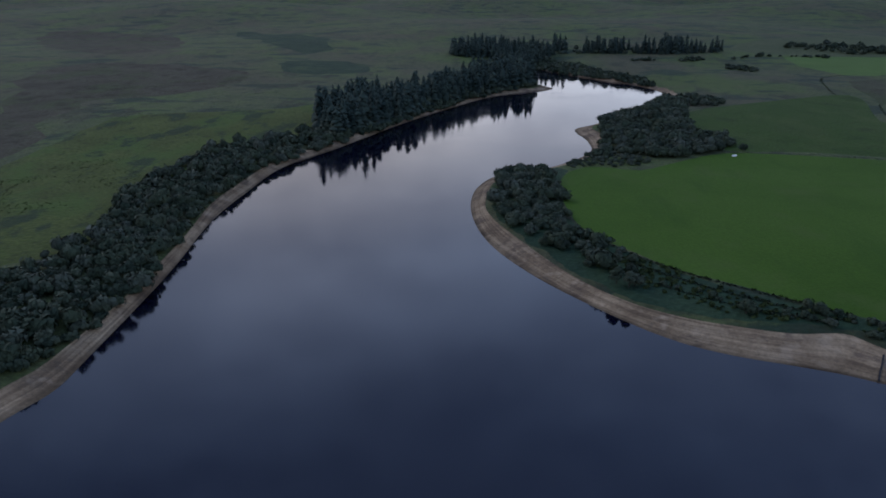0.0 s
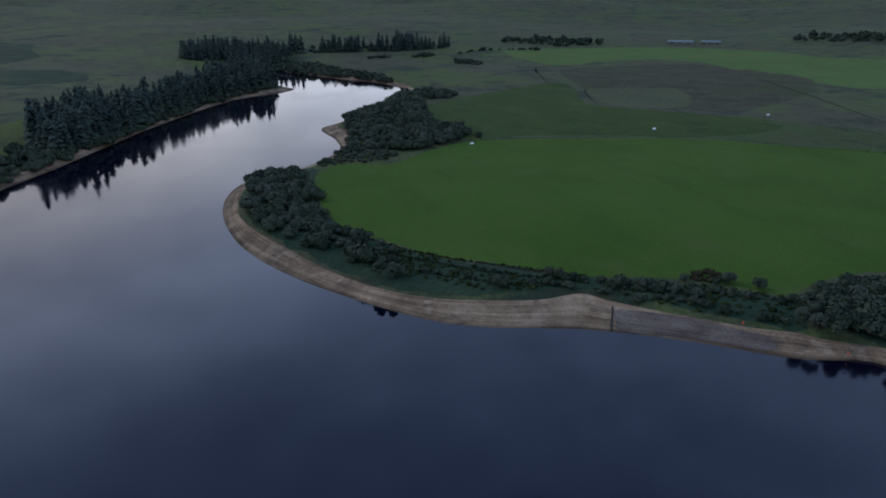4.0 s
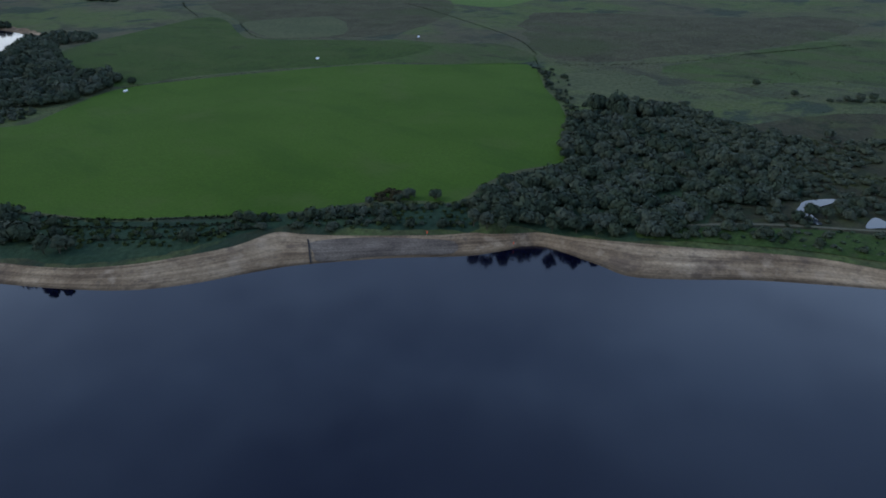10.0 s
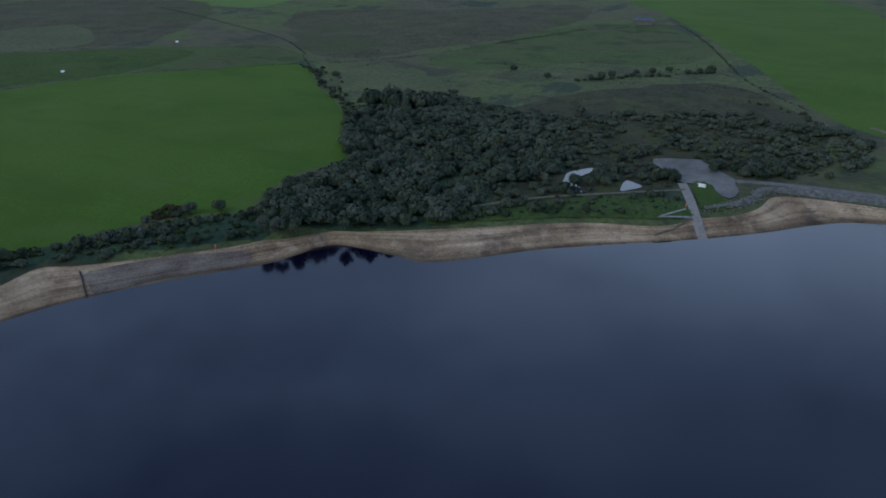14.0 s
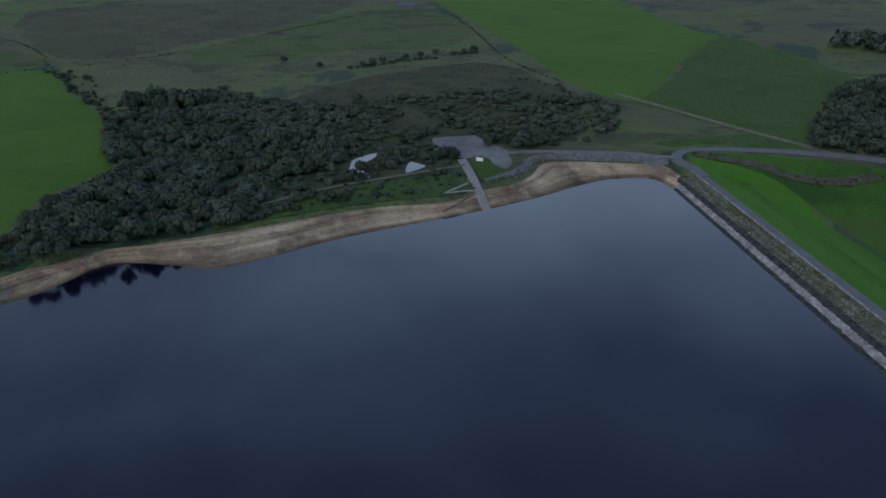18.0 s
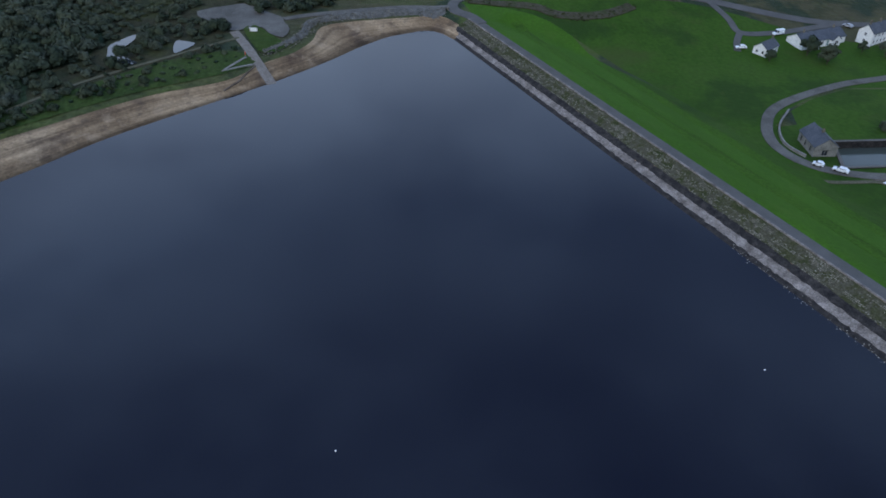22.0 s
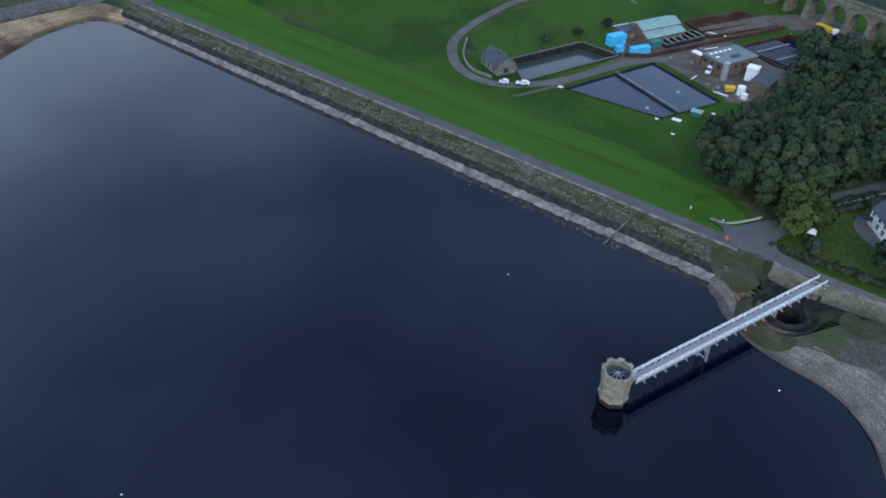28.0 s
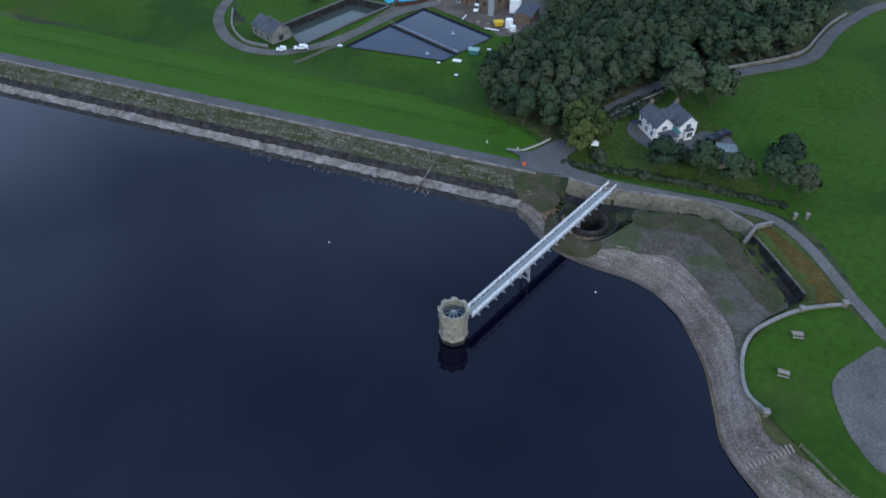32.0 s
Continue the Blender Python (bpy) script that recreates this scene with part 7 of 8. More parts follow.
def basin(name, label, ring, depth, fill, wall_mat, floor_mat, water=True, rim=0.5, up=0.3, liquid=None, cope=None):
    """A sunken tank: floor, a wall for each side with its coping, and the water in it."""
    ring = [tuple(p) for p in ring]
    z = level_of(*ring) + up
    c = np.mean(np.array(ring), 0)
    t = thing(name, label, "tank")
    bm = bmesh.new()
    bm.faces.new([bm.verts.new((x, y, z - depth)) for x, y in ring])
    bmesh.ops.recalc_face_normals(bm, faces=bm.faces)
    if list(bm.faces)[0].normal.z < 0:
        bmesh.ops.reverse_faces(bm, faces=bm.faces)
    part("floor", bm, floor_mat, t)
    n = len(ring)
    for i in range(n):
        a, b2 = np.array(ring[i]), np.array(ring[(i + 1) % n])
        d2 = (b2 - a) / np.hypot(*(b2 - a))
        nn = np.array([-d2[1], d2[0]])
        if nn @ (a - c) < 0:
            nn = -nn
        bm = bmesh.new()
        vs = [bm.verts.new((*p, q)) for q in (z - depth, z) for p in (a - nn * 0.05, b2 - nn * 0.05, b2 + nn * rim, a + nn * rim)]
        for q in ((3, 2, 1, 0), (4, 5, 6, 7), (0, 1, 5, 4), (1, 2, 6, 5), (2, 3, 7, 6), (3, 0, 4, 7)):
            bm.faces.new([vs[j] for j in q])
        bmesh.ops.recalc_face_normals(bm, faces=bm.faces)
        part("side_wall", bm, wall_mat, t)
        bm = bmesh.new()
        beam(bm, (*(a + nn * rim * 0.5), z + 0.07), (*(b2 + nn * rim * 0.5), z + 0.07), rim + 0.16, 0.13)
        part("coping", bm, cope or CONCRETE, t)
    if water:
        bm = bmesh.new()
        bm.faces.new([bm.verts.new((x, y, z - fill)) for x, y in ring])
        bmesh.ops.recalc_face_normals(bm, faces=bm.faces)
        if list(bm.faces)[0].normal.z < 0:
            bmesh.ops.reverse_faces(bm, faces=bm.faces)
        part("water", bm, liquid or BASIN_WATER, t, "still grey water")
    return t, z


basin("settling_pool", "long stone-walled settling pool holding grey water", POOL, 3.4, 2.4, DARK_STONE, DARK_STONE, rim=0.9, liquid=POOL_WATER, cope=GRAVEL)
tk, tz = basin("twin_tank", "pair of open tanks of dark blue water", TANKS, 2.0, 0.4, DARK_STONE, DARK_STONE, rim=0.12, up=0.15, cope=DARK_STONE)
bm = bmesh.new()
beam(bm, (145.0, -187.9, tz - 0.7), (113.6, -182.2, tz - 0.7), 0.7, 1.5)
part("divider", bm, DARK_STONE, tk, "dark dividing wall")
bm = bmesh.new()
for s in (-0.3, 0.3):
    beam(bm, (145.0 + s * 0.14, -187.9 - s, tz + 0.9), (113.6 + s * 0.14, -182.2 - s, tz + 0.9), 0.06)
for k in range(18):
    x, y = 145.0 - 31.4 * k / 17, -187.9 + 5.7 * k / 17
    beam(bm, (x, y - 0.3, tz), (x, y - 0.3, tz + 0.92), 0.06)
part("railing", bm, STEEL, tk, "thin rail along the divider")
for x, y in ((123.1, -194.3), (122.3, -177.6)):
    t = thing("aerator", "pale churning aerator plume in the tank", "aerator", pose(x, y, tz - 0.5), "aerators")
    bm = bmesh.new()
    bmesh.ops.create_cone(bm, segments=12, radius1=0.85, radius2=0.35, depth=0.3, cap_ends=True, matrix=Matrix.Translation((0, 0, 0.16)))
    part("float", bm, STEEL, t)
    bm = bmesh.new()
    bmesh.ops.create_cone(bm, segments=10, radius1=0.3, radius2=0.25, depth=0.5, cap_ends=True, matrix=Matrix.Translation((0, 0, 0.55)))
    part("motor", bm, STEEL, t)
fb, fz2 = basin("filter_bed", "drained brown filter beds behind brick walls", BEDS, 3.2, 2.6, RED_BED, RED_BED, False, 0.7, 0.5, cope=RED_BED)
for k in (0.33, 0.66):
    a = np.array(BEDS[0]) * (1 - k) + np.array(BEDS[3]) * k
    b2 = np.array(BEDS[1]) * (1 - k) + np.array(BEDS[2]) * k
    bm = bmesh.new()
    beam(bm, (*a, fz2 - 1.4), (*b2, fz2 - 1.4), 0.6, 2.4)
    part("partition", bm, RED_BED, fb)
ln, lz = basin("clarifier_tank", "sunken tank crossed by grey steel walkways", LAUNDERS, 3.2, 2.2, RED_BED, DARK_STONE, cope=RED_BED)
A, B, Cc, Dd = (np.array(p) for p in (LAUNDERS[0], LAUNDERS[1], LAUNDERS[2], LAUNDERS[3]))
for k in range(8):
    s = (k + 0.4) / 12
    a, b2 = A * (1 - s) + B * s, Dd * (1 - s) + Cc * s
    bm = bmesh.new()
    beam(bm, (*(a * 0.97 + b2 * 0.03), lz - 0.5), (*(a * 0.03 + b2 * 0.97), lz - 0.5), 1.25, 0.25)
    part("launder", bm, SLATE, ln, "dark grey steel launder channel")
for s in (0.22, 0.5, 0.8):
    a, b2 = A * (1 - s) + Dd * s, (A * (1 - s) + Dd * s) * 0.34 + (B * (1 - s) + Cc * s) * 0.66
    bm = bmesh.new()
    beam(bm, (*a, lz + 0.1), (*b2, lz + 0.1), 1.0, 0.16)
    part("walkway", bm, FELT, ln, "grey steel walkway")

sheet("yard", [(152, -163), (149.5, -168), (145.5, -206.5), (143, -208), (112, -202.4), (108.5, -200.5), (104, -204), (100, -216), (99, -238.4), (101, -239), (114.5, -235.9), (131.5, -240), (136, -242.4), (131.5, -270), (127, -267.5), (122, -275), (104, -272), (100, -282), (128, -290), (142, -272), (153, -241.5), (155, -222), (165, -205), (153, -201)], 0.16, YARD, "muddy brown works yard of worn hardstanding", "yard", grid=3.0, n=1)
low_wall("brick_wall", np.array([(152.5, -201.2), (146.8, -207.2), (142.8, -222), (138.6, -240), (132.0, -262), (130.4, -267)]), 1.1, 1.2, RED_BED, "dark brown brick wall along the yard", cap=False)


def flat_block(name, label, x, y, a, l, w, hgt, wall, roof, category="building"):
    t = thing(name, label, category, pose(x, y, level_of((x, y)) + 0.1, 0, 0, a))
    block("wall", -l / 2, l / 2, -w / 2, w / 2, -0.6, hgt, wall, t, bevel=0.03)
    block("roof", -l / 2 - 0.2, l / 2 + 0.2, -w / 2 - 0.2, w / 2 + 0.2, hgt, hgt + 0.25, roof, t, bevel=0.03)
    return t


A1 = math.degrees(math.atan2(-244 + 217.8, 152.4 - 158.4))
h = thing("filter_house", "long filter house with a pale green sheet roof", "building", pose(156.2, -224.0, level_of((156.2, -224)) + 0.1, 0, 0, A1))
gabled(h, -8.6, 8.6, -1.6, 6.4, 4.6, 6.0, BRICKWORK, GREEN_TIN, over=0.3)
block("side_aisle", -8.4, 8.8, -4.6, -1.6, -0.6, 2.7, BRICKWORK, h, "lower side aisle", bevel=0.03)
bm = bmesh.new()
vs = [bm.verts.new(p) for p in ((-8.7, -1.6, 3.9), (9.1, -1.6, 3.9), (9.1, -5.0, 2.7), (-8.7, -5.0, 2.7), (-8.7, -1.6, 3.75), (9.1, -1.6, 3.75), (9.1, -5.0, 2.55), (-8.7, -5.0, 2.55))]
for q in ((3, 2, 1, 0), (4, 5, 6, 7), (1, 5, 4, 0), (2, 6, 5, 1), (3, 7, 6, 2), (0, 4, 7, 3)):
    bm.faces.new([vs[i] for i in q])
bmesh.ops.recalc_face_normals(bm, faces=bm.faces)
part("lower_roof", bm, GREEN_TIN, h, "pale green lower roof")
for x in np.arange(-7.6, 8.4, 1.6):
    window(h, float(x), -1.6, 3.98, 1.3, 0.42, "y-")
for x in np.arange(-7.0, 8.4, 2.1):
    window(h, float(x), -4.6, 0.8, 1.2, 1.1, "y-")
tower2 = flat_block("brick_block", "brown brick block with a dark flat roof", 163.6, -213.6, A1, 6.6, 5.6, 3.7, BRICKWORK, SLATE)
block("parapet", -3.5, 3.5, 2.75, 3.0, 3.95, 4.15, WHITE, tower2, "white edge trim", bevel=0.02)
for x in (-1.5, 1.5):
    window(tower2, x, -2.8, 1.4, 1.0, 1.3, "y-")
fbay = thing("open_filter", "row of open concrete filter bays", "tank", pose(148.6, -227.6, level_of((148.6, -227.6)) + 0.1, 0, 0, A1), "")
block("base", -9, 9, -3.0, 3.0, -0.5, 0.25, BLACK, fbay)
for k in range(7):
    block("bay_wall", -9 + k * 2.95, -8.5 + k * 2.95, -3.0, 3.0, 0.25, 1.5, DARK_STONE, fbay)
    block("bay_coping", -9.05 + k * 2.95, -8.45 + k * 2.95, -3.0, 3.0, 1.5, 1.62, CONCRETE, fbay)
for s in (-1, 1):
    block("side_wall", -9, 9, s * 3.15 - 0.15, s * 3.15 + 0.15, -0.4, 1.5, DARK_STONE, fbay)
for z in (1.0, 2.0):
    bm = bmesh.new()
    beam(bm, (-9, -3.3, 1.0 + z * 0.55), (9, -3.3, 1.0 + z * 0.55), 0.06)
    part("rail", bm, STEEL, fbay)
bb = flat_block("pump_house", "brown brick pump house with a felt roof and skylights", 123.9, -222.4, -101.0, 15.5, 10.4, 4.8, BRICKWORK, FELT)
for k in range(5):
    block("skylight", -6.0 + k * 2.1 - 0.6, -6.0 + k * 2.1 + 0.6, 2.6, 3.6, 5.05, 5.35, WHITE, bb, "white domed skylight", bevel=0.1)
block("skylight", -6.6, -5.4, -0.4, 0.6, 5.05, 5.35, WHITE, bb, "white domed skylight", bevel=0.1)
block("roof_hatch", -1.6, 2.0, -2.6, -1.2, 5.05, 5.5, SLATE, bb, "dark roof hatch", bevel=0.05)
for k in range(4):
    window(bb, -5.6 + k * 3.4, -5.2, 2.6, 1.5, 1.2, "y-", BRICKWORK)
for y in (-3.0, 0.4, 3.4):
    window(bb, -7.75, y, 2.4, 1.5, 1.3, "x-", BRICKWORK)
silo = thing("grey_silo", "tall pale grey silo against the pump house", "silo", pose(119.4, -213.6, level_of((119.4, -213.6)) + 0.1))
bm = bmesh.new()
bmesh.ops.create_cone(bm, segments=18, radius1=1.1, radius2=1.1, depth=6.0, cap_ends=True, matrix=Matrix.Translation((0, 0, 3)))
part("shell", bm, STEEL, silo)
bm = bmesh.new()
bmesh.ops.create_cone(bm, segments=18, radius1=1.15, radius2=0.3, depth=0.6, cap_ends=True, matrix=Matrix.Translation((0, 0, 6.3)))
part("cap", bm, STEEL, silo)
wt = thing("white_tank_housing", "tall white clad tank housing in the yard", "tank", pose(113.4, -220.6, level_of((113.4, -220.6)) + 0.1, 0, 0, 14))
block("shell", -1.8, 1.8, -1.6, 1.6, -0.5, 4.6, WHITE, wt, bevel=0.12)
block("roof", -2.0, 2.0, -1.8, 1.8, 4.6, 5.0, WHITE, wt, bevel=0.15)
for k in range(2):
    t = thing("chemical_tank", "round white plastic tank on a plinth", "tank", pose(109.0 - k * 2.4, -208.2 + k * 1.6, level_of((109, -208)) + 0.1), "white chemical tanks")
    bm = bmesh.new()
    bmesh.ops.create_cone(bm, segments=18, radius1=1.35 - 0.3 * k, radius2=1.3 - 0.3 * k, depth=2.8 - 1.2 * k, cap_ends=True, matrix=Matrix.Translation((0, 0, 1.7 - 0.6 * k)))
    part("shell", bm, WHITE, t)
    block("plinth", -1.6, 1.6, -1.6, 1.6, -0.4, 0.3, CONCRETE, t)
ds = thing("dark_shed", "dark-roofed brick shed beside the trees", "shed", pose(107.6, -218.4, level_of((107.6, -218.4)) + 0.1, 0, 0, -80))
gabled(ds, -5.2, 5.2, -3.0, 3.0, 2.9, 4.2, BRICKWORK, SLATE)
for x in (-3, 0, 3):
    window(ds, x, 3.0, 0.9, 1.1, 1.1, "y+")
porta = flat_block("gatehouse", "small brick lodge with a white flat canopy", 133.4, -217.6, A1 + 8, 2.0, 4.2, 3.4, BRICKWORK, WHITE)
window(porta, 0, 1.75, 0.9, 1.6, 1.2, "y+")
window(porta, -3.25, 0, 0.9, 1.2, 1.2, "x-")
for i, (x, y, a, l, w, hh, text) in enumerate(((161.4, -206.4, 257, 6.8, 3.4, 4.0, "tall stack wrapped in bright blue sheeting"), (156.4, -202.8, 250, 2.6, 2.4, 2.2, "small bright blue sheeted crate"), (150.8, -207.4, 252, 7.4, 2.6, 2.6, "long bright blue container beside the wall"))):
    t = thing("blue_container", text, "container", pose(x, y, level_of((x, y)) + 0.15, 0, 0, a), "blue containers")
    block("body", -l / 2, l / 2, -w / 2, w / 2, 0, hh, BLUE, t, bevel=0.06)
    for k in range(int(l / 0.9)):
        block("rib", -l / 2 + 0.4 + k * 0.9, -l / 2 + 0.5 + k * 0.9, w / 2, w / 2 + 0.05, 0.1, hh - 0.1, BLUE, t, bevel=0.01)
    block("end_panel", l / 2, l / 2 + 0.06, -w / 2 + 0.1, w / 2 - 0.1, 0.1, hh - 0.1, WHITE, t, "pale end panel", bevel=0.01)
t = thing("green_container", "dark green steel store beside the wall", "container", pose(151.0, -216.6, level_of((151, -216.6)) + 0.1, 0, 0, A1))
block("body", -2.2, 2.2, -1.2, 1.2, 0, 2.4, TEAL, t, bevel=0.05)
block("door", 2.2, 2.26, -1.0, 1.0, 0.1, 2.3, TEAL, t, bevel=0.01)
t = thing("green_hut", "small teal kiosk with a flat roof on the grass", "hut", pose(109.4, -185.6, level_of((109.4, -185.6)), 0, 0, 20))
block("body", -1.6, 1.6, -1.1, 1.1, -0.3, 1.5, TEAL, t, bevel=0.03)
block("roof", -1.8, 1.8, -1.3, 1.3, 1.5, 1.68, GREEN_TIN, t, bevel=0.03)
for x, y, l, w in ((111.2, -178.2, 2.8, 1.6), (106.4, -170.2, 1.1, 0.8), (149.2, -165.6, 1.6, 1.1), (115.4, -173.8, 1.0, 0.8), (106.5, -190.5, 1.2, 0.8)):
    t = thing("cover_slab", "pale concrete access slab set in the grass", "slab", pose(x, y, level_of((x, y)), 0, 0, 15), "access slabs")
    block("frame", -l / 2 - 0.12, l / 2 + 0.12, -w / 2 - 0.12, w / 2 + 0.12, -0.2, 0.22, CONCRETE, t)
    block("lid", -l / 2, l / 2, -w / 2, w / 2, 0.22, 0.34, WHITE, t)


def skip(x, y, a, l, label, cab=False):
    t = thing("yellow_skip" if not cab else "dump_truck", label, "skip" if not cab else "truck", pose(x, y, level_of((x, y)) + 0.15, 0, 0, a))
    bm = bmesh.new()
    lo = [bm.verts.new(p) for p in ((-l / 2 + 0.4, -0.9, 0.4), (l / 2 - 0.4, -0.9, 0.4), (l / 2 - 0.4, 0.9, 0.4), (-l / 2 + 0.4, 0.9, 0.4))]
    hi = [bm.verts.new(p) for p in ((-l / 2, -1.2, 1.9), (l / 2, -1.2, 1.9), (l / 2, 1.2, 1.9), (-l / 2, 1.2, 1.9))]
    bm.faces.new(lo[::-1])
    bm.faces.new(hi)
    for i in range(4):
        bm.faces.new((lo[i], lo[(i + 1) % 4], hi[(i + 1) % 4], hi[i]))
    part("body", bm, YELLOW, t)
    if cab:
        block("cab", l / 2 + 0.1, l / 2 + 1.6, -1.0, 1.0, 0.5, 2.3, WHITE, t, "white cab", bevel=0.12)
        for p in (-l * 0.3, l / 2 + 0.8):
            for s in (-1, 1):
                bm = bmesh.new()
                bmesh.ops.create_cone(bm, segments=12, radius1=0.45, radius2=0.45, depth=0.35, cap_ends=True, matrix=Matrix.Translation((p, s * 1.0, 0.45)) @ Matrix.Rotation(math.pi / 2, 4, "X"))
                part("wheel", bm, BLACK, t)
    else:
        for s in (-1, 1):
            block("runner", -l / 2 + 0.5, l / 2 - 0.5, s * 0.7 - 0.08, s * 0.7 + 0.08, 0, 0.4, BLACK, t)


skip(112.6, -207.2, 40, 3.4, "yellow steel skip in the yard")
skip(119.0, -276.6, 168, 7.4, "yellow dump truck parked under the viaduct", True)

# the viaduct: tall stone arches beyond the works
via_a, via_b = np.array([157.0, -287.5]), np.array([52.0, -271.5])
vl = float(np.hypot(*(via_b - via_a)))
vz = level_of((125, -270))
via = thing("viaduct", "tall stone railway viaduct with round arches", "viaduct", pose(via_a[0], via_a[1], vz, 0, 0, math.degrees(math.atan2(*(via_b - via_a)[::-1]))))
SP, PW, TOP, SPR = 9.0, 1.9, 10.6, 6.2
for k in range(int(vl / SP) + 1):
    bm = bmesh.new()
    x = k * SP
    lo = [bm.verts.new((x + a * (PW / 2 + 0.5), b2 * 2.9, -2)) for a, b2 in ((-1, -1), (1, -1), (1, 1), (-1, 1))]
    hi = [bm.verts.new((x + a * PW / 2, b2 * 2.3, SPR)) for a, b2 in ((-1, -1), (1, -1), (1, 1), (-1, 1))]
    bm.faces.new(lo[::-1])
    bm.faces.new(hi)
    for i in range(4):
        bm.faces.new((lo[i], lo[(i + 1) % 4], hi[(i + 1) % 4], hi[i]))
    part("pier", bm, STONE, via)
    if k < int(vl / SP):
        bm = bmesh.new()
        r = (SP - PW) / 2
        cx = x + SP / 2
        prof = [(cx - r * math.cos(a), SPR + r * math.sin(a)) for a in np.linspace(0, math.pi, 13)]
        cols = [(x - 0.001, SPR)] + prof + [(x + SP, SPR)]
        grid = []
        for px, pz in cols:
            grid.append([bm.verts.new((px, s * 2.3, z)) for s in (-1, 1) for z in (pz, TOP)])
        for a, b2 in zip(grid[:-1], grid[1:]):
            bm.faces.new((a[0], b2[0], b2[1], a[1]))
            bm.faces.new((a[2], a[3], b2[3], b2[2]))
            bm.faces.new((a[0], a[2], b2[2], b2[0]))
            bm.faces.new((a[1], b2[1], b2[3], a[3]))
        bmesh.ops.remove_doubles(bm, verts=bm.verts, dist=0.0005)
        bmesh.ops.recalc_face_normals(bm, faces=bm.faces)
        part("arch", bm, STONE, via)
for s in (-1, 1):
    block("parapet", -8, vl + 4, s * 2.35 - 0.25, s * 2.35 + 0.25, TOP, TOP + 1.2, STONE, via, bevel=0.03)
block("deck", -8, vl + 4, -2.0, 2.0, TOP, TOP + 0.2, TRACK, via, "grassy disused track bed", bevel=0.02)

ribbon("weed_bank", dense(spline([(294, -74), (290.8, -82.2), (289.9, -91.7), (287.6, -100.9), (281.4, -108.6), (279.6, -120.1), (281.4, -132.9), (286.5, -144.5)], False, 5), 3), 2.6, 2.6, 0.35, WEEDS, label="uncut brown weedy bank across the valley field", category="bank")
# a drain across the drawn-down shore, and the darker silt beside it
sheet("silt", [(130, 176.5), (136.5, 172.5), (146, 163.4), (156, 151.5), (163, 142), (158, 138.6), (148, 148.4), (136, 158.6), (125.4, 166.4), (127, 171)], 0.12, SILT, "brown silt and cobbles on the shore", "shore", grid=2.5)
low_wall("drain", np.array([(130.6, 178.6), (128.2, 175), (125.6, 171.5), (123.2, 168)]), 0.5, 0.3, DARK_STONE, "dark stone drain running down the shore", cap=False)
# ---- the far car park, slipway and ponds ----
sheet("car_park", [(303, 37), (308, 24), (309.5, 14), (299, 11), (290.5, 4), (284, 3), (276, 1.2), (267.5, 4.2), (273, 9.4), (279.5, 11.6), (277.5, 21), (280.5, 26.5), (288, 28.5), (293, 34)], 0.30, GRAVEL, "pale gravel car park behind the slipway", "car park", grid=3.0, n=2)
sheet("lawn", [(279, 18.5), (282, 14), (272.5, 9.2), (265, 5.2), (259, 3.4), (254, 11), (262, 15)], 0.30, PASTURE, "rough green patch beside the slipway", "grass", grid=3.0, n=2)
sl = dense(spline([(277, 22), (262, 17.6), (250, 14.2), (236.5, 9.4)], False, 5), 2.5)
slz = np.maximum(height(sl) + 0.22, -0.4)
v, f = [], []
dd = np.gradient(sl, axis=0)
dd /= np.linalg.norm(dd, axis=1)[:, None]
for i in range(len(sl)):
    nn = np.array([-dd[i, 1], dd[i, 0]])
    for s, k in ((1, -0.5), (1, 0), (-1, 0), (-1, -0.5)):
        v.append((*(sl[i] + nn * s * 1.7), slz[i] + k))
    if i:
        o = 4 * i
        f += [(o - 4, o - 3, o + 1, o), (o - 3, o - 2, o + 2, o + 1), (o - 2, o - 1, o + 3, o + 2)]
e = 4 * len(sl) - 4
f += [(0, 3, 2, 1), (e, e + 1, e + 2, e + 3)]
slip = tagged(solid("slipway", v, f, SLIP), "pale concrete boat slipway running into the water", "slipway", "", "structure")
bm = bmesh.new()
bm.from_mesh(slip.data)
bmesh.ops.recalc_face_normals(bm, faces=bm.faces)
bm.to_mesh(slip.data)
bm.free()
low_wall("jetty_wall", np.array([(251.5, 17.5), (240.8, 25.2), (246.5, 15.2)]), 0.8, 0.35, CONCRETE, "pale angled concrete edging beside the slipway", cap=False)
low_wall("stone_groyne", np.array([(246, 14.5), (236, 20), (231, 25)]), 0.6, 0.2, SILT, "thin pale stone edging along the shore", cap=False)
sheet("pond", POND_1, 0, POND, "small pond reflecting the pale sky", "water", grid=5, n=3, level=level_of((266, 62)) + 0.32)
sheet("pond", POND_2, 0, POND, "small pond beside the path", "water", grid=5, n=3, level=level_of((265, 40)) + 0.32)
ribbon("path", dense(spline([(212, 96), (227, 82.5), (241.6, 66), (253.6, 47.3), (264.9, 29), (270, 20)], False, 5), 3), 0.8, 0.8, 0.25, TRACK, label="worn pale grass path along the shore", category="path")
sheet("verge", [(203, 97), (212, 82), (222.5, 65), (232, 47), (238.5, 26), (249, 14), (258, 24), (252, 45), (240, 63), (226, 80), (211, 97)], 0.14, VERGE, "rough green verge above the shore", "grass", grid=3.0, n=2)
sg = thing("notice_board", "white notice board on two posts beside the car park", "sign", pose(274.5, 14.6, level_of((274.5, 14.6)), 0, 0, 80))
block("panel", -1.5, 1.5, -0.05, 0.05, 0.5, 1.9, WHITE, sg, "blank white panel", bevel=0.02)
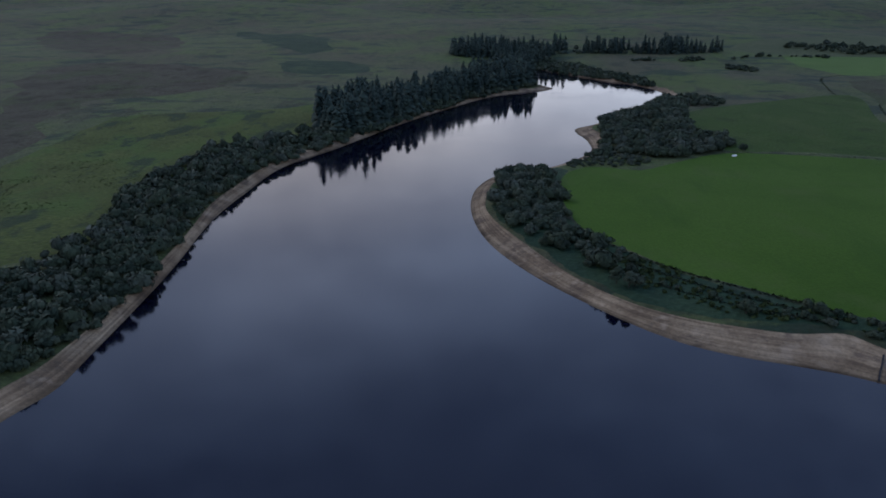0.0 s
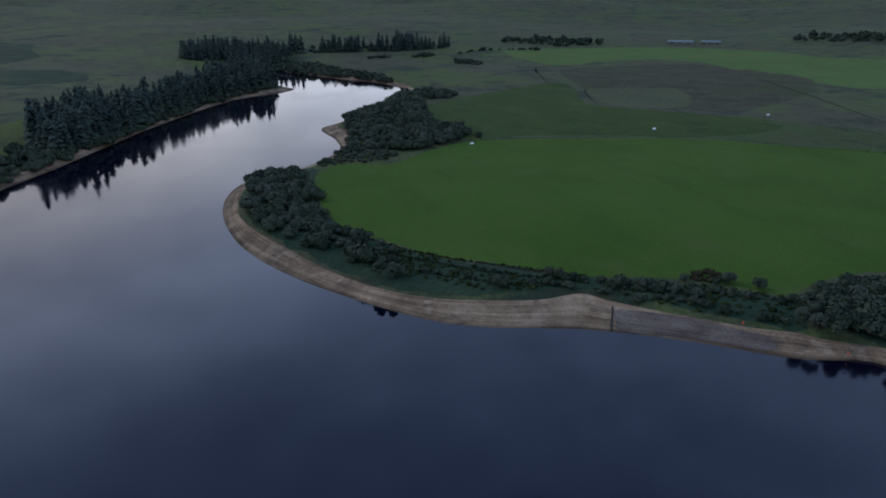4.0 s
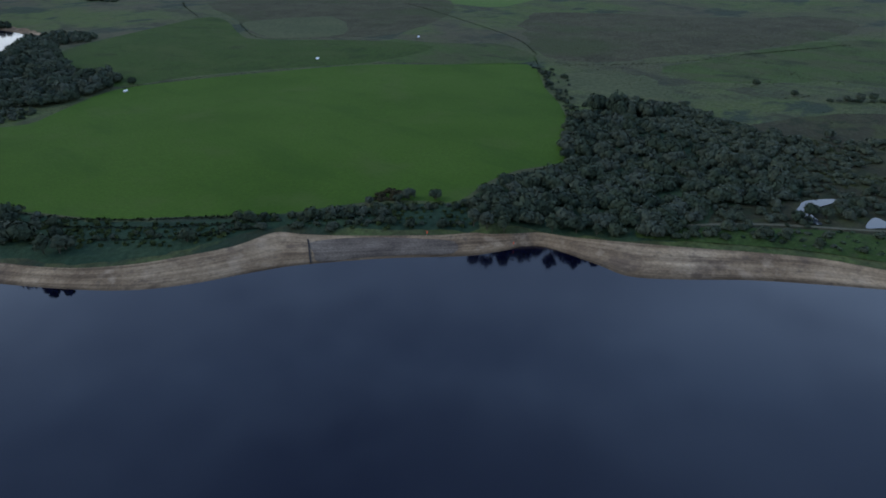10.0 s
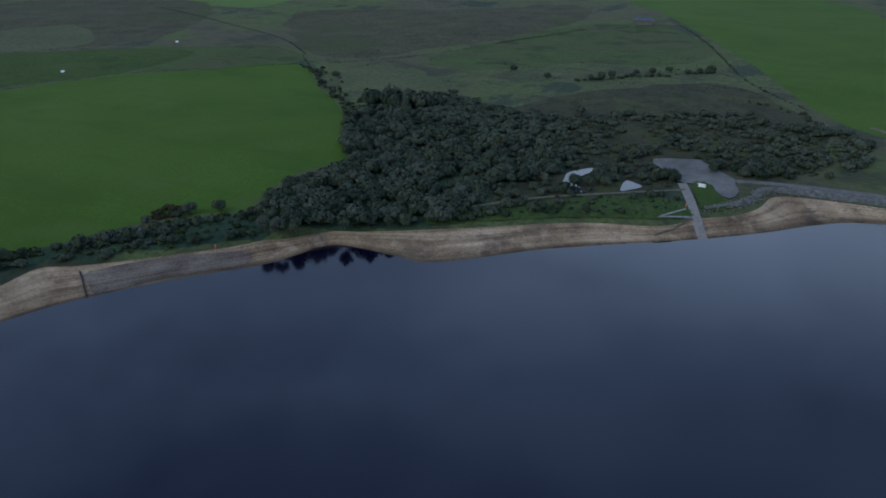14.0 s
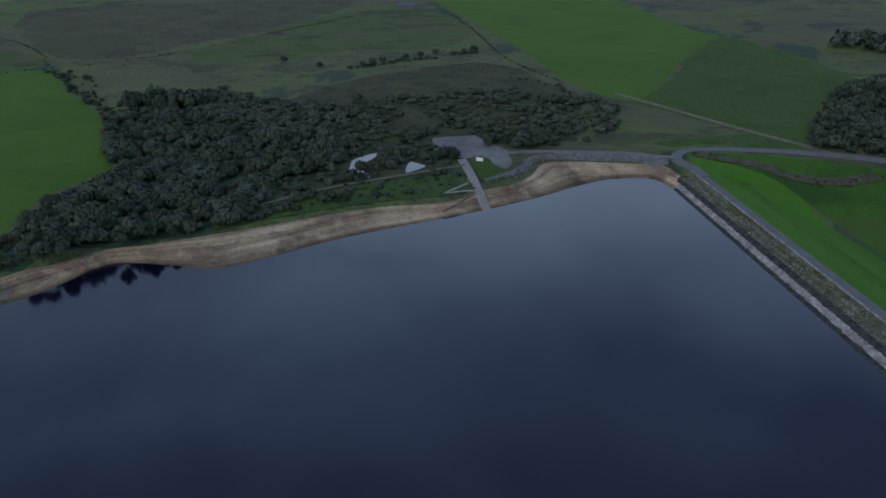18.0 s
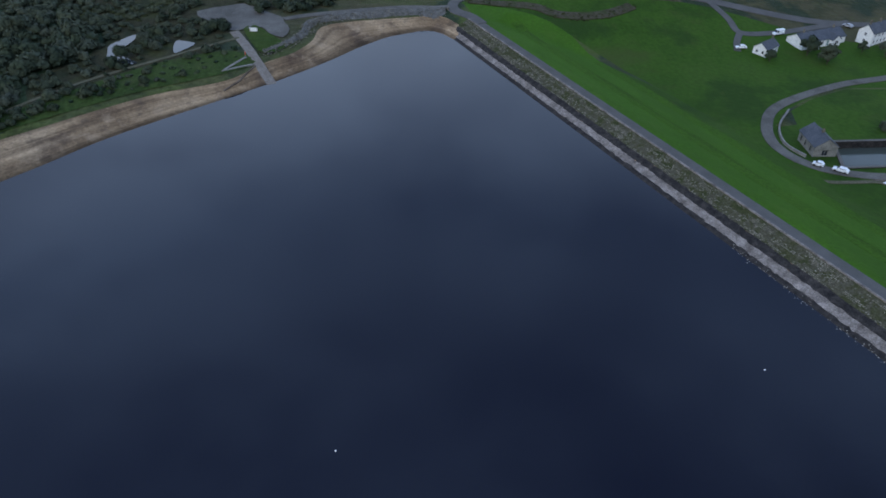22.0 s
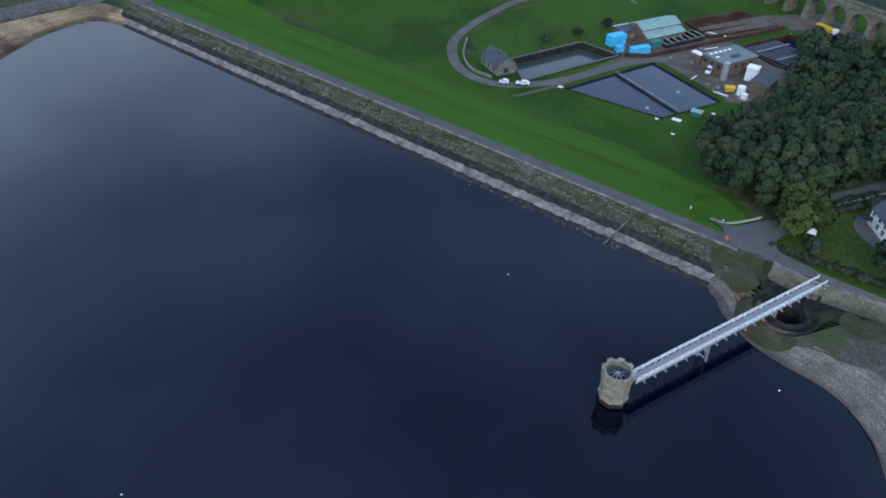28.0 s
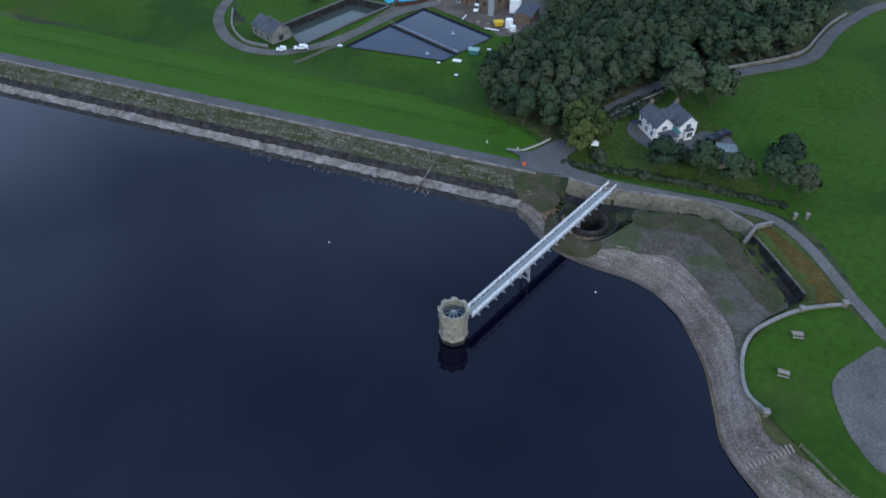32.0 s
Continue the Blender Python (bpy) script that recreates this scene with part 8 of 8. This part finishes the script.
for x in (-1.3, 1.3):
    bm = bmesh.new()
    beam(bm, (x, 0.1, -0.3), (x, 0.1, 2.0), 0.12)
    part("post", bm, TIMBER, sg)


def life_ring(x, y, label):
    t = thing("lifebuoy_post", label, "lifebuoy", pose(x, y, level_of((x, y)), 0, 0, 200), "lifebuoy stands")
    bm = bmesh.new()
    beam(bm, (0, 0, -0.3), (0, 0, 1.7), 0.12)
    part("post", bm, TIMBER, t)
    block("housing", -0.42, 0.42, 0.06, 0.26, 0.7, 1.6, ORANGE, t, "orange lifebuoy housing", bevel=0.08)


for x, y in ((159, 151), (252.5, 17.8), (56.8, -120.3), (176, 127.5)):
    life_ring(x, y, "orange lifebuoy housing on a post by the shore")
for x, y in ((70.3, -126.9), (62.4, -127.9)):
    t = thing("marker_post", "short white marker post in the grass", "post", pose(x, y, level_of((x, y))), "marker posts")
    block("shaft", -0.12, 0.12, -0.12, 0.12, -0.3, 0.9, WHITE, t, bevel=0.02)
    block("cap", -0.15, 0.15, -0.15, 0.15, 0.9, 1.0, PALE_STONE, t, bevel=0.02)
for x, y in ((28.2, -97.6), (79.2, 1.8), (81.0, -80.3)):
    t = thing("buoy", "small white mooring buoy on the water", "buoy", pose(x, y, 0), "buoys")
    bm = bmesh.new()
    bmesh.ops.create_uvsphere(bm, u_segments=12, v_segments=8, radius=0.17)
    part("float", bm, WHITE, t)
    bm = bmesh.new()
    bmesh.ops.create_cone(bm, segments=8, radius1=0.05, radius2=0.05, depth=0.2, cap_ends=True, matrix=Matrix.Translation((0, 0, 0.22)))
    part("ring", bm, STEEL, t)

# far farm buildings
for x, y, a, l, w, text in ((686.9, 108, 95, 16, 9, "lone dark field barn on the moor"), (815, 994, -45, 40, 14, "distant pale-roofed farm sheds"), (850, 962, -45, 30, 12, "distant grey farm shed"), (484, -262, 30, 12, 8, "distant stone farmhouse among trees")):
    t = thing("barn", text, "barn", pose(x, y, level_of((x, y)), 0, 0, a))
    gabled(t, -l / 2, l / 2, -w / 2, w / 2, 3.6, 5.6, STONE, FELT if l > 20 else SLATE, z0=-2)
    for k in range(3):
        window(t, -l / 3 + k * l / 3, -w / 2, 0.6, 2.2, 2.2, "y-", TIMBER)
for x, y in ((325.5, 415), (188.5, 425), (440, 425)):
    t = thing("field_trough", "small pale galvanised trough in the field", "trough", pose(x, y, level_of((x, y)) + 0.2, 0, 0, 20), "field troughs")
    block("tub", -1.4, 1.4, -0.6, 0.6, 0, 0.9, WHITE, t, bevel=0.05)
    block("stand", -1.2, 1.2, -0.45, 0.45, -0.5, 0, STEEL, t)

# loose stones on the shingle, and the clutter of the works yard
rng = np.random.default_rng(77)
ring = spline([(45, -108), (38, -105.4), (32, -105.2), (24.6, -106.4), (18.4, -105.4), (13, -102.4), (8.6, -98), (3.4, -91.4), (-0.8, -84), (-4.6, -77.6), (-9, -74.2), (-14, -72), (-14, -77), (-7.5, -81), (-3.4, -88), (-1, -95), (5, -100.6), (12, -105), (20, -107.6), (30, -108.4), (42, -110)], True, 4)
q = rng.uniform(ring.min(0), ring.max(0), (9000, 2))
q = q[inside(q, ring)][:3000]
keep = np.array([noise.noise(Vector((a / 5, b / 5, 1.0))) > rng.uniform(-0.5, 0.5) for a, b in q])
q = q[keep]
loose_stones("shingle_stone", "loose grey and pale stones on the shingle", q, height(q) + 0.17, 0.08, 0.22, SHINGLE_STONE, 78)
for i, (x, y, a) in enumerate(((114.5, -204.0, 10), (116.5, -206.5, 40), (119.8, -205.4, 75), (106.5, -205.4, 20), (141, -213, 10), (139, -228, 15), (147, -241.6, 30))):
    t = thing("pallet_stack", "stack of grey timber pallets in the works yard", "pallets", pose(x, y, level_of((x, y)) + 0.2, 0, 0, a), "pallet stacks")
    for k in range(2 + i % 3):
        for b2 in range(5):
            block("board", -0.6 + b2 * 0.26, -0.44 + b2 * 0.26, -0.6, 0.6, k * 0.16 + 0.10, k * 0.16 + 0.13, TIMBER, t, bevel=0)
        for b2 in (-0.52, 0, 0.52):
            block("bearer", -0.6, 0.6, b2 - 0.06, b2 + 0.06, k * 0.16, k * 0.16 + 0.10, TIMBER, t, bevel=0)
for x, y, a, l in ((113, -203.4, 12, 5.0), (126, -206.4, 100, 4.0), (137, -231, 70, 6.0), (143.5, -243.6, 20, 7.0)):
    t = thing("pipe_length", "long pale pipe lying on the ground", "pipe", pose(x, y, level_of((x, y)) + 0.42, 0, 90, a), "loose pipes")
    bm = bmesh.new()
    bmesh.ops.create_cone(bm, segments=10, radius1=0.2, radius2=0.2, depth=l, cap_ends=True)
    part("barrel", bm, WHITE, t)
    bm = bmesh.new()
    bmesh.ops.create_cone(bm, segments=10, radius1=0.27, radius2=0.27, depth=0.3, cap_ends=True, matrix=Matrix.Translation((0, 0, l / 2)))
    part("socket", bm, STEEL, t)
